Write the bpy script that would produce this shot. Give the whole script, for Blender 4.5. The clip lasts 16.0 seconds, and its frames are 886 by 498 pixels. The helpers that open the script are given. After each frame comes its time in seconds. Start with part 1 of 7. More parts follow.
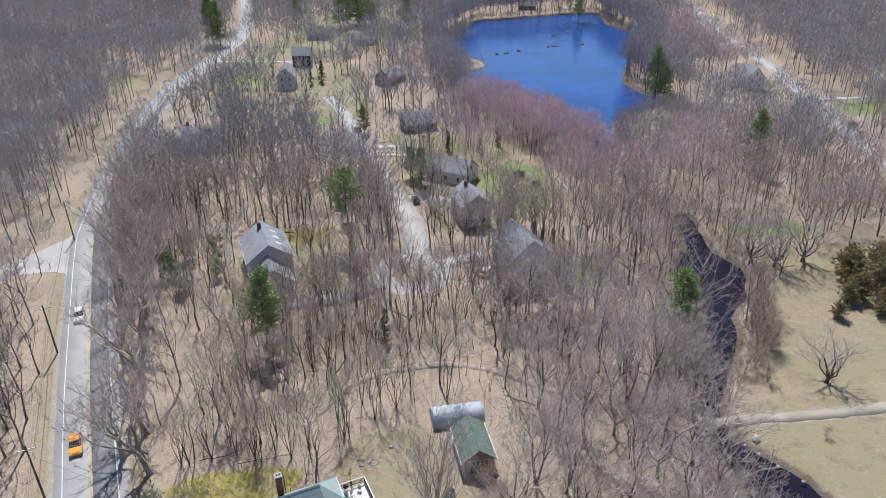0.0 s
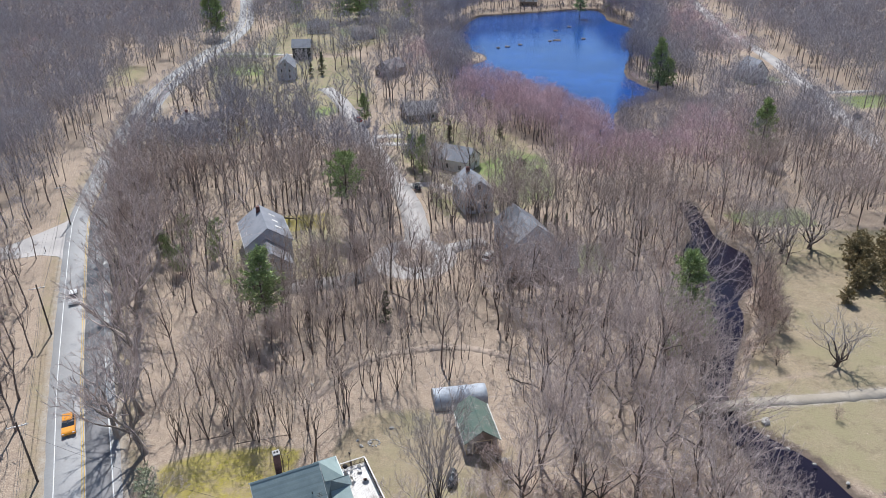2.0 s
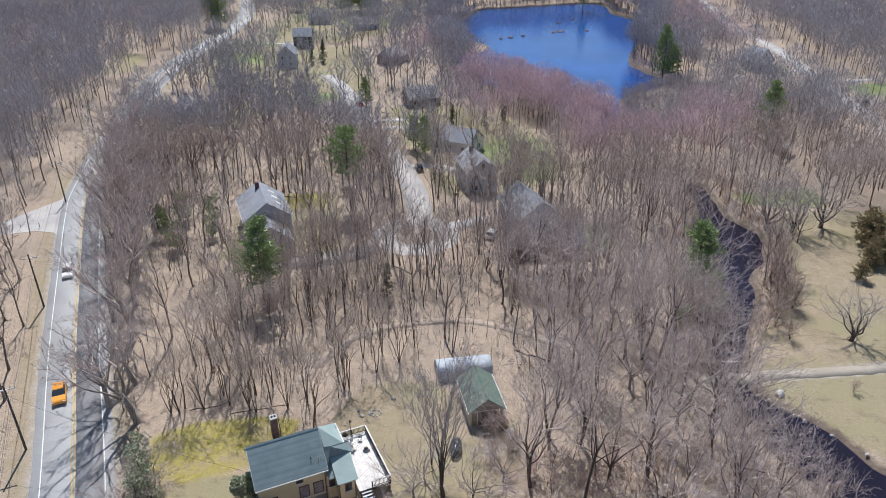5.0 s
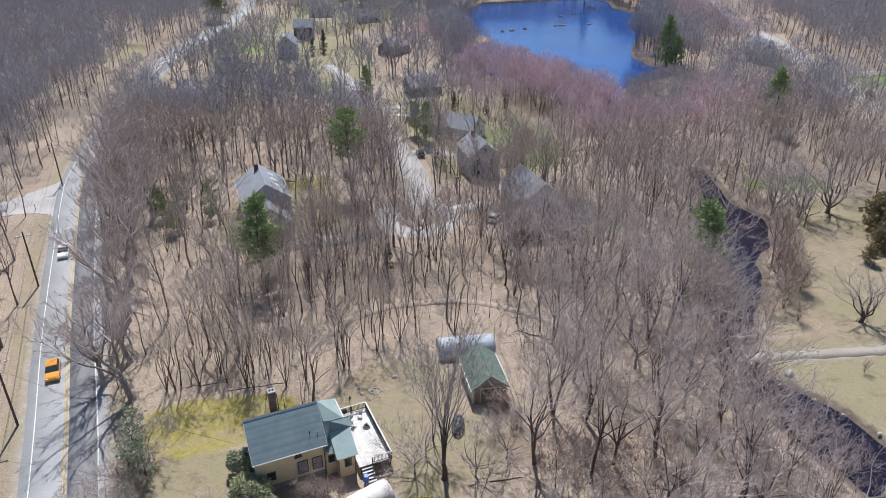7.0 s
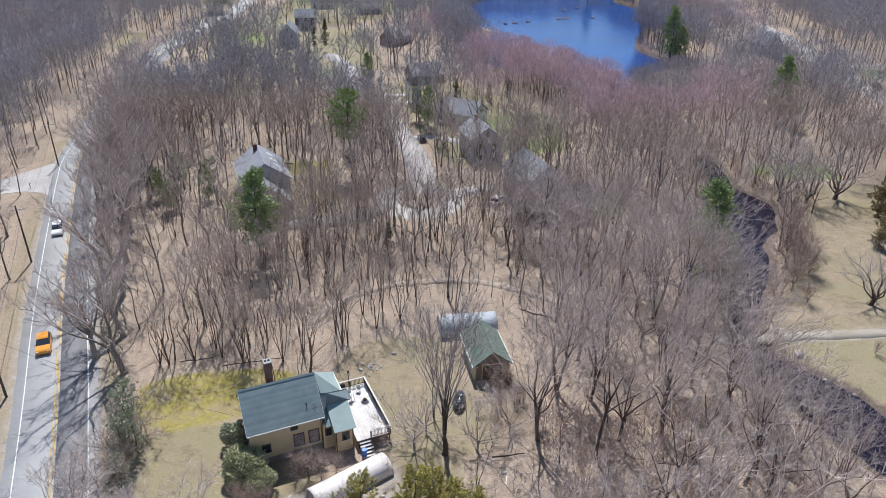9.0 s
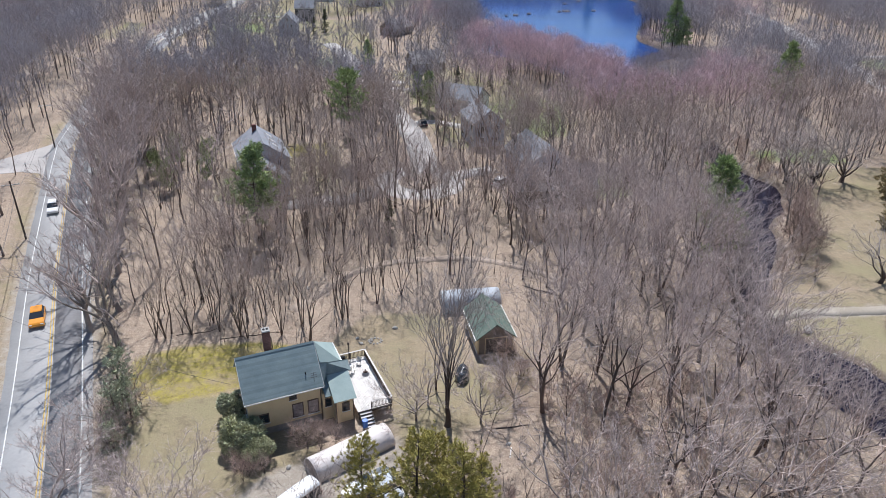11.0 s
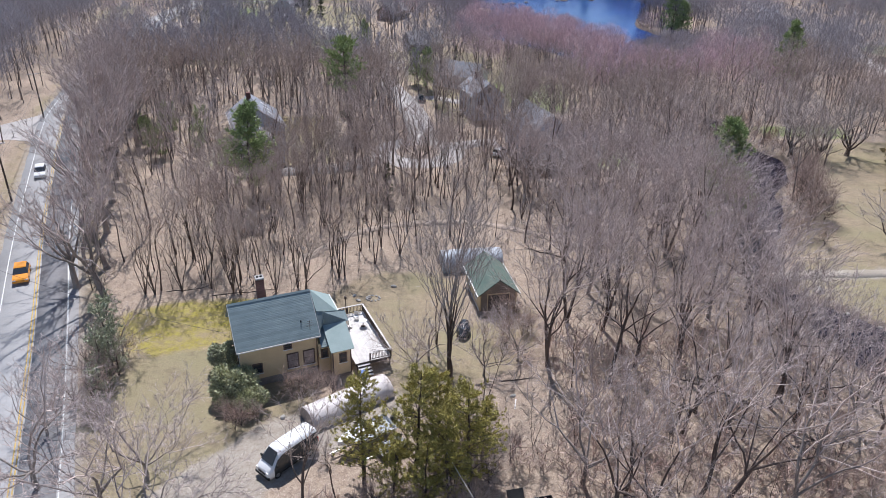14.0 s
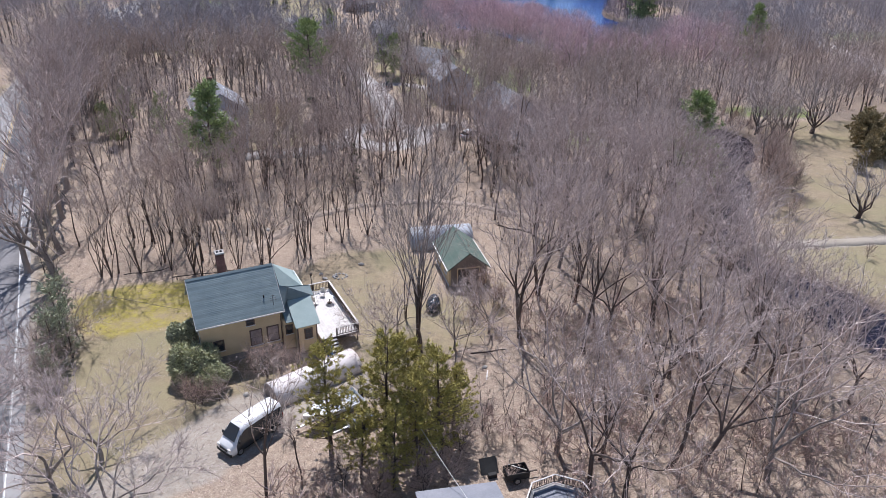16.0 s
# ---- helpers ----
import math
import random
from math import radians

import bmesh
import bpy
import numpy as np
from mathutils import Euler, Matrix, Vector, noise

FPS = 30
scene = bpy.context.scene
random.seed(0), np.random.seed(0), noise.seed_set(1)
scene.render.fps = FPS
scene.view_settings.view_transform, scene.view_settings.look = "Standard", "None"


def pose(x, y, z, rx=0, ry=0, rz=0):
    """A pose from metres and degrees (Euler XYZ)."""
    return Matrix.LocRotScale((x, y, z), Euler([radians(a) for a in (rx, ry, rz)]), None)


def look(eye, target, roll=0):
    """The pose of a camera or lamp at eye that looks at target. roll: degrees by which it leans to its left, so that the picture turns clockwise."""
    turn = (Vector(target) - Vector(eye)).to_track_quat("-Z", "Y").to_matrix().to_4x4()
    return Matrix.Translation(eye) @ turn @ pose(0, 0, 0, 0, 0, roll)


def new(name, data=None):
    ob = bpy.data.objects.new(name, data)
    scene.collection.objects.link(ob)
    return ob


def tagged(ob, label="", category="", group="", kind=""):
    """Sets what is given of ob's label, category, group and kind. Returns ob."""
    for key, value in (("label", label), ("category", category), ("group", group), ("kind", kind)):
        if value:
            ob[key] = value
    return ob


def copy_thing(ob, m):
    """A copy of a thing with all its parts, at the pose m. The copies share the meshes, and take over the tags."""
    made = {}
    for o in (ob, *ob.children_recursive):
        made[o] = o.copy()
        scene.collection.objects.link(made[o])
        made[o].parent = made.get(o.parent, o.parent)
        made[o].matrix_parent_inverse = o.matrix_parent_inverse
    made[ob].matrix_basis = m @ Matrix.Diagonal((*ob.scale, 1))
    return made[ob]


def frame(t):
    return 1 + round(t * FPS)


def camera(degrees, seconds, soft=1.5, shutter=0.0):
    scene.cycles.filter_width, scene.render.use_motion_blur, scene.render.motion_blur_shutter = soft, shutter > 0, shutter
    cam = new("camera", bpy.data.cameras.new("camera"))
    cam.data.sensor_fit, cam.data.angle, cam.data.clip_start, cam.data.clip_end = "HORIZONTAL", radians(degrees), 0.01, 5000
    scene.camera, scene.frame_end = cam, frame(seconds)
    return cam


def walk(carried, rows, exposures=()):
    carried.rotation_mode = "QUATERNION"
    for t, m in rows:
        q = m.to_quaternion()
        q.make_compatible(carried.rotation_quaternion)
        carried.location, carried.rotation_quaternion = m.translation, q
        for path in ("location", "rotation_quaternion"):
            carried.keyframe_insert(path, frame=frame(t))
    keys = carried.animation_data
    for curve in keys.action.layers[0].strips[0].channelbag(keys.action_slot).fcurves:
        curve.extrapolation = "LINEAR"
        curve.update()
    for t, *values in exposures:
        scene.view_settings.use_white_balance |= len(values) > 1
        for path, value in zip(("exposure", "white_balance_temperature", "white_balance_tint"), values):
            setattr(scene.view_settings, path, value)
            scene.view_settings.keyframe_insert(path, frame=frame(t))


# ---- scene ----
# camera and its way: a slow, nearly straight descent
cam = camera(65.72, 16.0, soft=0.5)
walk(cam, [
    (0, pose(-0.02, -0.01, 71.34, 62.889, 0, 0.000) @ pose(0, 0, 0, 0, 0, -0.77)),
    (1, pose(-0.34, 0.26, 69.18, 62.956, 0, -0.087) @ pose(0, 0, 0, 0, 0, -0.58)),
    (2, pose(-0.64, 0.38, 67.11, 63.037, 0, -0.105) @ pose(0, 0, 0, 0, 0, -0.45)),
    (3, pose(-0.89, 0.47, 65.07, 63.131, 0, -0.089) @ pose(0, 0, 0, 0, 0, -0.40)),
    (4, pose(-0.99, 0.73, 63.00, 63.215, 0, -0.062) @ pose(0, 0, 0, 0, 0, -0.34)),
    (5.2, pose(-1.24, 0.88, 60.67, 63.226, 0, -0.076) @ pose(0, 0, 0, 0, 0, -0.20)),
    (6.5, pose(-1.54, 1.03, 58.14, 63.246, 0, -0.093) @ pose(0, 0, 0, 0, 0, -0.07)),
    (7.5, pose(-1.61, 1.27, 56.06, 63.270, 0, -0.125) @ pose(0, 0, 0, 0, 0, 0.16)),
    (8.5, pose(-1.72, 1.50, 53.98, 63.293, 0, -0.125) @ pose(0, 0, 0, 0, 0, 0.43)),
    (9.2, pose(-1.92, 1.62, 52.53, 63.294, 0, -0.145) @ pose(0, 0, 0, 0, 0, 0.63)),
    (10.3, pose(-2.11, 1.60, 50.31, 63.316, 0, -0.192) @ pose(0, 0, 0, 0, 0, 0.70)),
    (11.5, pose(-2.34, 1.64, 47.88, 63.333, 0, -0.240) @ pose(0, 0, 0, 0, 0, 0.84)),
    (12.5, pose(-2.52, 1.58, 45.68, 63.408, 0, -0.294) @ pose(0, 0, 0, 0, 0, 0.88)),
    (13.5, pose(-2.80, 1.62, 43.59, 63.432, 0, -0.523) @ pose(0, 0, 0, 0, 0, 1.10)),
    (14.5, pose(-3.11, 1.97, 41.51, 63.372, 0, -1.039) @ pose(0, 0, 0, 0, 0, 1.59)),
    (15, pose(-3.33, 2.21, 40.47, 63.310, 0, -1.362) @ pose(0, 0, 0, 0, 0, 1.89)),
    (15.5, pose(-3.61, 2.42, 39.42, 63.244, 0, -1.678) @ pose(0, 0, 0, 0, 0, 2.20)),
    (15.7, pose(-3.47, 2.39, 39.39, 63.263, 0, -1.832) @ pose(0, 0, 0, 0, 0, 2.10)),
    (15.8, pose(-3.28, 2.34, 39.34, 63.293, 0, -2.064) @ pose(0, 0, 0, 0, 0, 1.95)),
    (15.9, pose(-2.89, 2.24, 39.24, 63.351, 0, -2.512) @ pose(0, 0, 0, 0, 0, 1.66)),
    (16, pose(-2.28, 2.08, 39.09, 63.442, 0, -3.224) @ pose(0, 0, 0, 0, 0, 1.21)),
], exposures=[(0.0, 0.23, 6050, 9), (12.5, 0.25, 5990, 11.5), (16.0, 0.26, 5960, 16)])

# ---- light ----
SUN_AZ, SUN_EL = -9.0, 55.0          # degrees from +y towards +x, degrees above the horizon
world = bpy.data.worlds.new("sky")
scene.world = world
world.use_nodes = True
wn = world.node_tree.nodes
sky = wn.new("ShaderNodeTexSky")
sky.sky_type, sky.sun_disc = "NISHITA", False
sky.sun_elevation, sky.sun_rotation = radians(SUN_EL), radians(SUN_AZ)
sky.air_density, sky.dust_density, sky.ozone_density = 1.0, 0.1, 2.0
wn["Background"].inputs["Strength"].default_value = 0.088
world.node_tree.links.new(sky.outputs["Color"], wn["Background"].inputs["Color"])
sun = new("sun", bpy.data.lights.new("sun", "SUN"))
sun.data.energy, sun.data.angle, sun.data.color = 5.0, radians(0.5), (1.0, 0.957, 0.905)
_a, _e = radians(SUN_AZ), radians(SUN_EL)
sun.matrix_world = look((300 * math.sin(_a) * math.cos(_e), 300 * math.cos(_a) * math.cos(_e), 300 * math.sin(_e)), (0, 0, 0))

# ---- materials ----
def nodes_of(name):
    m = bpy.data.materials.new(name)
    m.use_nodes = True
    nt = m.node_tree
    return m, nt, nt.nodes["Principled BSDF"]


def add(nt, kind, **kw):
    n = nt.nodes.new(kind)
    for k, v in kw.items():
        n.inputs[k.replace("_", " ")].default_value = v
    return n


def mixc(nt, fac, a, b, mode="MIX"):
    """Colour mix; fac, a, b are sockets or values."""
    n = nt.nodes.new("ShaderNodeMix")
    n.data_type, n.blend_type = "RGBA", mode
    for sock, v in ((n.inputs[0], fac), (n.inputs[6], a), (n.inputs[7], b)):
        if isinstance(v, bpy.types.NodeSocket):
            nt.links.new(v, sock)
        elif isinstance(v, (int, float)):
            sock.default_value = v
        else:
            sock.default_value = (*v, 1)
    return n.outputs[2]


def noise_at(nt, scale, detail=4.0, rough=0.6, vec=None, lo=0.35, hi=0.65):
    n = add(nt, "ShaderNodeTexNoise", Scale=scale, Detail=detail, Roughness=rough)
    if vec is None:
        g = nt.nodes.new("ShaderNodeNewGeometry")
        vec = g.outputs["Position"]
    nt.links.new(vec, n.inputs["Vector"])
    r = nt.nodes.new("ShaderNodeMapRange")
    r.inputs["From Min"].default_value, r.inputs["From Max"].default_value = lo, hi
    nt.links.new(n.outputs["Fac"], r.inputs["Value"])
    return r.outputs["Result"]


def bump(nt, bsdf, height, strength=0.4, dist=0.05):
    b = add(nt, "ShaderNodeBump", Strength=strength, Distance=dist)
    nt.links.new(height, b.inputs["Height"])
    nt.links.new(b.outputs["Normal"], bsdf.inputs["Normal"])


def surface(name, a, b, rough=0.8, big=0.3, small=6.0, metal=0.0, bumpy=0.3, dist=0.02, grain=0.35, spread=0.0, island=0.0):
    """Two-scale surface: a and b blended over large stains, with fine grain and relief."""
    m, nt, p = nodes_of(name)
    stain, fine = noise_at(nt, big), noise_at(nt, small, 6.0, 0.7)
    col = mixc(nt, stain, a, b)
    dark = tuple(c * 0.6 for c in a)
    g = nt.nodes.new("ShaderNodeMath")
    g.operation = "MULTIPLY"
    g.inputs[1].default_value = grain
    nt.links.new(fine, g.inputs[0])
    col = mixc(nt, g.outputs[0], col, dark)
    if spread or island:
        hsv = nt.nodes.new("ShaderNodeHueSaturation")
        src = nt.nodes.new("ShaderNodeObjectInfo").outputs["Random"] if spread else nt.nodes.new("ShaderNodeNewGeometry").outputs["Random Per Island"]
        mr = nt.nodes.new("ShaderNodeMapRange")
        s = spread or island
        mr.inputs["To Min"].default_value, mr.inputs["To Max"].default_value = 1 - s, 1 + s
        nt.links.new(src, mr.inputs["Value"])
        nt.links.new(mr.outputs["Result"], hsv.inputs["Value"])
        nt.links.new(col, hsv.inputs["Color"])
        col = hsv.outputs["Color"]
    nt.links.new(col, p.inputs["Base Color"])
    p.inputs["Roughness"].default_value, p.inputs["Metallic"].default_value = rough, metal
    if bumpy:
        bump(nt, p, fine, bumpy, dist)
    return m


BARK = surface("bark", (0.082, 0.058, 0.047), (0.15, 0.114, 0.096), 0.95, 0.12, 9.0, spread=0.25, bumpy=0.0)
# far trunks: bark lightened in colour as distance haze would lighten it
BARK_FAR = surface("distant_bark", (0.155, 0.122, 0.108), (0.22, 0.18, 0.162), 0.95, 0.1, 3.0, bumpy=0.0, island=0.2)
BARK_PALE = surface("pale_bark", (0.22, 0.183, 0.16), (0.38, 0.33, 0.295), 0.95, 0.3, 9.0, spread=0.2, bumpy=0.0)
TWIG = surface("twigs", (0.40, 0.318, 0.272), (0.50, 0.405, 0.352), 0.9, 0.035, 2.0, bumpy=0.0, grain=0.2, island=0.28)
TWIG_MAPLE = surface("dull_maple_twigs", (0.35, 0.30, 0.278), (0.48, 0.42, 0.392), 0.9, 0.05, 2.0, bumpy=0.0, grain=0.2, island=0.35)
TWIG_GREY = surface("grey_twigs", (0.45, 0.368, 0.335), (0.59, 0.495, 0.455), 0.9, 0.05, 2.0, bumpy=0.0, grain=0.2, island=0.35)
# blue-grey of distance haze is put into these twigs' colour
TWIG_HAZED = surface("haze_tinted_twigs", (0.345, 0.315, 0.33), (0.425, 0.392, 0.405), 0.9, 0.02, 1.0, bumpy=0.0, grain=0.2, island=0.2)
OLIVE = surface("olive_brown_foliage", (0.31, 0.245, 0.12), (0.42, 0.34, 0.18), 0.75, 0.5, 6.0, bumpy=0.0, grain=0.35, island=0.4)
# red buds, with some blue of distance haze mixed into the colour
TWIG_RED = surface("budding_red_twigs", (0.575, 0.42, 0.435), (0.655, 0.50, 0.515), 0.9, 0.05, 2.0, bumpy=0.0, grain=0.2, island=0.3)
NEEDLE = surface("pine_needles", (0.275, 0.35, 0.13), (0.37, 0.435, 0.185), 0.7, 0.6, 6.0, bumpy=0.0, grain=0.3, island=0.4)
CEDAR = surface("cedar_foliage", (0.37, 0.325, 0.075), (0.47, 0.405, 0.125), 0.75, 0.5, 6.0, bumpy=0.0, grain=0.4, island=0.4)
DARKGREEN = surface("dark_evergreen", (0.065, 0.085, 0.03), (0.11, 0.115, 0.055), 0.7, 0.6, 6.0, bumpy=0.0, grain=0.35, island=0.4)
VINE = surface("grey_green_foliage", (0.33, 0.355, 0.225), (0.46, 0.475, 0.335), 0.7, 0.6, 6.0, bumpy=0.0, grain=0.35, island=0.4)
LEAF = surface("evergreen_leaves", (0.36, 0.37, 0.20), (0.55, 0.55, 0.35), 0.55, 0.9, 7.0, bumpy=0.0, grain=0.3, island=0.4)
BRUSH = surface("dry_brush", (0.46, 0.335, 0.28), (0.58, 0.455, 0.385), 0.95, 0.2, 4.0, bumpy=0.0, grain=0.3, island=0.35)
ASPHALT = surface("asphalt", (0.36, 0.35, 0.345), (0.44, 0.43, 0.42), 0.9, 0.12, 3.0, bumpy=0.2, dist=0.01, grain=0.25)
ASPHALT_DARK = surface("darker_asphalt", (0.19, 0.185, 0.19), (0.25, 0.245, 0.245), 0.9, 0.3, 3.0, bumpy=0.2, dist=0.01, grain=0.25)
ASPHALT_OLD = surface("worn_asphalt", (0.38, 0.355, 0.335), (0.48, 0.445, 0.42), 0.9, 0.15, 2.0, bumpy=0.2, dist=0.01, grain=0.25)
DRIVE = surface("grey_asphalt_drive", (0.21, 0.195, 0.185), (0.27, 0.25, 0.24), 0.9, 0.2, 2.0, bumpy=0.2, dist=0.01, grain=0.25)
LANE_MAT = surface("leaf_strewn_lane", (0.34, 0.27, 0.215), (0.42, 0.335, 0.265), 0.95, 0.25, 2.0, bumpy=0.3, dist=0.03, grain=0.4)
DIRT = surface("packed_dirt", (0.29, 0.252, 0.20), (0.36, 0.318, 0.262), 0.95, 0.3, 2.0, bumpy=0.1, dist=0.01, grain=0.25)
PAINT_W = surface("white_road_paint", (0.62, 0.62, 0.60), (0.78, 0.78, 0.76), 0.7, 1.5, 9.0, bumpy=0.0, grain=0.2)
PAINT_Y = surface("yellow_road_paint", (0.55, 0.36, 0.07), (0.68, 0.46, 0.10), 0.7, 1.5, 9.0, bumpy=0.0, grain=0.2)
STONE = surface("stone", (0.36, 0.34, 0.31), (0.52, 0.49, 0.45), 0.9, 1.2, 8.0, bumpy=0.5, dist=0.03)
ROOF_GREEN = surface("green_shingles", (0.215, 0.275, 0.28), (0.265, 0.33, 0.33), 0.85, 0.8, 9.0, bumpy=0.3, dist=0.01, grain=0.3, spread=0.12)
# pale porch roof; on the wing the paleness is sunlight put into the colour
ROOF_PALE_LIT = surface("pale_and_sunlit_green_shingles", (0.33, 0.42, 0.40), (0.39, 0.48, 0.455), 0.8, 0.8, 9.0, bumpy=0.3, dist=0.01, grain=0.25)
ROOF_SHED = surface("mossy_green_shingles", (0.10, 0.155, 0.125), (0.16, 0.19, 0.155), 0.85, 0.6, 5.0, bumpy=0.3, dist=0.01, grain=0.4, spread=0.12)
ROOF_GREY = surface("grey_shingles", (0.215, 0.225, 0.252), (0.28, 0.287, 0.315), 0.85, 0.5, 7.0, bumpy=0.3, dist=0.01, spread=0.1)
ROOF_BROWN = surface("brown_shingles", (0.30, 0.275, 0.265), (0.38, 0.35, 0.335), 0.85, 0.5, 7.0, bumpy=0.3, dist=0.01, spread=0.1)
WALL_TAN = surface("tan_siding", (0.62, 0.49, 0.30), (0.68, 0.55, 0.34), 0.75, 0.6, 9.0, bumpy=0.1, grain=0.12)
WALL_GREY = surface("grey_siding", (0.42, 0.45, 0.52), (0.50, 0.53, 0.60), 0.75, 0.6, 9.0, bumpy=0.1, grain=0.15)
WALL_WHITE = surface("white_siding", (0.62, 0.62, 0.61), (0.74, 0.74, 0.72), 0.7, 0.6, 9.0, bumpy=0.1, grain=0.12)
WALL_BROWN = surface("brown_siding", (0.22, 0.175, 0.14), (0.29, 0.24, 0.20), 0.8, 0.6, 9.0, bumpy=0.1, grain=0.2)
TRIM = surface("white_trim", (0.68, 0.67, 0.64), (0.78, 0.77, 0.74), 0.6, 1.0, 9.0, bumpy=0.05, grain=0.12)
TRIM_DARK = surface("dark_trim", (0.10, 0.065, 0.05), (0.14, 0.095, 0.075), 0.7, 1.0, 9.0, bumpy=0.05, grain=0.2)
BRICK = surface("red_brick", (0.16, 0.075, 0.062), (0.22, 0.10, 0.085), 0.9, 2.0, 12.0, bumpy=0.4, spread=0.2)
CONCRETE = surface("concrete", (0.36, 0.35, 0.33), (0.46, 0.44, 0.42), 0.9, 0.6, 8.0, bumpy=0.2)
DECKWOOD = surface("weathered_deck_boards", (0.58, 0.55, 0.52), (0.72, 0.69, 0.66), 0.8, 1.2, 9.0, bumpy=0.2, spread=0.08, grain=0.25)
RAILWOOD = surface("dark_rail_wood", (0.075, 0.058, 0.05), (0.12, 0.095, 0.08), 0.8, 1.0, 9.0, bumpy=0.1)
FABRIC = surface("pale_tarpaulin", (0.72, 0.655, 0.62), (0.80, 0.735, 0.70), 0.6, 0.7, 4.0, bumpy=0.3, dist=0.05, grain=0.25)
FABRIC_END = surface("dull_brown_end_panel", (0.30, 0.255, 0.235), (0.38, 0.325, 0.30), 0.7, 0.7, 4.0, bumpy=0.3, dist=0.05, grain=0.25)
FABRIC_GREY = surface("grey_tarpaulin", (0.36, 0.39, 0.44), (0.50, 0.53, 0.57), 0.55, 0.5, 3.0, bumpy=0.4, dist=0.08, grain=0.35)
CAR_WHITE = surface("white_car_paint", (0.78, 0.78, 0.78), (0.84, 0.84, 0.83), 0.25, 0.5, 9.0, bumpy=0.0, grain=0.06)
CAR_ORANGE = surface("orange_car_paint", (0.75, 0.30, 0.03), (0.80, 0.35, 0.04), 0.25, 0.5, 9.0, bumpy=0.0, grain=0.06)
CAR_RED = surface("red_car_paint", (0.45, 0.03, 0.03), (0.52, 0.04, 0.035), 0.25, 0.5, 9.0, bumpy=0.0, grain=0.06)
CAR_DARK = surface("dark_car_paint", (0.03, 0.033, 0.04), (0.05, 0.055, 0.06), 0.25, 0.5, 9.0, bumpy=0.0, grain=0.1)
BLUE = surface("blue_plastic", (0.04, 0.13, 0.42), (0.05, 0.16, 0.48), 0.5, 1.0, 9.0, bumpy=0.0, grain=0.1)
RUBBER = surface("rubber", (0.018, 0.018, 0.018), (0.03, 0.03, 0.03), 0.85, 1.0, 9.0, bumpy=0.1)
STEEL = surface("galvanised_steel", (0.40, 0.41, 0.42), (0.52, 0.53, 0.54), 0.4, 1.0, 9.0, metal=1.0, bumpy=0.05)
WIRE = surface("weathered_cable", (0.06, 0.06, 0.06), (0.10, 0.10, 0.10), 0.7, 1.0, 9.0, bumpy=0.0)
SKIRT = surface("fieldstone", (0.22, 0.21, 0.20), (0.32, 0.30, 0.28), 0.9, 1.2, 5.0, bumpy=0.5)


# window panes with a pale grey-mauve reflection put into their colour
PANE_REFLECT = surface("pane_with_painted_reflection", (0.27, 0.22, 0.21), (0.40, 0.345, 0.33), 0.12, 2.0, 14.0, bumpy=0.0, grain=0.25)


def glass_dark():
    m, nt, p = nodes_of("window_glass")
    p.inputs["Base Color"].default_value = (0.035, 0.042, 0.05, 1)
    p.inputs["Roughness"].default_value = 0.08
    p.inputs["Specular IOR Level"].default_value = 0.6
    return m


GLASS = glass_dark()


def water(name, colour, wave, rough):
    m, nt, p = nodes_of(name)
    stain = noise_at(nt, 0.03, 3.0)
    nt.links.new(mixc(nt, stain, colour, tuple(c * 1.5 for c in colour)), p.inputs["Base Color"])
    p.inputs["Roughness"].default_value, p.inputs["IOR"].default_value = rough, 1.333
    bump(nt, p, noise_at(nt, 1.3, 3.0, 0.6, lo=0.0, hi=1.0), wave, 0.08)
    return m


# lake: blue of the reflected sky is added to the dark water's base colour
LAKE_WATER = water("lake_water", (0.012, 0.05, 0.19), 0.5, 0.12)
STREAM_WATER = water("stream_water", (0.012, 0.010, 0.018), 0.02, 0.09)
STREAM_WATER.node_tree.nodes["Principled BSDF"].inputs["Specular IOR Level"].default_value = 0.3


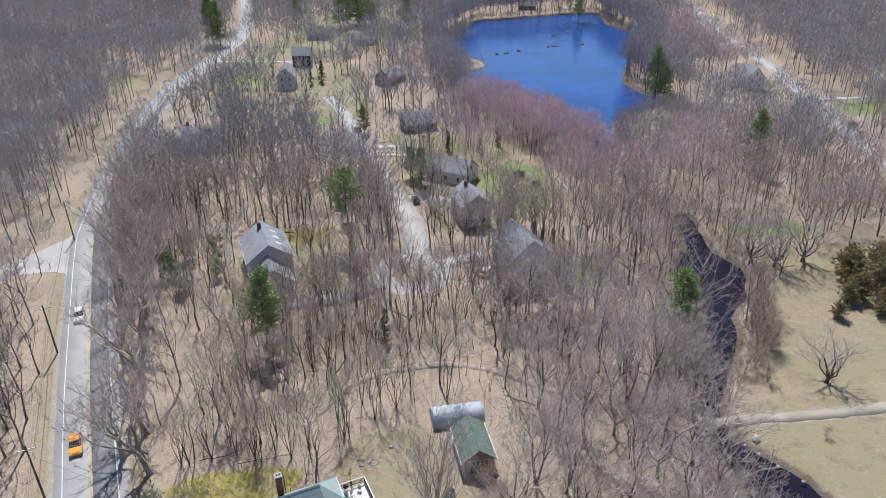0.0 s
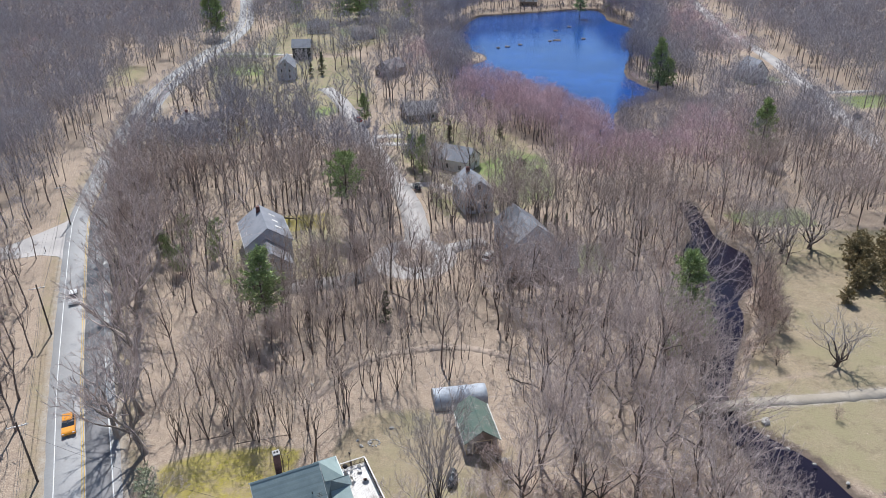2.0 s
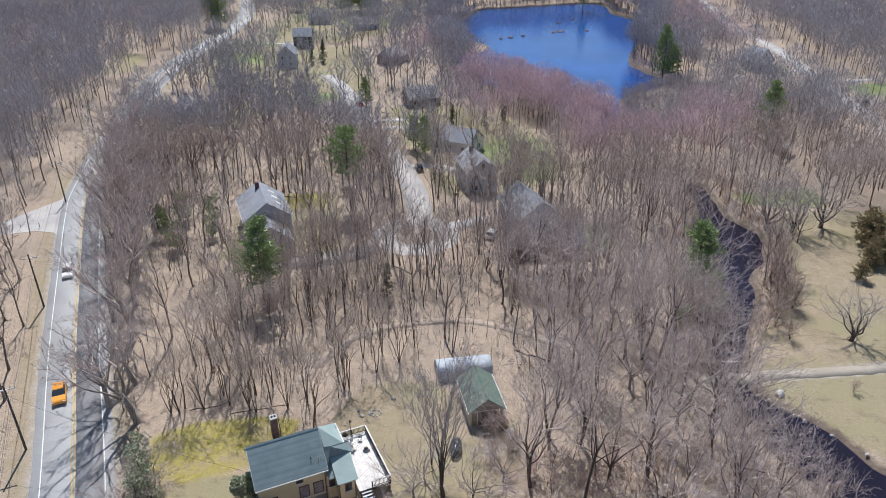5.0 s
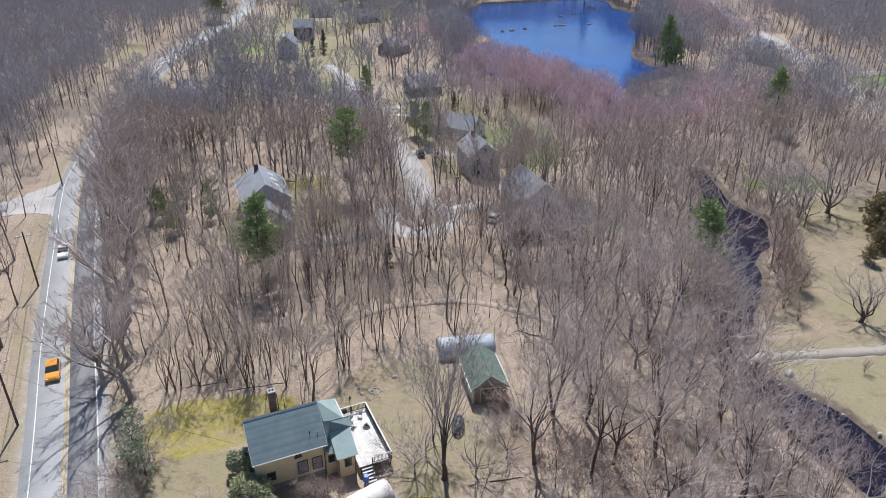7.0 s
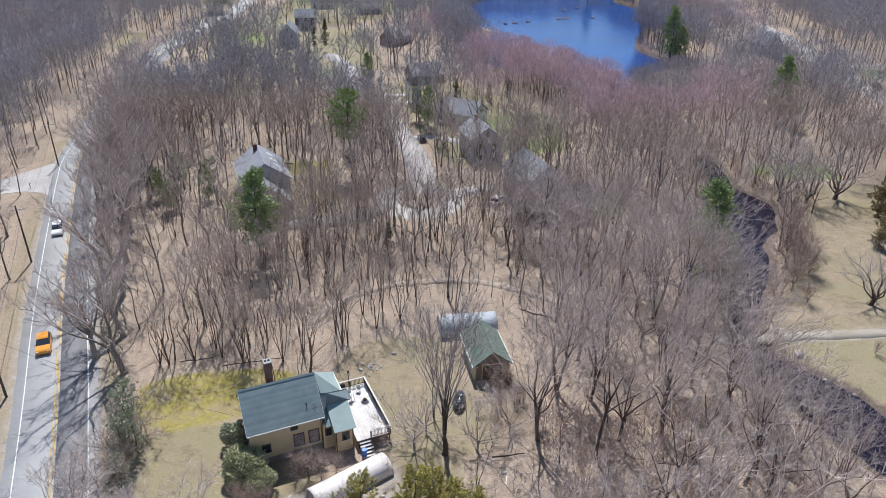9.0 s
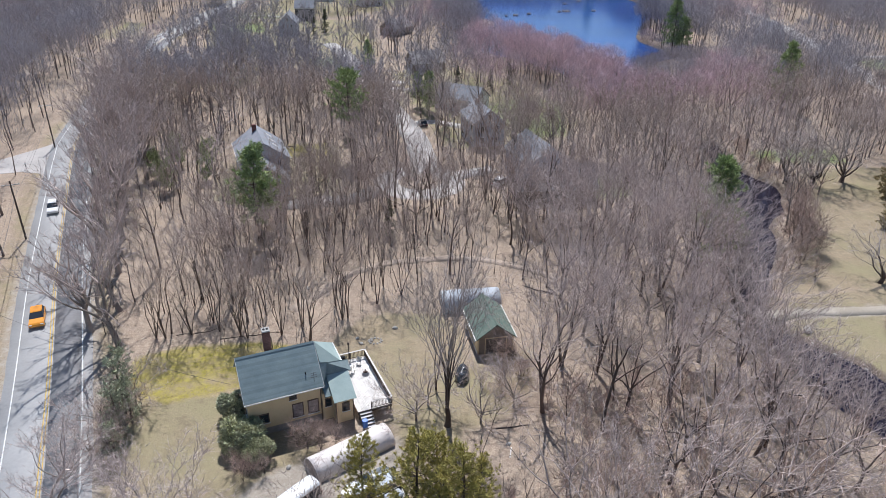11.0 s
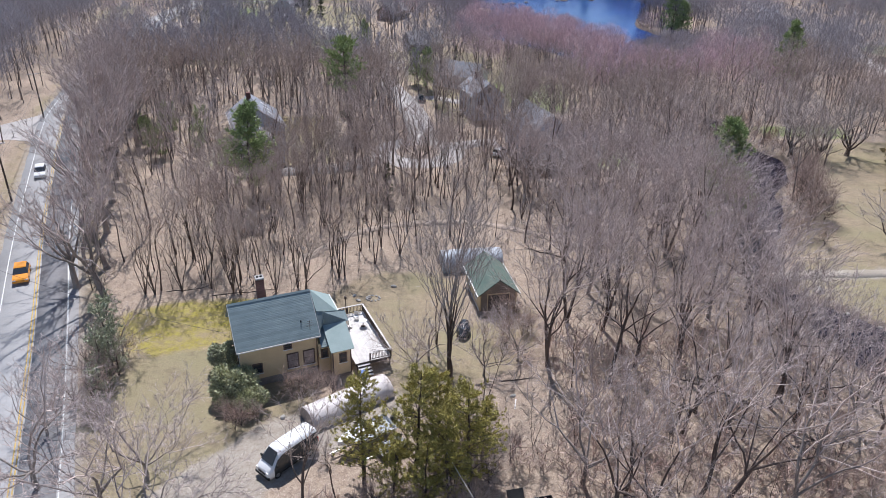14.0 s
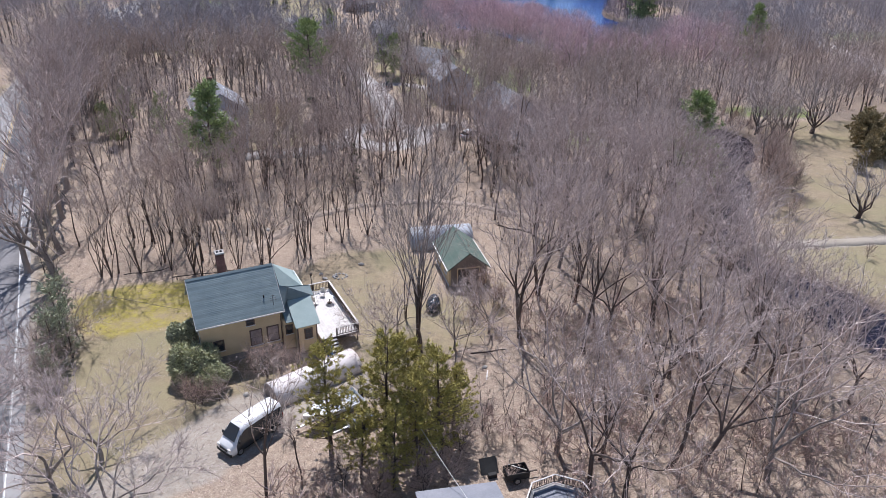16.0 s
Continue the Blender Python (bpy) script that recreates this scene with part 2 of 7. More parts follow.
def ground_material():
    m, nt, p = nodes_of("ground_cover")
    def mask(name):
        n = nt.nodes.new("ShaderNodeAttribute")
        n.attribute_name = name
        # ragged borders
        j = nt.nodes.new("ShaderNodeMath")
        j.operation = "ADD"
        r = noise_at(nt, 0.45, 5.0, 0.7, lo=0.2, hi=0.8)
        s = nt.nodes.new("ShaderNodeMath")
        s.operation = "MULTIPLY_ADD"
        s.inputs[1].default_value, s.inputs[2].default_value = 0.7, -0.35
        nt.links.new(r, s.inputs[0])
        nt.links.new(n.outputs["Fac"], j.inputs[0])
        nt.links.new(s.outputs[0], j.inputs[1])
        k = nt.nodes.new("ShaderNodeMapRange")
        k.inputs["From Min"].default_value, k.inputs["From Max"].default_value = 0.3, 0.7
        nt.links.new(j.outputs[0], k.inputs["Value"])
        return k.outputs["Result"]
    patch, fine, mid = noise_at(nt, 0.07), noise_at(nt, 3.2, 8.0, 0.8, lo=0.40, hi=0.60), noise_at(nt, 0.55, 8.0, 0.75, lo=0.38, hi=0.62)
    leafy = noise_at(nt, 1.6, 8.0, 0.8, lo=0.42, hi=0.62)
    litter = mixc(nt, patch, (0.42, 0.32, 0.232), (0.515, 0.405, 0.30))
    litter = mixc(nt, mid, litter, (0.27, 0.205, 0.165))
    litter = mixc(nt, leafy, litter, (0.61, 0.51, 0.395))
    litter = mixc(nt, fine, litter, (0.22, 0.16, 0.125))
    litter = mixc(nt, noise_at(nt, 7.0, 8.0, 0.85, lo=0.51, hi=0.61), litter, (0.63, 0.53, 0.415))
    straw = mixc(nt, noise_at(nt, 0.12), (0.335, 0.262, 0.172), (0.275, 0.222, 0.14))
    straw = mixc(nt, mid, straw, (0.40, 0.322, 0.218))
    straw = mixc(nt, leafy, straw, (0.225, 0.175, 0.12))
    straw = mixc(nt, noise_at(nt, 0.8, 8.0, 0.8, lo=0.50, hi=0.64), straw, (0.30, 0.245, 0.175))
    straw = mixc(nt, noise_at(nt, 6.0, 8.0, 0.85, lo=0.52, hi=0.66), straw, (0.50, 0.44, 0.32))
    straw = mixc(nt, noise_at(nt, 0.06, 8.0, 0.72, lo=0.44, hi=0.62), straw, (0.295, 0.26, 0.155))
    straw = mixc(nt, noise_at(nt, 0.3, 8.0, 0.8, lo=0.53, hi=0.66), straw, (0.21, 0.17, 0.115))
    moss = mixc(nt, mid, (0.33, 0.29, 0.045), (0.42, 0.36, 0.12))
    moss = mixc(nt, leafy, moss, (0.27, 0.215, 0.09))
    moss = mixc(nt, noise_at(nt, 0.35, 8.0, 0.75, lo=0.46, hi=0.62), moss, (0.33, 0.265, 0.155))
    green = mixc(nt, mid, (0.14, 0.225, 0.06), (0.245, 0.29, 0.115))
    green = mixc(nt, leafy, green, (0.23, 0.24, 0.11))
    earth = mixc(nt, mid, (0.35, 0.31, 0.255), (0.45, 0.405, 0.345))
    earth = mixc(nt, leafy, earth, (0.35, 0.30, 0.25))
    col = mixc(nt, mask("lawn"), litter, straw)
    col = mixc(nt, mask("green"), col, green)
    col = mixc(nt, mask("moss"), col, moss)
    col = mixc(nt, mask("earth"), col, earth)
    col = mixc(nt, mask("wet"), col, mixc(nt, mid, (0.10, 0.078, 0.062), (0.19, 0.15, 0.12)))
    speck = nt.nodes.new("ShaderNodeMath")
    speck.operation = "MULTIPLY"
    speck.inputs[1].default_value = 0.62
    nt.links.new(noise_at(nt, 4.0, 8.0, 0.85, lo=0.50, hi=0.62), speck.inputs[0])
    col = mixc(nt, speck.outputs[0], col, (0.20, 0.15, 0.11))
    nt.links.new(col, p.inputs["Base Color"])
    p.inputs["Roughness"].default_value = 1.0
    p.inputs["Specular IOR Level"].default_value = 0.1
    bump(nt, p, fine, 0.45, 0.07)
    return m


GROUND = ground_material()

# ---- mesh helpers ----
def link_mesh(name, verts, faces, mats, parent=None, label="", idx=None, smooth=False):
    me = bpy.data.meshes.new(name)
    me.from_pydata([tuple(v) for v in verts], [], [tuple(f) for f in faces])
    for m in mats if isinstance(mats, (list, tuple)) else [mats]:
        me.materials.append(m)
    if idx is not None:
        me.polygons.foreach_set("material_index", np.asarray(idx, np.int32))
    if smooth:
        me.polygons.foreach_set("use_smooth", np.ones(len(me.polygons), bool))
    me.update()
    ob = new(name, me)
    if parent is not None:
        ob.parent = parent
    if label:
        ob["label"] = label
    return ob


def link_arrays(name, v, tri, mats, idx=None, parent=None):
    """A mesh from arrays of corners and triangles."""
    me = bpy.data.meshes.new(name)
    me.vertices.add(len(v))
    me.vertices.foreach_set("co", np.ascontiguousarray(v, np.float32).ravel())
    me.loops.add(len(tri) * 3)
    me.loops.foreach_set("vertex_index", np.ascontiguousarray(tri, np.int32).ravel())
    me.polygons.add(len(tri))
    me.polygons.foreach_set("loop_start", np.arange(0, len(tri) * 3, 3, dtype=np.int32))
    for m in mats if isinstance(mats, (list, tuple)) else [mats]:
        me.materials.append(m)
    if idx is not None:
        me.polygons.foreach_set("material_index", np.ascontiguousarray(idx, np.int32))
    me.update(calc_edges=True)
    ob = new(name, me)
    if parent is not None:
        ob.parent = parent
    return ob


def part(name, bm, material, parent, label="", smooth=False):
    me = bpy.data.meshes.new(name)
    bm.to_mesh(me)
    bm.free()
    me.materials.append(material)
    if smooth:
        me.polygons.foreach_set("use_smooth", np.ones(len(me.polygons), bool))
    ob = new(name, me)
    ob.parent = parent
    if label:
        ob["label"] = label
    return ob


def thing(name, m, label, category, group="", kind=""):
    ob = new(name)
    ob.matrix_basis = m
    return tagged(ob, label, category, group, kind)


def box(bm, x0, y0, z0, x1, y1, z1, bevel=0.0):
    geo = bmesh.ops.create_cube(bm, size=1.0, matrix=Matrix.LocRotScale(((x0 + x1) / 2, (y0 + y1) / 2, (z0 + z1) / 2), None, (abs(x1 - x0), abs(y1 - y0), abs(z1 - z0))))
    if bevel:
        vs = set(geo["verts"])
        bmesh.ops.bevel(bm, geom=[e for e in bm.edges if e.verts[0] in vs and e.verts[1] in vs], offset=bevel, segments=1, affect="EDGES")
    return bm


def boxed(x0, y0, z0, x1, y1, z1, bevel=0.0):
    return box(bmesh.new(), x0, y0, z0, x1, y1, z1, bevel)


def prism(points, a, b, axis="x"):
    """A closed outline in the plane across axis, drawn out from a to b."""
    bm = bmesh.new()
    def at(p, s):
        return (s, p[0], p[1]) if axis == "x" else (p[0], s, p[1]) if axis == "y" else (p[0], p[1], s)
    lo, hi = [bm.verts.new(at(p, a)) for p in points], [bm.verts.new(at(p, b)) for p in points]
    n = len(points)
    bm.faces.new(lo), bm.faces.new(hi[::-1])
    for i in range(n):
        bm.faces.new((lo[i], hi[i], hi[(i + 1) % n], lo[(i + 1) % n]))
    bmesh.ops.recalc_face_normals(bm, faces=bm.faces)
    return bm


def cyl(r0, r1, z0, z1, sides=10, m=None):
    bm = bmesh.new()
    bmesh.ops.create_cone(bm, cap_ends=True, segments=sides, radius1=r0, radius2=r1, depth=z1 - z0, matrix=(m or Matrix()) @ Matrix.Translation((0, 0, (z0 + z1) / 2)))
    return bm


def slab(corners, thick):
    """A flat panel of any outline, given by corners on its upper face."""
    bm = bmesh.new()
    top = [Vector(c) for c in corners]
    nrm = (top[1] - top[0]).cross(top[2] - top[0]).normalized()
    if nrm.z < 0:
        nrm = -nrm
    up, dn = [bm.verts.new(c) for c in top], [bm.verts.new(c - nrm * thick) for c in top]
    n = len(top)
    bm.faces.new(up), bm.faces.new(dn[::-1])
    for i in range(n):
        bm.faces.new((up[i], dn[i], dn[(i + 1) % n], up[(i + 1) % n]))
    bmesh.ops.recalc_face_normals(bm, faces=bm.faces)
    return bm


# ---- the plan ----
ROAD = [(-9, -20), (-22.5, 10), (-36.0, 41), (-43.2, 57), (-48.1, 67.6), (-58.1, 88.8), (-70.6, 117), (-81.0, 141), (-86.5, 156), (-97, 195), (-104.5, 229), (-113, 281), (-115.5, 343), (-115, 378), (-118, 423), (-127, 470), (-150, 560), (-190, 700)]
SIDE = [(-82, 142.5), (-89, 138), (-96, 130.5), (-110, 115), (-135, 100), (-190, 70)]
STREET = [(-47, 276), (-39, 258), (-31.6, 234.5), (-25.8, 211.6), (-20, 196), (-12.7, 172), (-8.7, 157), (-6.4, 143), (-6, 130)]
RIGHT = [(190, 560), (168, 440), (159, 388), (155, 336), (147.5, 287), (142.5, 259), (137, 230), (134, 209), (131, 190), (124, 150), (114, 100), (100, 40)]
TRACK = [(36, 79.5), (39.4, 79.9), (46.7, 80.8), (55.6, 81.6), (68.5, 83.2), (90, 86.5), (114, 92)]
LANE = [(-22, 80), (-16.4, 89.4), (-13, 92.3), (-8.4, 94.5), (1.3, 95.8), (9, 93.5), (18, 88)]
LAKE = [(6.7, 402), (16, 436), (26, 465), (45, 473), (98, 493), (106, 477), (104, 443), (111, 416), (109.5, 386), (94, 343), (81.6, 311), (78.3, 292), (82, 275), (86, 264), (80, 256), (72, 250), (61, 238), (55, 214), (50, 204), (45, 214), (36, 234), (26, 250), (16, 262), (9, 276), (9.4, 286), (6.8, 296), (5.2, 315), (14.4, 320), (22.4, 333), (14.5, 355), (-0.4, 367)]
STREAM = [(58.7, 157), (57, 146), (55.5, 139), (52.4, 133), (49, 126), (48.8, 119), (50, 111), (47.5, 103), (44.5, 97), (41.5, 90), (40, 83), (39, 76), (40.5, 71), (41, 66), (43, 60), (47, 52), (54, 44), (60, 38), (76, 30), (70, 44), (60, 54), (51.5, 62), (49, 68), (45.5, 73), (42, 77.5), (42.5, 83), (45.5, 90), (49.1, 96), (52.7, 103), (54.5, 110.5), (58.5, 115), (61.2, 118.7), (63.7, 128.6), (60.5, 136), (60.5, 144), (61.4, 151), (60.5, 157)]
LOW_GROWTH = [(44, 184), (64, 188), (94, 238), (92, 262), (80, 254), (72, 248), (61, 236), (52, 214)]     # only low growth in front of the lake's tip
LAWNS = [
    [(-150, 322), (-135, 320), (-124, 284), (-138, 278)],
    [(43, 77), (51.5, 66), (58, 60), (75, 48), (125, 40), (125, 92), (60, 88), (47, 85)],
    [(46, 86), (60, 88), (115, 94), (120, 130), (110, 140), (86, 140), (70.9, 137.5), (66, 126), (62, 112), (52.6, 96)],
    [(-34.5, 62), (-26, 62), (-14, 56), (-13, 50), (-20, 40), (-32, 40), (-37, 50)],
    [(-17, 66), (-15, 75), (-11, 79.5), (-3, 80), (0.5, 76), (2, 62), (0, 54), (-6, 54), (-8, 60)],
    [(-4, 62), (3, 70), (9, 72), (8, 62), (1, 57)],
]
HOOD_LAWNS = [
    [(-150, 322), (-135, 320), (-124, 284), (-138, 278)],[(-112, 330), (-40, 340), (-30, 300), (-24, 250), (-52, 232), (-92, 262)], [(-22, 225), (-2, 240), (24, 214), (34, 170), (16, 146), (-2, 148), (-14, 190)], [(-100, 345), (-50, 345), (-10, 400), (-20, 500), (-100, 500)], [(-48, 152), (-24, 152), (-18, 116), (-46, 116)], [(-90, 236), (-60, 236), (-58, 200), (-90, 200)]]
EARTHY = [[(-36, 36), (-27, 40), (-21.5, 47), (-18, 51), (-6.5, 56), (-5, 51), (-13, 46), (-17, 41.5), (-24, 37), (-34, 30)]]
MOSSY = [[(-38.5, 69), (-33.5, 71.5), (-26, 72.5), (-20, 72), (-21, 66), (-26, 62.6), (-32, 60.8), (-37, 62)], [(-40, 150), (-28, 152), (-27, 143), (-36, 142)]]
GREENS = [[(-112, 352), (-78, 348), (-80, 338), (-108, 338)], [(-105, 318), (-84, 322), (-76, 300), (-98, 300)], [(-20, 198), (-14, 190), (-13, 178), (-19, 186)], [(8, 183), (20, 196), (30, 190), (28, 160), (20, 158), (14, 168)], [(146, 255), (185, 262), (190, 244), (147, 240)], [(120, 285), (140, 292), (140, 276), (124, 274)], [(22, 132), (34, 134), (34, 122), (26, 120)], [(-50, 245), (-40, 248), (-36, 240), (-46, 232)], [(-88, 215), (-70, 222), (-66, 210), (-84, 204)], [(66, 150), (86, 152), (86, 142), (68, 143)], [(-60, 420), (-30, 425), (-28, 400), (-56, 398)], [(-90, 440), (-62, 440), (-60, 428), (-88, 426)]]
OPENINGS = [[(104, 290), (141, 290), (134, 232), (108, 232)], [(112, 292), (142, 296), (140, 258), (116, 255)], [(-62, 300), (-40, 310), (-30, 280), (-45, 250), (-60, 270)], [(-25, 200), (-2, 205), (10, 190), (12, 160), (-6, 150)], [(-46, 150), (-24, 150), (-20, 118), (-44, 118)]]


def curve(points, step):
    """Points at even steps along a smooth line through the given ones."""
    p = np.array(points, float)
    p = np.vstack([2 * p[0] - p[1], p, 2 * p[-1] - p[-2]])
    out = []
    for i in range(1, len(p) - 2):
        n = max(2, int(np.linalg.norm(p[i + 1] - p[i]) / step))
        for t in np.arange(n) / n:
            a, b, c, d = p[i - 1:i + 3]
            out.append(0.5 * (2 * b + (c - a) * t + (2 * a - 5 * b + 4 * c - d) * t * t + (3 * b - a - 3 * c + d) * t ** 3))
    return np.array(out + [p[-2]])


def seg_dist(x, y, pts, closed=False):
    p = np.array(pts, float)
    q = np.roll(p, -1, 0) if closed else p[1:]
    p = p if closed else p[:-1]
    best = np.full(np.shape(x), 1e9)
    for (ax, ay), (bx, by) in zip(p, q):
        dx, dy = bx - ax, by - ay
        t = np.clip(((x - ax) * dx + (y - ay) * dy) / (dx * dx + dy * dy + 1e-9), 0, 1)
        best = np.minimum(best, np.hypot(x - ax - t * dx, y - ay - t * dy))
    return best


def signed(x, y, poly):
    """Distance to an outline, negative inside."""
    inside = np.zeros(np.shape(x), bool)
    n = len(poly)
    for i in range(n):
        (ax, ay), (bx, by) = poly[i], poly[(i + 1) % n]
        cross = ((ay > y) != (by > y)) & (x < (bx - ax) * (y - ay) / (by - ay + 1e-12) + ax)
        inside ^= cross
    return np.where(inside, -1, 1) * seg_dist(x, y, poly, True)


def wander(x, y, s, k=0.0):
    return np.sin(x / s + 1.3 * np.sin(y / (s * 1.7) + k)) * np.cos(y / s * 1.1 + 1.1 * np.sin(x / (s * 1.4) - k))


LAKE_S, STREAM_S = curve(LAKE + LAKE[:1], 4.0)[:-1], curve(STREAM + STREAM[:1], 3.0)[:-1]


def water_dist(x, y):
    return np.minimum(signed(x, y, LAKE_S), signed(x, y, STREAM_S)) + 0.45 * wander(x, y, 4.1) + 0.25 * wander(x, y, 1.7)


def height(x, y):
    d = water_dist(x, y)
    return np.clip(-0.55 + d * 0.22, -1.4, 0.0) * (d < 3)


def axis_steps(stops):
    out = [stops[0][0]]
    for (a, _), (b, s) in zip(stops, stops[1:]):
        n = max(1, round((b - a) / s))
        out += list(a + (b - a) * (np.arange(n) + 1) / n)
    return np.array(out)


def build_ground():
    xs = axis_steps([(-4500, 0), (-700, 400), (-250, 20), (-95, 4), (90, 1.15), (200, 4), (700, 20), (4500, 400)])
    ys = axis_steps([(-1500, 0), (-100, 300), (20, 20), (180, 1.15), (500, 3.6), (800, 20), (4600, 400)])
    gx, gy = np.meshgrid(xs, ys)
    gx, gy = gx.ravel(), gy.ravel()
    gz = height(gx, gy)
    nx, ny = len(xs), len(ys)
    i = np.arange((nx - 1) * (ny - 1))
    a = i // (nx - 1) * nx + i % (nx - 1)
    tri = np.concatenate([np.stack([a, a + 1, a + nx + 1], 1), np.stack([a, a + nx + 1, a + nx], 1)])
    ob = link_arrays("ground", np.stack([gx, gy, gz], 1), tri, GROUND)
    near = (np.abs(gx) < 260) & (gy > 0) & (gy < 520)
    for name, polys, soft in (("lawn", LAWNS, 3.0), ("earth", EARTHY, 1.5), ("moss", MOSSY, 2.0), ("green", GREENS, 4.0), ("wet", [], 1.0)):
        v = np.zeros(len(gx), np.float32)
        for poly in polys:
            v[near] = np.maximum(v[near], np.clip(0.5 - signed(gx[near], gy[near], poly) / soft, 0, 1))
        if name == "earth":
            verge = np.clip(0.5 - (seg_dist(gx[near], gy[near], ROAD) - 5.6) / 1.6, 0, 1) * 0.75
            v[near] = np.maximum(v[near], verge)
            rut = seg_dist(gx[near], gy[near], TRACK)
            v[near] = np.maximum(v[near], np.clip(0.5 - (rut - 1.5) / 1.4, 0, 1) * 0.8 * (gx[near] > 44))
        if name == "lawn":
            v[near] = np.maximum(v[near], np.clip(0.5 - (seg_dist(gx[near], gy[near], ROAD) - 8.0) / 3, 0, 1) * 0.6)
        if name in ("lawn", "green"):
            for poly in HOOD_LAWNS:
                v[near] = np.maximum(v[near], np.clip(0.5 - signed(gx[near], gy[near], poly) / 6, 0, 1) * (0.66 if name == "lawn" else 0.36))
        if name == "wet":      # damp mud at the water's edge, but for the sandy spit
            d = water_dist(gx[near], gy[near])
            v[near] = np.clip(1 - (d - 0.6) / np.where(gy[near] > 180, 4.5, 1.6), 0, 1) * np.where(np.hypot(gx[near] - 8, gy[near] - 335) < 13, 0, 1)
        at = ob.data.attributes.new(name, "FLOAT", "POINT")
        at.data.foreach_set("value", v)
    ob.data.polygons.foreach_set("use_smooth", np.ones(len(tri), bool))
    tagged(ob, "leaf-littered woodland floor with dry tan lawns", "ground", kind="structure")


def ribbon(name, line, left, right, z, mat, step=2.0, thick=0.06, ragged=0.0):
    c = curve(line, step)
    d = np.gradient(c, axis=0)
    d /= np.linalg.norm(d, axis=1)[:, None]
    n = np.stack([-d[:, 1], d[:, 0]], 1)
    rng = np.random.RandomState(len(c))
    l = c + n * (left + ragged * rng.uniform(-1, 1, len(c)))[:, None]
    r = c + n * (right + ragged * rng.uniform(-1, 1, len(c)))[:, None]
    k = len(c)
    v = np.concatenate([np.c_[l, np.full(k, z)], np.c_[r, np.full(k, z)], np.c_[l, np.full(k, z - thick)], np.c_[r, np.full(k, z - thick)]])
    i = np.arange(k - 1)
    q = [(i, i + k, i + k + 1, i + 1), (i + 2 * k, i, i + 1, i + 2 * k + 1), (i + k, i + 3 * k, i + 3 * k + 1, i + k + 1)]
    tri = np.concatenate([np.concatenate([np.stack([a, b, c2], 1), np.stack([a, c2, e], 1)]) for a, b, c2, e in q])
    return link_arrays(name, v, tri, mat)


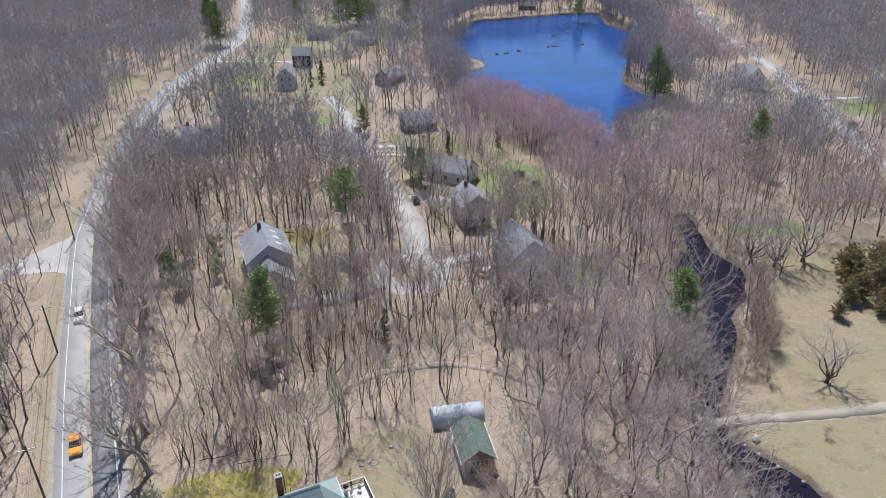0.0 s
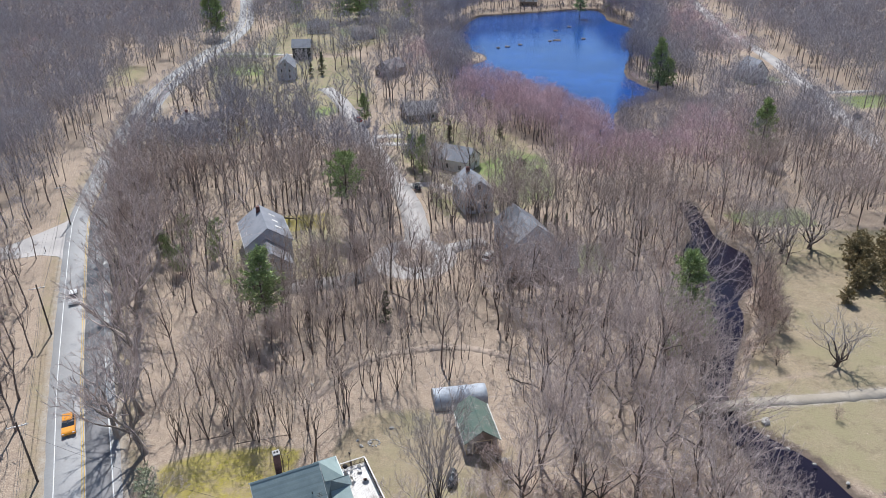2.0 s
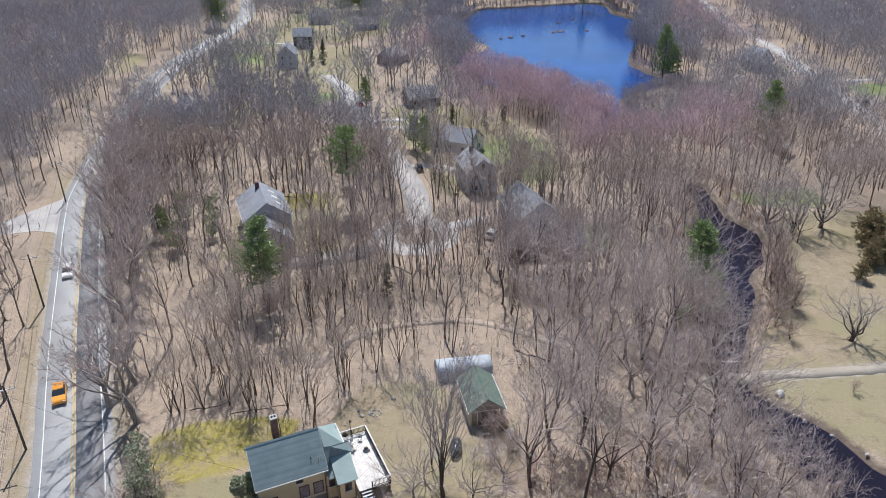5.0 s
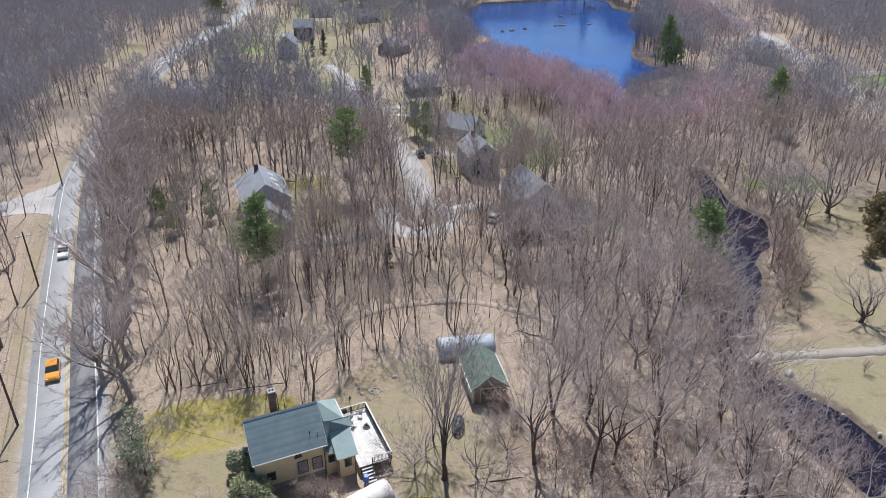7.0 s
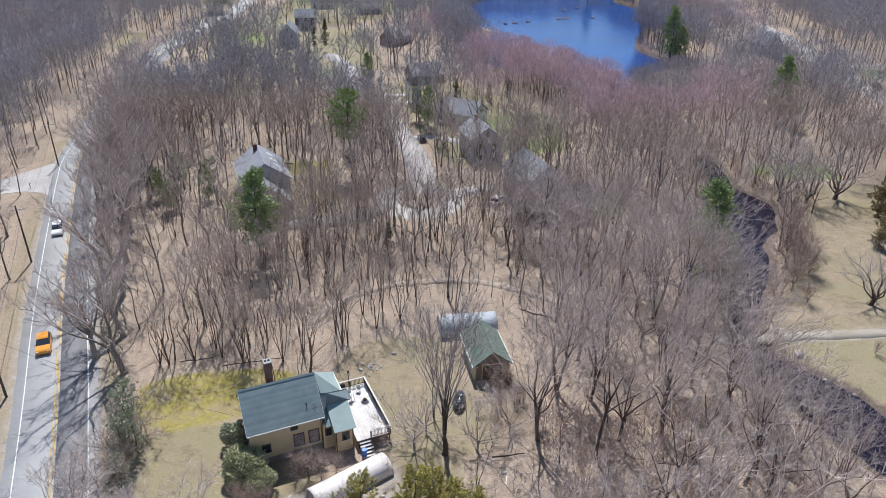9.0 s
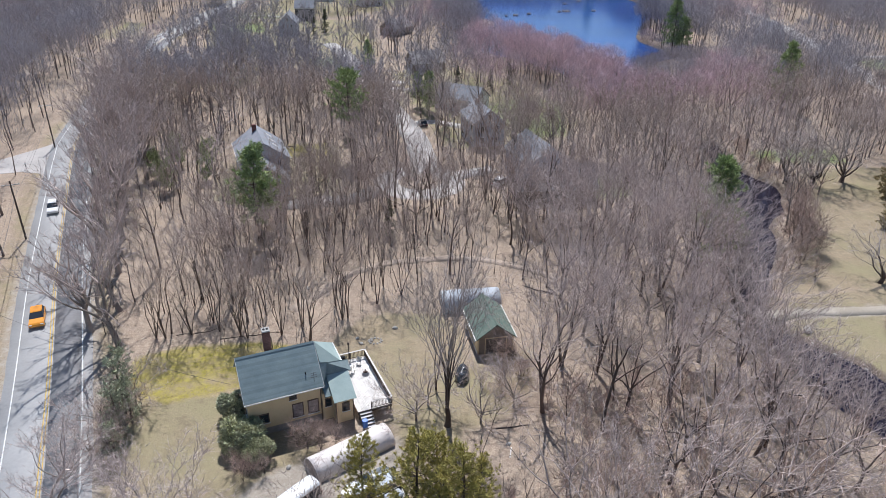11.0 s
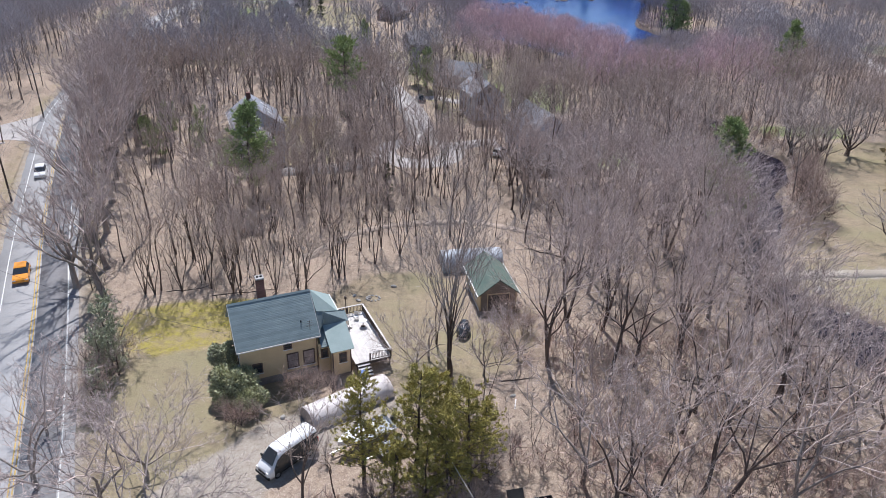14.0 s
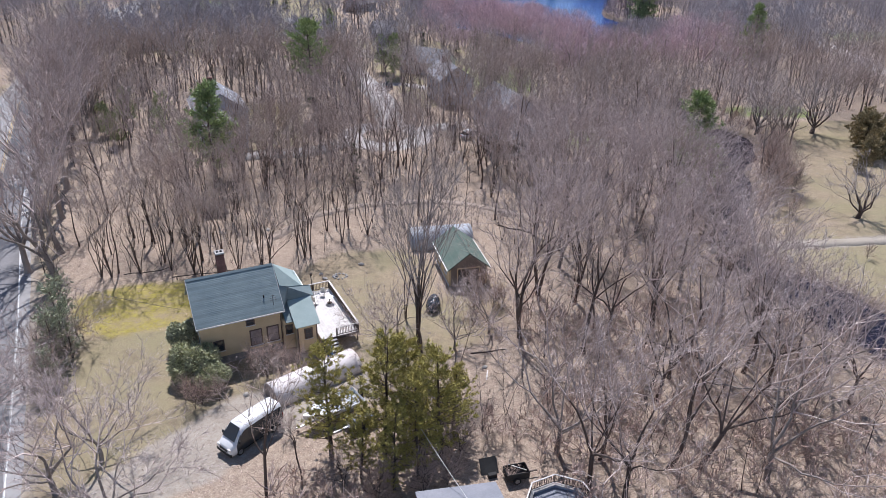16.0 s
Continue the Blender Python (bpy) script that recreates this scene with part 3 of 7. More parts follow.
def build_roads():
    tagged(ribbon("road", ROAD, 4.6, -4.6, 0.05, ASPHALT, ragged=0.08), "two-lane grey asphalt road with painted lines", "road", kind="structure")
    tagged(ribbon("side_road", SIDE, 3.6, -3.6, 0.045, ASPHALT_OLD, ragged=0.2), "pale worn asphalt side road at the junction", "road", kind="structure")
    tagged(ribbon("street", STREET, 2.9, -2.9, 0.045, ASPHALT_OLD, ragged=0.15), "pale asphalt residential street among bare trees", "road", kind="structure")
    tagged(ribbon("far_road", RIGHT, 3.3, -3.3, 0.045, ASPHALT_OLD, ragged=0.15), "pale sunlit road beyond the stream woods", "road", kind="structure")
    tagged(ribbon("dirt_track", TRACK, 1.1, -1.1, 0.004, DIRT, step=1.3, thick=0.02, ragged=0.28), "pale gravel track crossing the dry meadow", "track", kind="structure")
    tagged(ribbon("old_lane", LANE, 0.9, -0.9, 0.004, LANE_MAT, step=0.5, thick=0.02, ragged=0.22), "narrow worn lane through the leaf litter", "lane", kind="structure")
    for name, off, w, mat, label in (("edge_line", 3.5, 0.065, PAINT_W, "white painted edge line"), ("edge_line", -3.5, 0.065, PAINT_W, "white painted edge line"), ("centre_line", 0.15, 0.055, PAINT_Y, "yellow painted centre line"), ("centre_line", -0.15, 0.055, PAINT_Y, "yellow painted centre line")):
        ob = ribbon(name, ROAD, off + w, off - w, 0.056, mat, thick=0.005)
        ob.parent = bpy.data.objects["road"]
        ob["label"] = label
    ob = ribbon("darker_lane", ROAD[:12], -0.32, -3.38, 0.054, ASPHALT_DARK, thick=0.004, ragged=0.05)
    ob.parent = bpy.data.objects["road"]
    ob["label"] = "lane of darker asphalt"
    # the junction's flared mouth
    bm = slab([(x, y, 0.047) for x, y in [(-83, 152), (-88.6, 153), (-89.3, 148), (-91, 144.5), (-94.5, 138), (-91.5, 129.2), (-86.5, 131), (-82.5, 130.3), (-79.5, 128), (-77.3, 123.5), (-74, 126)]], 0.06)
    me = bpy.data.meshes.new("junction_mouth")
    bm.to_mesh(me)
    bm.free()
    me.materials.append(ASPHALT_OLD)
    tagged(new("junction_mouth", me), "pale sandy asphalt flare of the side road", "road", kind="structure")
    # cul-de-sac head and driveways
    bm = cyl(9.0, 9.0, 0.0, 0.05, 28, pose(-6.5, 128, 0))
    me = bpy.data.meshes.new("turning_circle")
    bm.to_mesh(me)
    bm.free()
    me.materials.append(ASPHALT_OLD)
    tagged(new("turning_circle", me), "round asphalt turning circle ending the street", "road", kind="structure")
    bm = cyl(4.4, 4.1, 0.0, 0.16, 24, pose(-6.5, 128.3, 0))
    me = bpy.data.meshes.new("circle_island")
    bm.to_mesh(me)
    bm.free()
    me.materials.append(LANE_MAT)
    tagged(new("circle_island", me), "leaf-strewn island in the turning circle", "island", kind="structure")
    for line, w in (([(-14, 124), (-19, 119), (-27, 117), (-33, 116)], 2.6), ([(-2, 130), (4, 134), (9, 136)], 2.2), ([(-11, 168), (-4, 170), (3, 166)], 1.8), ([(-25, 210), (-18, 212), (-13, 212)], 2.0), ([(-22, 203), (-16, 204), (-10, 203)], 1.6), ([(-114, 346), (-92, 346), (-72, 343)], 2.0), ([(147, 262), (170, 264), (190, 262)], 1.8), ([(146, 280), (136, 279), (129, 281)], 1.8), ([(-108, 232), (-96, 228), (-88, 224)], 1.8)):
        tagged(ribbon("driveway", line, w, -w, 0.03, DRIVE if w > 2.3 else ASPHALT_OLD, ragged=0.15), "pale worn asphalt driveway", "driveway", kind="structure")


def build_water():
    for name, poly, mat, label in (("lake", LAKE_S, LAKE_WATER, "rippled lake with the sky's blue reflection partly put into its colour"), ("stream", STREAM_S, STREAM_WATER, "dark still stream pool beside the meadow")):
        p = np.array(poly)
        bm = bmesh.new()
        vs = [bm.verts.new((x, y, -0.5)) for x, y in p]
        es = [bm.edges.new((vs[i], vs[(i + 1) % len(vs)])) for i in range(len(vs))]
        bmesh.ops.triangle_fill(bm, use_beauty=True, edges=es)
        grow = bmesh.ops.extrude_edge_only(bm, edges=es)
        # widen a little so that the sheet always meets the banks
        ring = [v for v in grow["geom"] if isinstance(v, bmesh.types.BMVert)]
        area = 0.5 * np.sum(p[:, 0] * np.roll(p[:, 1], -1) - np.roll(p[:, 0], -1) * p[:, 1])
        s = 1 if area > 0 else -1
        for v in ring:
            k = int(np.argmin(np.hypot(p[:, 0] - v.co.x, p[:, 1] - v.co.y)))
            t = p[(k + 1) % len(p)] - p[k - 1]
            t /= np.linalg.norm(t)
            v.co.x += s * t[1] * 3.0
            v.co.y -= s * t[0] * 3.0
        bmesh.ops.recalc_face_normals(bm, faces=bm.faces)
        for f in bm.faces:
            if f.normal.z < 0:
                f.normal_flip()
        me = bpy.data.meshes.new(name)
        bm.to_mesh(me)
        bm.free()
        me.materials.append(mat)
        tagged(new(name, me), label, "water", kind="structure")


build_ground()
build_roads()
build_water()

# ---- trees ----
class Wood:
    """Collects tapered tubes and spikes as arrays of corners and triangles."""

    def __init__(self):
        self.v, self.f, self.n = [], [], 0

    def tube(self, pts, radii, sides=4, turn=0.0):
        pts = np.asarray(pts, float)
        d = np.gradient(pts, axis=0)
        d /= np.linalg.norm(d, axis=1)[:, None] + 1e-9
        ref = np.array([0.31, 0.95, 0.05]) if abs(d[0][2]) > 0.5 else np.array([0.0, 0.0, 1.0])
        a = np.cross(d, ref)
        a /= np.linalg.norm(a, axis=1)[:, None] + 1e-9
        b = np.cross(d, a)
        th = turn + np.arange(sides) * 2 * np.pi / sides
        ring = pts[:, None] + (a[:, None] * np.cos(th)[None, :, None] + b[:, None] * np.sin(th)[None, :, None]) * np.asarray(radii)[:, None, None]
        self.v.append(ring.reshape(-1, 3))
        k = len(pts)
        for i in range(k - 1):
            for j in range(sides):
                p, q = self.n + i * sides + j, self.n + i * sides + (j + 1) % sides
                self.f += [(p, q, q + sides), (p, q + sides, p + sides)]
        self.n += k * sides

    def spikes(self, p0, p1, r):
        """Three-sided tapered twigs; arrays of starts, ends and widths."""
        p0, p1 = np.asarray(p0, float), np.asarray(p1, float)
        m = len(p0)
        d = p1 - p0
        ref = np.where(np.abs(d[:, 2:3]) > 0.8 * np.linalg.norm(d, axis=1)[:, None], [[1.0, 0.2, 0.0]], [[0.0, 0.1, 1.0]])
        a = np.cross(d, ref)
        a /= np.linalg.norm(a, axis=1)[:, None] + 1e-9
        b = np.cross(d, a)
        b /= np.linalg.norm(b, axis=1)[:, None] + 1e-9
        r = np.broadcast_to(np.asarray(r, float), (m,))[:, None]
        vs = np.stack([p0 + a * r, p0 + (-0.5 * a + 0.87 * b) * r, p0 + (-0.5 * a - 0.87 * b) * r, p1], 1)
        self.v.append(vs.reshape(-1, 3))
        i = self.n + 4 * np.arange(m)
        for x, y in ((0, 1), (1, 2), (2, 0)):
            self.f += list(map(tuple, np.stack([i + x, i + y, i + 3], 1)))
        self.n += 4 * m

    def blades(self, p0, p1, r, seed=0):
        """Fine twigs and needles: one narrow triangle each, turned at random."""
        g = np.random.RandomState(seed)
        p0, p1 = np.asarray(p0, float), np.asarray(p1, float)
        m = len(p0)
        a = np.cross(p1 - p0, g.normal(0, 1, (m, 3)))
        a /= np.linalg.norm(a, axis=1)[:, None] + 1e-9
        a = a * np.broadcast_to(np.asarray(r, float), (m,))[:, None]
        self.v.append(np.stack([p0 + a, p0 - a, p1], 1).reshape(-1, 3))
        self.f += list(map(tuple, self.n + np.arange(3 * m).reshape(-1, 3)))
        self.n += 3 * m

    def done(self):
        return np.concatenate(self.v), np.array(self.f, np.int32)


def unit(v):
    return v / (np.linalg.norm(v, axis=-1, keepdims=True) + 1e-9)


def grow(seed, h, r, low, spread, limbs=11, subs=8, twigs=4, rise=0.75, tw=0.028, lean=0.0, stems=1, sides=5, twig_len=1.0, ends=2, split=False):
    """A bare broadleaf tree: trunk and limbs, then branches and twigs, as arrays. split: the limbs in a list of their own."""
    g = np.random.RandomState(seed)
    wood, fine, apart = Wood(), Wood(), []
    S0, S1, SR = [], [], []
    for s in range(stems):
        az0 = g.uniform(0, 6.28)
        tilt = lean + (g.uniform(0.10, 0.22) if stems > 1 else g.uniform(0, 0.05))
        hh = h * g.uniform(0.85, 1.0)
        k = 9
        z = np.linspace(0, 1, k)
        off = np.cumsum(g.normal(0, 0.018 * hh, (k, 2)), 0) * (z[:, None] ** 0.5)
        pts = np.c_[off[:, 0] - off[0, 0] + np.cos(az0) * tilt * hh * z, off[:, 1] - off[0, 1] + np.sin(az0) * tilt * hh * z, hh * 0.95 * z]
        rad = r * (1 - 0.93 * z ** 0.8) * (1.15 if stems == 1 else 0.8)
        rad[0] *= 1.4
        pts[0, 2] = -0.25
        wood.tube(pts, rad, sides)
        for i in range(limbs):
            f = low + (0.95 - low) * ((i + g.uniform(0, 0.8)) / limbs)
            base = np.array([np.interp(f, z, pts[:, c]) for c in range(3)])
            az = az0 + i * 2.4 + g.uniform(-0.5, 0.5)
            t = (f - low) / (1 - low)
            ln = spread * (1.0 - 0.55 * t ** 1.3) * g.uniform(0.7, 1.15)
            el = np.clip(rise * (0.55 + 0.75 * t) + g.normal(0, 0.12), 0.1, 1.35)
            d = np.array([np.cos(az) * np.cos(el), np.sin(az) * np.cos(el), np.sin(el)])
            n = 6
            q = [base]
            for _ in range(n - 1):
                d = unit(d + [0, 0, 0.09] + g.normal(0, 0.15, 3))
                q.append(q[-1] + d * ln / (n - 1))
            q = np.array(q)
            lr = max(np.interp(f, z, rad) * 0.5, 0.028) * (1 - 0.88 * np.linspace(0, 1, n) ** 0.7)
            if split:
                one = Wood()
                one.tube(q, lr, 4)
                apart.append(one.done())
            else:
                wood.tube(q, lr, 3)
            u = g.uniform(0.15, 1.0, subs)
            b = np.stack([np.interp(u, np.linspace(0, 1, n), q[:, c]) for c in range(3)], 1)
            e = unit(d + g.normal(0, 0.55, (subs, 3)) + [0, 0, 0.22])
            bl = (ln * (0.24 + 0.26 * (1 - u)) * g.uniform(0.7, 1.25, subs))[:, None]
            wood.spikes(b, b + e * bl, tw * 1.15)
            # branchlets, then twigs at their ends
            w = g.uniform(0.12, 0.95, (subs, twigs, 1))
            c0 = b[:, None] + e[:, None] * bl[:, None] * w
            e2 = unit(e[:, None] + g.normal(0, 0.55, (subs, twigs, 3)) + [0, 0, 0.22])
            c1 = c0 + e2 * g.uniform(0.55, 1.35, (subs, twigs, 1)) * twig_len
            S0.append(c0.reshape(-1, 3)), S1.append(c1.reshape(-1, 3)), SR.append(np.full(subs * twigs, tw * 0.62))
            if ends:
                v = g.uniform(0.2, 0.9, (subs, twigs, ends, 1))
                d0 = c0[:, :, None] + (c1 - c0)[:, :, None] * v
                e3 = unit(e2[:, :, None] + g.normal(0, 0.6, (subs, twigs, ends, 3)) + [0, 0, 0.2])
                d1 = d0 + e3 * g.uniform(0.3, 0.85, (subs, twigs, ends, 1)) * twig_len
                S0.append(d0.reshape(-1, 3)), S1.append(d1.reshape(-1, 3)), SR.append(np.full(subs * twigs * ends, tw * 0.45))
    fine.blades(np.concatenate(S0), np.concatenate(S1), np.concatenate(SR) * 1.25, seed)
    return (wood.done(), apart, fine.done()) if split else (wood.done(), fine.done())


def fork(seed, h, r, bole, wide, kids=(4, 3, 3), twigs=6, ends=3, tw=0.026, stems=1, lean=0.0, sides=6, split=False, wig=0.13, lift=0.07, reach=1.0, coarse=False, rise=0.10, spread=1.0):
    """A bare broadleaf tree whose limbs fork again and again. wide: the limbs' angle from upright. split: each limb in arrays of its own."""
    g = np.random.RandomState(seed)
    trunk, fine, limbs = Wood(), Wood(), []
    S0, S1, SR = [], [], []
    last = len(kids)

    def branch(w, p, d, ln, rad, lev):
        n = ((3, 2, 1, 1) if coarse else (5, 3, 2, 2))[min(lev, 4) - 1]
        q, e = [p], d
        for _ in range(n):
            e = unit(e + g.normal(0, wig, 3) + [0, 0, lift])
            q.append(q[-1] + e * ln / n)
        q = np.array(q)
        w.tube(q, rad * np.linspace(1, 0.22 if lev == last else 0.5, n + 1), 5 if lev == 1 and split else 4 if lev == 1 and not coarse else 3)
        m = twigs if lev == last else 3
        u = g.uniform(0.15, 1.0, m)
        b = np.stack([np.interp(u, np.linspace(0, 1, n + 1), q[:, c]) for c in range(3)], 1)
        e2 = unit(e + g.normal(0, 0.5, (m, 3)) + [0, 0, rise])
        c1 = b + e2 * g.uniform(0.035, 0.085, (m, 1)) * h
        S0.append(b), S1.append(c1), SR.append(np.full(m, tw * 0.8))
        if ends:
            v = g.uniform(0.15, 0.9, (m, ends, 1))
            d0 = b[:, None] + (c1 - b)[:, None] * v
            e3 = unit(e2[:, None] + g.normal(0, 0.55, (m, ends, 3)) + [0, 0, rise])
            d1 = d0 + e3 * g.uniform(0.02, 0.05, (m, ends, 1)) * h
            S0.append(d0.reshape(-1, 3)), S1.append(d1.reshape(-1, 3)), SR.append(np.full(m * ends, tw * 0.5))
        if lev < last:
            az = g.uniform(0, 6.28)
            side = unit(np.cross(e, [0.3, 0.2, 0.9]))
            up = np.cross(e, side)
            for i in range(kids[lev]):
                u = 1.0 if i < 2 else g.uniform(0.35, 0.85)
                s = np.array([np.interp(u, np.linspace(0, 1, n + 1), q[:, c]) for c in range(3)])
                a = az + i * 2.6 + g.uniform(-0.4, 0.4)
                ang = g.uniform(0.3, 0.62) * (1.0 if i < 2 else 1.35) * spread
                dd = e * math.cos(ang) + (side * math.cos(a) + up * math.sin(a)) * math.sin(ang)
                branch(fine, s, unit(dd + [0, 0, rise]), ln * g.uniform(0.6, 0.88), rad * (0.5 if i < 2 else 0.38), lev + 1)

    for s in range(stems):
        az0 = g.uniform(0, 6.28) + s * 6.28 / stems
        hh = h * g.uniform(0.88, 1.0)
        tilt = lean + (0.16 if stems > 1 else 0.0)
        d = unit(np.array([math.cos(az0) * tilt, math.sin(az0) * tilt, 1.0]))
        n = 3 if coarse else 6
        q = [np.array([0.0, 0.0, -0.25])]
        for _ in range(n):
            d = unit(d + g.normal(0, 0.05, 3) + [0, 0, 0.03])
            q.append(q[-1] + d * (hh * bole + 0.25) / n)
        q = np.array(q)
        rad = r * (1.0 if stems == 1 else 0.75) * np.linspace(1.0, 0.72, n + 1)
        rad[0] *= 1.5
        trunk.tube(q, rad, sides)
        az = g.uniform(0, 6.28)
        for i in range(kids[0]):
            one = Wood() if split else trunk
            u = 1.0 if i < 2 else g.uniform(0.72, 0.98)
            b = np.array([np.interp(u, np.linspace(0, 1, n + 1), q[:, c]) for c in range(3)])
            a = az + i * 6.28 / kids[0] + g.uniform(-0.5, 0.5)
            ang = wide * g.uniform(0.6, 1.25) * (0.5 if i == 0 else 1.0)
            dd = np.array([math.cos(a) * math.sin(ang), math.sin(a) * math.sin(ang), math.cos(ang)])
            branch(one, b, unit(dd + d * 0.25), hh * (1 - bole) * g.uniform(0.36, 0.46) * reach, rad[-1] * (0.8 if i < 2 else 0.6), 1)
            if split:
                limbs.append(one.done())
    fine.blades(np.concatenate(S0), np.concatenate(S1), np.concatenate(SR) * 1.25, seed)
    out = [trunk.done()] + limbs + [fine.done()]
    tall = h / max(v[:, 2].max() for v, f in out)           # to its full height
    out = [(v * tall, f) for v, f in out]
    return (out[0], out[1:-1], out[-1]) if split else (out[0], out[-1])


def grow_far(seed, h, r, low, spread, n=200, tw=0.05, limbs=6):
    """A light bare tree for the deep woods: a tall trunk and a feathery upswept crown, as arrays with a material number for each face."""
    g = np.random.RandomState(seed)
    w = Wood()
    z = np.linspace(0, 1, 4)
    off = np.cumsum(g.normal(0, 0.022 * h, (4, 2)), 0)
    pts = np.c_[off - off[0], z * h * 0.82]
    pts[0, 2] = -0.3
    w.tube(pts, r * np.array([1.1, 0.85, 0.5, 0.12]), 3)
    az, f = np.arange(limbs) * 2.4 + g.uniform(-0.5, 0.5, limbs), g.uniform(0.42, 0.75, limbs)
    base = np.stack([np.interp(f, z, pts[:, c]) for c in range(3)], 1)
    out = spread * g.uniform(0.45, 0.85, limbs)
    tip = np.stack([out * np.cos(az), out * np.sin(az), h * g.uniform(0.72, 0.95, limbs)], 1)
    w.spikes(base, tip, r * 0.34)
    cut = len(w.f)
    # twigs fill a rounded crown, thickest towards its upper skin, and sweep up and outwards
    a, q = g.uniform(0, 6.28, n), g.uniform(0.05, 1, n) ** 0.55
    up = g.uniform(-0.55, 1.0, n)
    c = np.stack([np.cos(a) * q * np.sqrt(1 - (np.clip(up, -0.9, 0.98)) ** 2), np.sin(a) * q * np.sqrt(1 - (np.clip(up, -0.9, 0.98)) ** 2), up * 0.92], 1)
    c = c * [spread, spread, h * (0.94 - low) / 2] + [pts[2, 0], pts[2, 1], h * (0.94 + low) / 2]
    e = unit(np.stack([np.cos(a) * q * 0.75, np.sin(a) * q * 0.75, np.full(n, 0.85)], 1) + g.normal(0, 0.34, (n, 3)))
    ln = g.uniform(0.9, 2.1, (n, 1)) * spread / 4.6
    w.blades(c - e * ln * 0.5, c + e * ln * 0.5, tw * g.uniform(0.6, 1.25, n), seed)
    v, t = w.done()
    return v, t, np.r_[np.zeros(cut, int), np.ones(len(t) - cut, int)]


def put_arrays(name, arrays, mat, parent, label=""):
    ob = link_arrays(name, arrays[0], arrays[1], mat, None, parent)
    if label:
        ob["label"] = label
    return ob


def tree_kind(name, arrays, twig, label, group, dark=False):
    root = thing(name, Matrix(), label, "tree", group)
    bark = BARK_PALE if twig is TWIG_GREY and not dark else BARK
    trunk = put_arrays("trunk", arrays[0], bark, root)
    if len(arrays) == 3:
        for limb in arrays[1]:
            put_arrays("limb", limb, bark, trunk)
    put_arrays("crown", arrays[-1], twig, root)
    return root


rng = np.random.RandomState(7)
# no trees here: roads, water, lawns, houses
HOUSES = [(8, 145, 6.5), (-36, 120, 5), (-80, 204, 8), (-72, 204, 6), (-66, 284, 8), (-67, 326, 8), (3, 178, 6), (-9, 222, 7), (-28, 223, 6.5), (-24, 210, 5), (125, 272, 8), (-18, 58, 8), (-8, 63, 7), (4, 68, 7), (1, 80, 6), (-13, 50, 9), (-37, 128, 11), (8, 153, 6), (3, 188, 8), (19, 125, 9), (-8, 232, 9), (-84, 222, 10), (-66, 294, 9), (-67, 338, 9), (128, 286, 9), (3, 38, 6), (-9, 47, 6)]


def open_land(x, y, shy=0.0):
    """True where a tree may stand."""
    ok = water_dist(x, y) > 1.2
    bend = np.array(ROAD, float)
    right = x > np.interp(y, bend[:, 1], bend[:, 0])
    ok &= seg_dist(x, y, ROAD) > np.where(right, 5.6, 7.5) + shy
    for line, w in ((SIDE, 6.0), (STREET, 3.4), (RIGHT, 5.5), (TRACK, 3.0), (LANE, 2.6)):
        ok &= seg_dist(x, y, line) > w + shy
    for poly in LAWNS + EARTHY:
        ok &= signed(x, y, poly) > 0.5
    for poly in MOSSY + GREENS:
        ok &= signed(x, y, poly) > 0.0
    for hx, hy, hr in HOUSES:
        ok &= np.hypot(x - hx, y - hy) > hr
    ok &= np.hypot(x + 6.5, y - 128) > 10
    ok &= np.hypot(x - 90, y - 184) > 6.5
    ok &= np.hypot(x + 20.8, y - 136.5) > 6.0
    ok &= np.hypot(x + 30.8, y - 97.5) > 3.6
    return ok


def scatter(x0, x1, y0, y1, step):
    gx, gy = np.meshgrid(np.arange(x0, x1, step), np.arange(y0, y1, step))
    gx = gx.ravel() + rng.uniform(-0.48, 0.48, gx.size) * step
    gy = gy.ravel() + rng.uniform(-0.48, 0.48, gy.size) * step
    ok = open_land(gx, gy)
    return np.stack([gx[ok], gy[ok]], 1)


def red_zone(x, y):
    return 1.6 * np.clip(1 - np.hypot((x - 42) / 52, (y - 214) / 74), 0, 1) + np.clip(1 - np.hypot((x + 8) / 26, (y - 300) / 30), 0, 1) + 0.7 * np.clip(1 - np.hypot((x - 130) / 40, (y - 370) / 90), 0, 1)


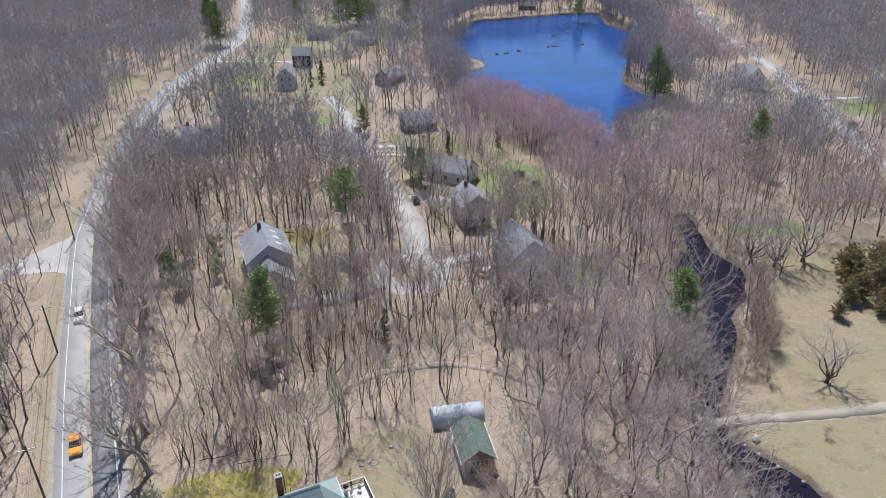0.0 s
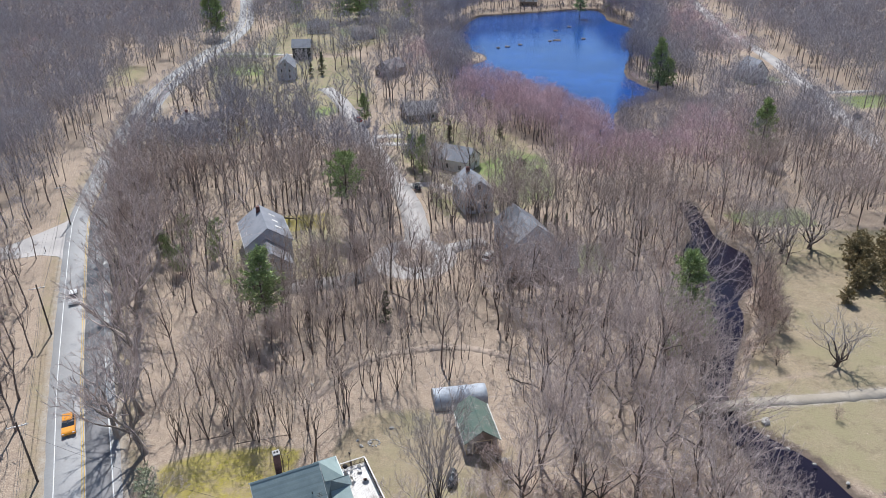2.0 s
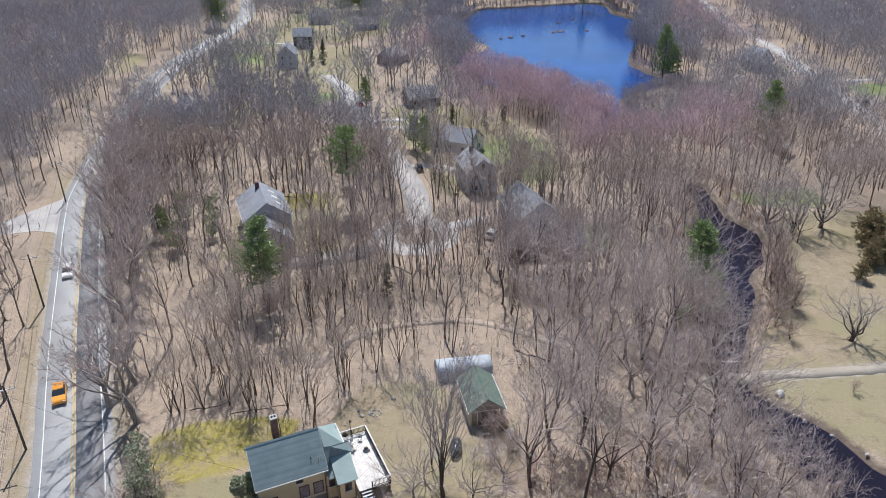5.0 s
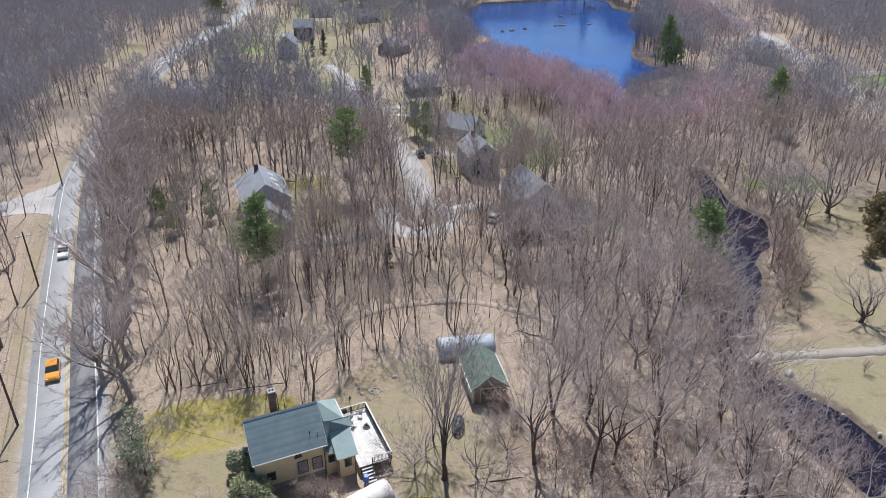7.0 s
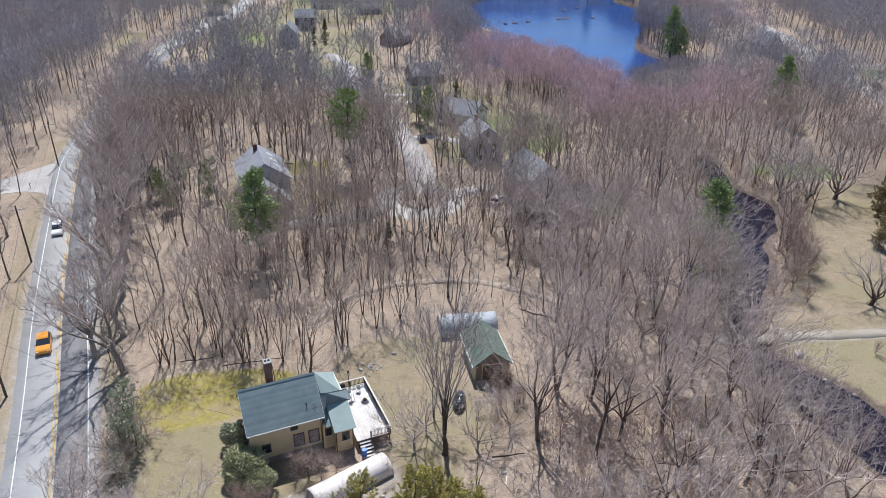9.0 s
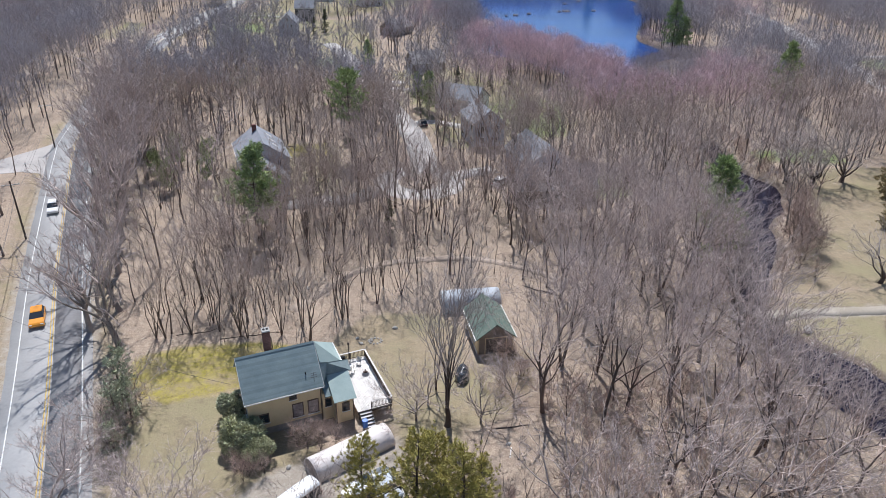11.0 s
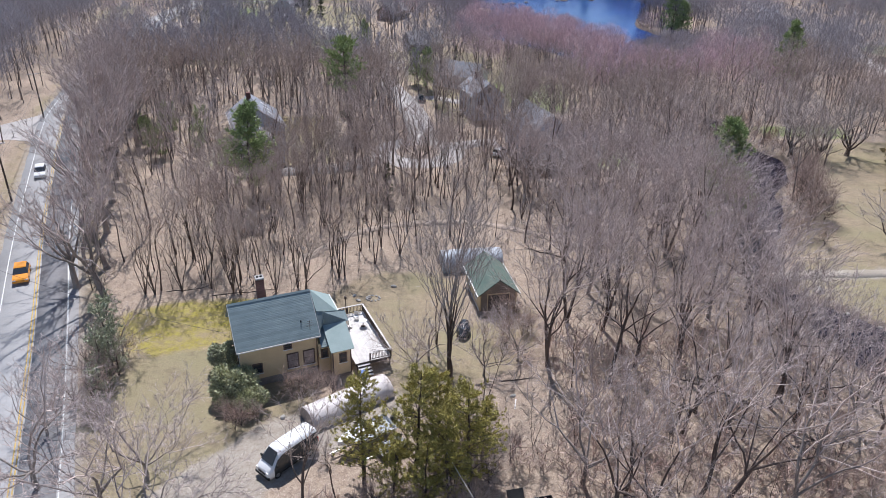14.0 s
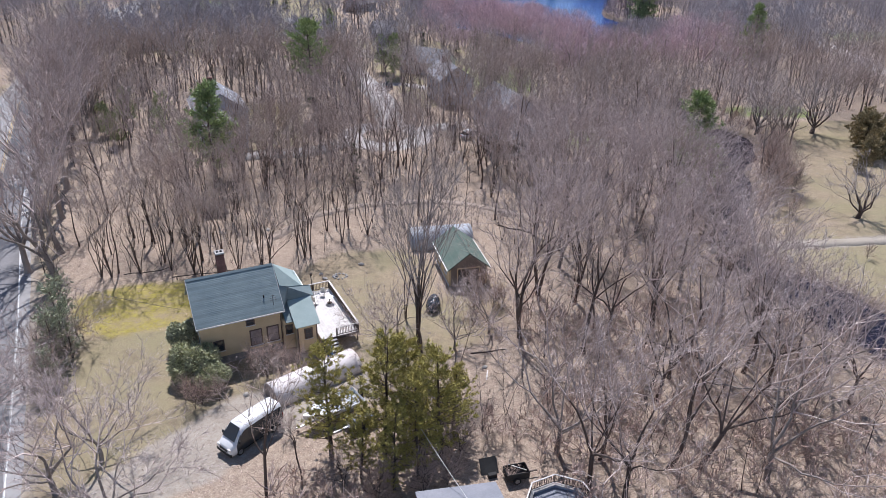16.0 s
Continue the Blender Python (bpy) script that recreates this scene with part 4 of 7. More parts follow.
# nearby bare trees, each a thing of its own
KINDS = [
    tree_kind("bare_tree", fork(11, 17.5, 0.16, 0.44, 0.46, (4, 3, 3), 6, 2, tw=0.019), TWIG, "tall bare grey-brown tree in leaf litter", "bare woodland trees"),
    tree_kind("bare_tree", fork(12, 15.5, 0.095, 0.40, 0.34, (3, 3, 3), 6, 2, tw=0.018), TWIG, "slender bare tree with a narrow twiggy crown", "bare woodland trees"),
    tree_kind("bare_tree", fork(13, 15.0, 0.115, 0.36, 0.36, (3, 3, 2), 6, 2, tw=0.018, stems=2), TWIG, "bare tree with two dark stems", "bare woodland trees"),
    tree_kind("bare_tree", fork(14, 15.0, 0.20, 0.22, 0.80, (5, 3, 3), 7, 3, tw=0.018, wig=0.12, lift=0.05, rise=0.05), TWIG_GREY, "spreading bare tree with pale grey twigs", "bare woodland trees", True),
    tree_kind("bare_tree", fork(15, 14.0, 0.095, 0.34, 0.32, (2, 3, 2), 6, 2, tw=0.018, stems=5), TWIG, "bare clump of three thin stems", "bare woodland trees"),
    tree_kind("bare_tree", fork(16, 14.0, 0.20, 0.17, 0.98, (5, 3, 3), 7, 3, tw=0.018, wig=0.15, lift=0.05, rise=0.05), TWIG_GREY, "broad bare tree with crooked pale limbs", "bare woodland trees"),
    tree_kind("bare_tree", fork(17, 16.5, 0.18, 0.30, 0.66, (4, 3, 3), 7, 3, tw=0.018, lean=0.12, wig=0.11, lift=0.05, rise=0.06), TWIG_GREY, "leaning bare tree with long pale forks", "bare woodland trees", True),
]


def far_stuff(name, spots, protos, mats, label, category="trees", sizes=(0.75, 1.1)):
    """Many light trees in one mesh."""
    vs, fs, ms, n = [], [], [], 0
    which = rng.randint(0, len(protos), len(spots))
    for (px, py), k in zip(spots, which):
        v, f, m = protos[k]
        a, s = rng.uniform(0, 6.28), rng.uniform(*sizes)
        c, d = math.cos(a) * s, math.sin(a) * s
        vs.append(np.stack([v[:, 0] * c - v[:, 1] * d + px, v[:, 0] * d + v[:, 1] * c + py, v[:, 2] * s], 1))
        fs.append(f + n)
        ms.append(m)
        n += len(v)
    if not vs:
        return
    ob = link_arrays(name, np.concatenate(vs), np.concatenate(fs), mats, np.concatenate(ms))
    tagged(ob, label, category, kind="stuff")


def joined(pair):
    """Trunk and crown of one grown tree as one pair of arrays, with a material number for each face."""
    (v0, f0), (v1, f1) = pair
    return np.concatenate([v0, v1]), np.concatenate([f0, f1 + len(v0)]), np.r_[np.zeros(len(f0), int), np.ones(len(f1), int)]


SINGLE = [(-41.5, 71.7), (12.3, 68.5), (16.1, 66.9), (-1.2, 58), (8.0, 63.2), (61.7, 87.7), (-33, 45), (18, 41.6), (20.4, 41.5), (-31.6, 101.2), (-30.6, 97.5)]     # set by hand below


def near_woods():
    spots = scatter(-60, 50, 36, 126, 3.7)
    x, y = spots[:, 0], spots[:, 1]
    keep = np.where(x > 4, 0.25, np.where(y < 84, 0.88, 0.88))
    keep = np.where((np.abs(x + 4) < 10) & (y > 73) & (y < 90), 0.22, keep)      # the clearing
    keep = np.where(x < -38, 0.32, keep)
    keep = np.where((x < -6) & (y < 61), 0.06, keep)                            # the yard
    keep = np.where((np.abs(x) < 9) & (y < 62), 0.05, keep)
    keep = np.where((x > 8) & (y < 64), 0.20, keep)                             # brushy ground with a few large trees
    keep = np.where((x > 31) & (y < 80) & (water_dist(x, y) < 5.5), 0.0, keep)   # open bank
    keep = np.where((x > 43) & (y < 100) & (signed(x, y, STREAM_S) < 40), 0.0, keep)
    for sx, sy in SINGLE:
        keep = np.where(np.hypot(x - sx, y - sy) < 3.4, 0, keep)
    sel = spots[rng.uniform(size=len(spots)) < keep]
    sel = sel[np.argsort(np.hypot(sel[:, 0], sel[:, 1]))]
    for i, (px, py) in enumerate(sel[:320]):
        stream_side = px > 8 + 0.15 * (py - 40)
        k = rng.choice([0, 1, 2, 3, 4, 5, 6], p=[.08, .06, .10, .28, .08, .20, .20] if stream_side else [.11, .30, .22, .03, .29, .02, .03])
        s = rng.uniform(0.74, 1.06) * (0.90 if not stream_side else 1.1)
        if px > 20 and py < 78:        # lower growth towards the open water
            s *= float(np.clip(0.62 + water_dist(np.array([px]), np.array([py]))[0] / 42, 0.6, 1.0))
        copy_thing(KINDS[k], pose(px, py, 0, rng.normal(0, 2.5), rng.normal(0, 2.5), rng.uniform(0, 360)) @ Matrix.Diagonal((s, s, s * rng.uniform(0.92, 1.08), 1)))
    for k, (px, py) in zip(KINDS, [(-29.5, 84), (-36, 97.5), (-24, 110), (18, 60), (-18.5, 107), (25, 78), (24, 64)]):
        k.matrix_basis = pose(px, py, 0, 0, 0, 40)
    # broad pale trees crowding the stream's banks
    banks = ((33, 84.5, 1.15), (36.5, 77, 1.0), (29.5, 90, 1.1), (31, 79, 1.0), (26, 85, 1.1), (39.5, 108, 0.9), (27, 98, 1.1), (30, 106, 1.1), (33, 68, 0.95), (36.5, 63, 0.8), (26, 58, 0.95), (34, 56, 0.85), (37, 49, 0.85), (30, 46, 0.9), (38, 42, 0.85), (24, 50, 1.0), (34.5, 72, 1.1), (37.5, 70.5, 0.9), (31, 63, 1.05), (29, 69.5, 1.15), (33, 60, 0.9), (39, 87, 1.1), (38, 81.5, 1.0), (35.6, 51.2, 1.0), (22, 53, 0.95), (38.0, 90.5, 0.95), (36.4, 86.0, 1.0), (42.2, 104.5, 0.8), (44.8, 106.5, 0.75), (37.4, 94.5, 0.9), (38.6, 84.0, 0.9), (37.0, 74.5, 1.0), (36.0, 66.5, 0.95), (38.8, 62.0, 0.85))
    houses = ((9, 101, 1.05), (14, 97, 1.1), (20, 100, 1.1), (25.5, 103, 1.15), (31, 99.5, 1.1), (17, 104.5, 1.1), (23, 94.5, 1.05), (11.5, 105, 1.0), (29, 111, 1.1), (36, 112, 1.15), (38, 122, 1.1), (12, 114, 1.0), (18, 111, 1.05), (24, 113, 1.0), (30, 118, 1.05), (-34, 112.5, 0.9), (-42, 117, 1.0), (-45.5, 125, 1.05), (-6, 115.5, 0.95), (-13, 117, 0.9), (1, 117.5, 0.95), (6, 121, 0.9), (-16, 131, 0.95), (-15.5, 140, 1.0), (2.5, 138, 0.9), (-18, 150, 1.0), (-22, 165, 1.05), (-3, 160, 0.9), (-7.2, 128.5, 0.8), (66, 130, 0.9), (70, 124, 0.75), (60, 146, 0.9), (67, 142, 0.9))
    for i, (px, py, s) in enumerate(banks + houses):
        copy_thing(KINDS[(3, 5, 6, 5)[i % 4]], pose(px, py, 0, 0, 0, 70 * i) @ Matrix.Diagonal((s, s, s * 0.95, 1)))
    # slender trees screening the houses and the drive
    screen = ((10, 118, 0.95), (14, 116.5, 1.0), (21.5, 115.5, 1.0), (27, 116.5, 0.95), (5, 139, 1.0), (9, 141.5, 0.95), (1.5, 146, 1.0), (13, 141, 1.0), (6, 133.5, 0.9), (11.5, 123, 0.9), (-17, 114.5, 0.95), (-21, 112.5, 1.0), (-25.5, 113, 0.9), (-30, 111, 0.95), (-11, 112.5, 1.0), (-4, 111, 0.95), (2, 111.5, 1.0), (7, 113, 0.9), (-24, 122, 0.9), (-19.5, 125, 0.9), (-27.5, 127, 0.95), (-39.5, 112, 0.9), (17, 146, 1.0), (21, 142, 1.05), (25, 146, 0.95), (16.5, 152, 1.0), (-28.5, 133, 0.95), (-26, 140, 0.9), (-3, 140.5, 0.9), (-1, 170, 0.9), (7, 174, 0.95), (-4, 182, 0.9), (9.5, 111, 1.05), (15.5, 109.5, 1.1), (21, 109, 1.1), (26.5, 111.5, 1.1), (18, 116, 1.1), (13, 136.5, 1.0), (23.5, 118, 1.05))
    for i, (px, py, s) in enumerate(screen):
        copy_thing(KINDS[(0, 2, 4, 0, 1)[i % 5]], pose(px, py, 0, 0, 0, 50 * i) @ Matrix.Diagonal((s * 1.1, s * 1.1, s, 1)))
    # more thin dark stems behind the house, and broad pale crowns round the street
    more = np.random.RandomState(77)
    for x0, x1, y0, y1, n, pick, lo in ((-38, -5, 73, 112, 38, (4, 2, 4, 1), 0.72), (-50, 46, 104, 176, 26, (3, 6, 0, 5), 0.85)):
        p = np.c_[more.uniform(x0, x1, 4 * n), more.uniform(y0, y1, 4 * n)]
        p = p[open_land(p[:, 0], p[:, 1])][:n]
        for i, (px, py) in enumerate(p):
            s = more.uniform(lo, lo + 0.25)
            copy_thing(KINDS[pick[i % 4]], pose(px, py, 0, more.normal(0, 2.5), more.normal(0, 2.5), 83 * i) @ Matrix.Diagonal((s, s, s, 1)))
    # thin clumps at the back of the mossy lawn
    for i, (px, py) in enumerate(((-33.5, 74.0), (-30.2, 74.8), (-27.4, 74.2), (-24.6, 75.0), (-22.2, 74.2), (-19.8, 75.4), (-36.5, 73.2))):
        copy_thing(KINDS[(4, 2)[i % 2]], pose(px, py, 0, 0, 0, 61 * i) @ Matrix.Diagonal((0.85, 0.85, 0.85, 1)))
    # two tall trees leaning to the water
    copy_thing(KINDS[6], pose(18.0, 41.6, 0, 0, 12, 0) @ pose(0, 0, 0, 0, 0, 200) @ Matrix.Diagonal((1.15, 1.15, 1.1, 1)))
    copy_thing(KINDS[3], pose(20.4, 41.5, 0, -4, 20, 0) @ pose(0, 0, 0, 0, 0, 20) @ Matrix.Diagonal((1.05, 1.05, 1.2, 1)))
    rest = sel[320:]
    protos = [joined(fork(40 + i, 15 + i % 3, 0.17, 0.40, 0.5, (4, 3, 2), 5, 2, sides=4)) for i in range(4)]
    far_stuff("woods_behind", rest, protos, [BARK, TWIG], "bare grey-brown trees behind the clearing", sizes=(0.65, 0.95))
    # thin saplings and brush between the trees
    thin = [joined(grow(60 + i, 7 + i, 0.055, 0.35, 1.7, 6, 3, 3, stems=1 + i % 2, tw=0.02, sides=3, ends=0)) for i in range(4)]
    low = scatter(-62, 52, 38, 128, 3.8)
    low = low[rng.uniform(size=len(low)) < np.where((low[:, 0] < -4) & (low[:, 1] < 62), 0.04, np.where((np.abs(low[:, 0] + 4) < 14) & (low[:, 1] > 76), 0.9, 0.5))]
    hills = scatter(-75, 62, 128, 250, 4.4)
    hills = hills[rng.uniform(size=len(hills)) < 0.75]
    low = np.concatenate([low, hills])
    far_stuff("saplings", low, thin, [BARK, TWIG], "thin bare saplings among the trees", sizes=(0.6, 1.1))
    bush = [joined(grow(80 + i, 2.2, 0.03, 0.12, 1.2, 3, 2, 3, stems=3, tw=0.034, sides=3, ends=0)) for i in range(3)]
    # brush along the stream and the wood's edges
    c = scatter(20, 70, 44, 170, 2.15)
    d = water_dist(c[:, 0], c[:, 1])
    c = c[(d < 7) & (rng.uniform(size=len(c)) < np.where(c[:, 1] > 82, 0.95, 0.6))]
    e = scatter(-12, 36, 36, 66, 1.7)
    e = e[(rng.uniform(size=len(e)) < np.where(e[:, 1] < 47, 0.9, np.where(e[:, 0] > 9, 0.75, 0.05)))]
    far_stuff("stream_brush", np.concatenate([c, e]), bush, [BRUSH, BRUSH], "dry reddish brush on the stream bank and wood floor", "brush", (0.7, 1.5))


def far_woods():
    rise_y, rise_x = np.array(RIGHT, float)[::-1, 1], np.array(RIGHT, float)[::-1, 0]
    fine = [joined(fork(100 + i, 15.5 + i % 3, 0.16, 0.36, 0.55, (4, 4), 9, 3, tw=0.036, sides=4, coarse=True, reach=1.25, rise=0.04)) for i in range(6)]
    yard = [joined(fork(150 + i, 14 + i % 3, 0.17, 0.26, 0.72, (5, 4), 11, 3, tw=0.045, sides=4, coarse=True, reach=1.3, rise=0.05)) for i in range(5)]
    mid = [grow_far(100 + i, 17.0 + i % 3, 0.15, 0.24 + 0.04 * i, 4.9 + 0.35 * (i % 3), 400, 0.038) for i in range(6)]
    far = [grow_far(200 + i, 17.5 + i % 3, 0.16, 0.30 + 0.03 * i, 5.1 + 0.4 * (i % 3), 330, 0.06) for i in range(6)]
    faint = [grow_far(250 + i, 17.0 + i % 3, 0.15, 0.32, 5.3 + 0.5 * (i % 3), 104, 0.13, 2) for i in range(6)]
    red = [grow_far(300 + i, 13.5 + i % 2, 0.13, 0.24 + 0.04 * i, 4.8, 340, 0.042) for i in range(4)]
    grey = [grow_far(400 + i, 12.5 + i % 2, 0.14, 0.12 + 0.05 * i, 5.2, 360, 0.036) for i in range(4)]
    # woods within 220 m
    a = scatter(-190, 190, 55, 226, 4.3)
    x, y = a[:, 0], a[:, 1]
    a = a[~((x > -60) & (x < 50) & (y < 126)) & (np.abs(x + 2) < 24 + 0.67 * y)]
    x, y = a[:, 0], a[:, 1]
    hood = (x > -62) & (x < 40) & (y > 120)          # thinner among the houses
    lim = np.where(hood, np.where(y > 172, np.where(wander(x, y, 9.0, 1.0) > -0.05, 0.72, 0.12), np.where(wander(x, y, 11.0, 2.0) > -0.35, 0.9, 0.35)), 0.96)
    bend = np.array(ROAD, float)
    lim = np.where((x > np.interp(y, bend[:, 1], bend[:, 0])) & (seg_dist(x, y, ROAD) < 16) & (y < 226), 1.0, lim)
    lim = np.where((x > 30) & (seg_dist(x, y, RIGHT) < np.where(x < np.interp(y, rise_y, rise_x), 12, 6)), 0.14, lim)
    for poly in OPENINGS:
        lim = np.where(signed(x, y, poly) < 0, 0.30, lim)
    lim = np.where((x < -70) & (y > 112) & (y < 235) & (seg_dist(x, y, ROAD) < 20) & (x < np.interp(y, bend[:, 1], bend[:, 0])), np.where(seg_dist(x, y, ROAD) < 9.5, 0.1, 0.55), lim)       # open verge
    a = a[rng.uniform(size=len(a)) < lim]
    x, y = a[:, 0], a[:, 1]
    low_a = signed(x, y, LOW_GROWTH) < 0
    tip_a, a = a[low_a], a[~low_a]
    x, y = a[:, 0], a[:, 1]
    isred = rng.uniform(size=len(a)) < red_zone(x, y) * 1.3
    isgrey = ~isred & (x > 40) & (rng.uniform(size=len(a)) < 0.5)
    close = ~isred & ~isgrey & (y < 172) & (x > -84)
    among = ~isred & ~isgrey & ~close & (x > -84) & (x < 40)
    far_stuff("street_trees", a[among], yard, [BARK_FAR, TWIG_HAZED], "broad bare trees along the street", sizes=(0.85, 1.2))
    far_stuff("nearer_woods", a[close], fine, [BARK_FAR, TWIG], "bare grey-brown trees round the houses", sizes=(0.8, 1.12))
    far_stuff("middle_woods", a[~isred & ~isgrey & ~close & ~among], mid, [BARK_FAR, TWIG_HAZED], "dense bare grey-brown woods behind the houses")
    far_stuff("stream_woods", a[isgrey], grey, [BARK, TWIG_GREY], "pale bare thicket trees along the stream")
    # woods from 220 m on
    b = scatter(-420, 410, 226, 612, 6.1)
    x, y = b[:, 0], b[:, 1]
    fan = (np.abs(x + 2) < 22 + 0.665 * y)
    hood = (x > -108) & (x < 20) & (y < 480)
    lim = np.where(hood, np.where(wander(x, y, 13.0, 0.5) > -0.05, 0.8, 0.10), 0.97) * fan
    for poly in OPENINGS:
        lim = np.where(signed(x, y, poly) < 0, 0.12, lim)
    lim = np.where((x < -96) & (y < 300) & (seg_dist(x, y, ROAD) < 10), 0.4, lim)
    lim = np.where((x > 30) & (seg_dist(x, y, RIGHT) < np.where(x < np.interp(y, rise_y, rise_x), 12, 6)), 0.14, lim)
    sure = rng.uniform(size=len(b)) < lim
    b = b[sure]
    x, y = b[:, 0], b[:, 1]
    bred = rng.uniform(size=len(b)) < red_zone(x, y) * 1.6 + 0.04
    low_b = signed(x, y, LOW_GROWTH) < 0
    deep = y > 370
    yards = ~bred & hood[sure] & (y < 345)
    tip = scatter(42, 96, 182, 264, 3.0)
    tip = tip[signed(tip[:, 0], tip[:, 1], LOW_GROWTH) < 0]
    far_stuff("low_trees", np.concatenate([tip_a, b[low_b], tip]), grey, [BARK_FAR, TWIG_HAZED], "low bare trees round the lake's narrow end", sizes=(0.32, 0.56))
    bred, yards, tall = bred & ~low_b, yards & ~low_b, ~low_b
    far_stuff("yard_trees", b[yards], yard, [BARK_FAR, TWIG_HAZED], "broad bare trees in the yards by the lake", sizes=(0.85, 1.2))
    far_stuff("far_woods", b[~bred & ~deep & ~yards & tall], far, [BARK_FAR, TWIG_HAZED], "dense distant bare woods with grey haze put into their colour")
    far_stuff("distant_woods", b[~bred & deep], faint, [BARK_FAR, TWIG_HAZED], "bare woods near the skyline with haze put into their colour")
    ring = scatter(-12, 100, 180, 300, 3.6)
    d = signed(ring[:, 0], ring[:, 1], LAKE_S)
    ring = ring[(d > 1.0) & (d < 20) & (ring[:, 0] > 7) & (ring[:, 0] < 53) & (ring[:, 1] < 262) & (signed(ring[:, 0], ring[:, 1], LOW_GROWTH) > 0)]
    shore = scatter(-20, 130, 262, 505, 4.6)
    d = signed(shore[:, 0], shore[:, 1], LAKE_S)
    shore = shore[(d > 1.2) & (d < 11) & (signed(shore[:, 0], shore[:, 1], LOW_GROWTH) > 0) & (np.hypot(shore[:, 0] - 8, shore[:, 1] - 335) > 14)]
    far_stuff("shore_trees", shore, far, [BARK_FAR, TWIG_HAZED], "bare grey trees lining the lake shore")
    edge = scatter(-30, 125, 185, 500, 2.3)
    d = water_dist(edge[:, 0], edge[:, 1])
    e2 = np.hypot(edge[:, 0] - 8, edge[:, 1] - 335)
    edge = edge[(d > 1.2) & (d < 5.5) & (e2 > 12) & (signed(edge[:, 0], edge[:, 1], LAKE_S) < 8)]
    low = [grow_far(450 + i, 4.2, 0.05, 0.2, 2.2, 70, 0.05, 3) for i in range(3)]
    far_stuff("shore_brush", edge, low, [BRUSH, TWIG_HAZED], "grey-brown brush fringing the lake", "brush")
    far_stuff("red_maples", np.concatenate([a[isred], b[bred], ring]), red, [BARK_FAR, TWIG_RED], "reddish budding maples by the lake shore")




near_woods()
far_woods()

# ---- houses ----
def gable_house(name, m, length, depth, eave, ridge, wall, roof, label, windows=3, chimney=None, over=0.35, storeys=1):
    """A gabled house; x runs along the ridge. Its origin is the middle of its base."""
    h = thing(name, m, label, "house")
    l, d = length / 2, depth / 2
    t = 0.2
    for y in (-1, 1):
        part("wall", boxed(-l, y * d - (t if y > 0 else 0), -0.3, l, y * d + (t if y < 0 else 0), eave), wall, h)
    for s in (-1, 1):
        part("gable_wall", prism([(-d + t + 0.003, -0.3), (d - t - 0.003, -0.3), (d - t - 0.003, eave), (0, ridge - t), (-d + t + 0.003, eave)], s * l, s * (l - t)), wall, h)
    drop = over * (ridge - eave) / d
    for s in (-1, 1):
        part("roof", slab([(-l - over, s * (d + over), eave - drop + 0.12), (l + over, s * (d + over), eave - drop + 0.12), (l + over, 0, ridge + 0.12), (-l - over, 0, ridge + 0.12)], 0.13), roof, h)
        part("eave_trim", boxed(-l - over, s * (d + over + 0.03) - 0.03, eave - drop - 0.14, l + over, s * (d + over + 0.03) + 0.03, eave - drop + 0.06), TRIM, h)
    def window(x, z, s):
        w = part("window_frame", boxed(x - 0.52, s * d - 0.05, z - 0.75, x + 0.52, s * d + 0.05 , z + 0.75), TRIM, h)
        part("pane", boxed(x - 0.42, s * (d + 0.055) - 0.012, z - 0.65, x + 0.42, s * (d + 0.055) + 0.012, z + 0.65), GLASS, w)
    for s in (-1, 1):
        for f in range(storeys):
            for i in range(windows):
                window(-l + length * (i + 0.5) / windows, 1.45 + 2.6 * f, s)
    for s in (-1, 1):
        for f in range(storeys + 1):
            for y in ((-d * 0.45, d * 0.45) if f < storeys else (0,)):
                z = 1.45 + 2.6 * f
                if z + 0.8 < eave + (ridge - eave) * (1 - abs(y) / d) - 0.5:
                    w = part("window_frame", boxed(s * l - 0.05, y - 0.45, z - 0.7, s * l + 0.05, y + 0.45, z + 0.7), TRIM, h)
                    part("pane", boxed(s * (l + 0.055) - 0.012, y - 0.36, z - 0.6, s * (l + 0.055) + 0.012, y + 0.36, z + 0.6), GLASS, w)
    if chimney is not None:
        part("chimney", boxed(chimney - 0.4, 0.1, ridge - 1.2, chimney + 0.4, 0.9, ridge + 1.0, 0.02), BRICK, h)
    return h


def window(h, x, z, w, t, y, facing=-1, frame=TRIM_DARK, axis="y", pane=GLASS):
    """A framed sash window on a wall in the plane y (or x)."""
    def b(x0, x1, z0, z1, d0, d1):
        a, c = sorted((y + facing * d0, y + facing * d1))
        return boxed(x0, a, z0, x1, c, z1) if axis == "y" else boxed(a, x0, z0, c, x1, z1)
    f = part("window_frame", b(x - w / 2 - 0.11, x + w / 2 + 0.11, z - t / 2 - 0.11, z + t / 2 + 0.11, -0.03, 0.05), frame, h)
    for k in (-1, 1):
        part("pane", b(x - w / 2, x + w / 2, z + (0.02 if k > 0 else -t / 2), z + (t / 2 if k > 0 else -0.02), 0.052, 0.065), pane, f)
    part("window_sill", b(x - w / 2 - 0.16, x + w / 2 + 0.16, z - t / 2 - 0.17, z - t / 2 - 0.112, -0.02, 0.13), TRIM, f)


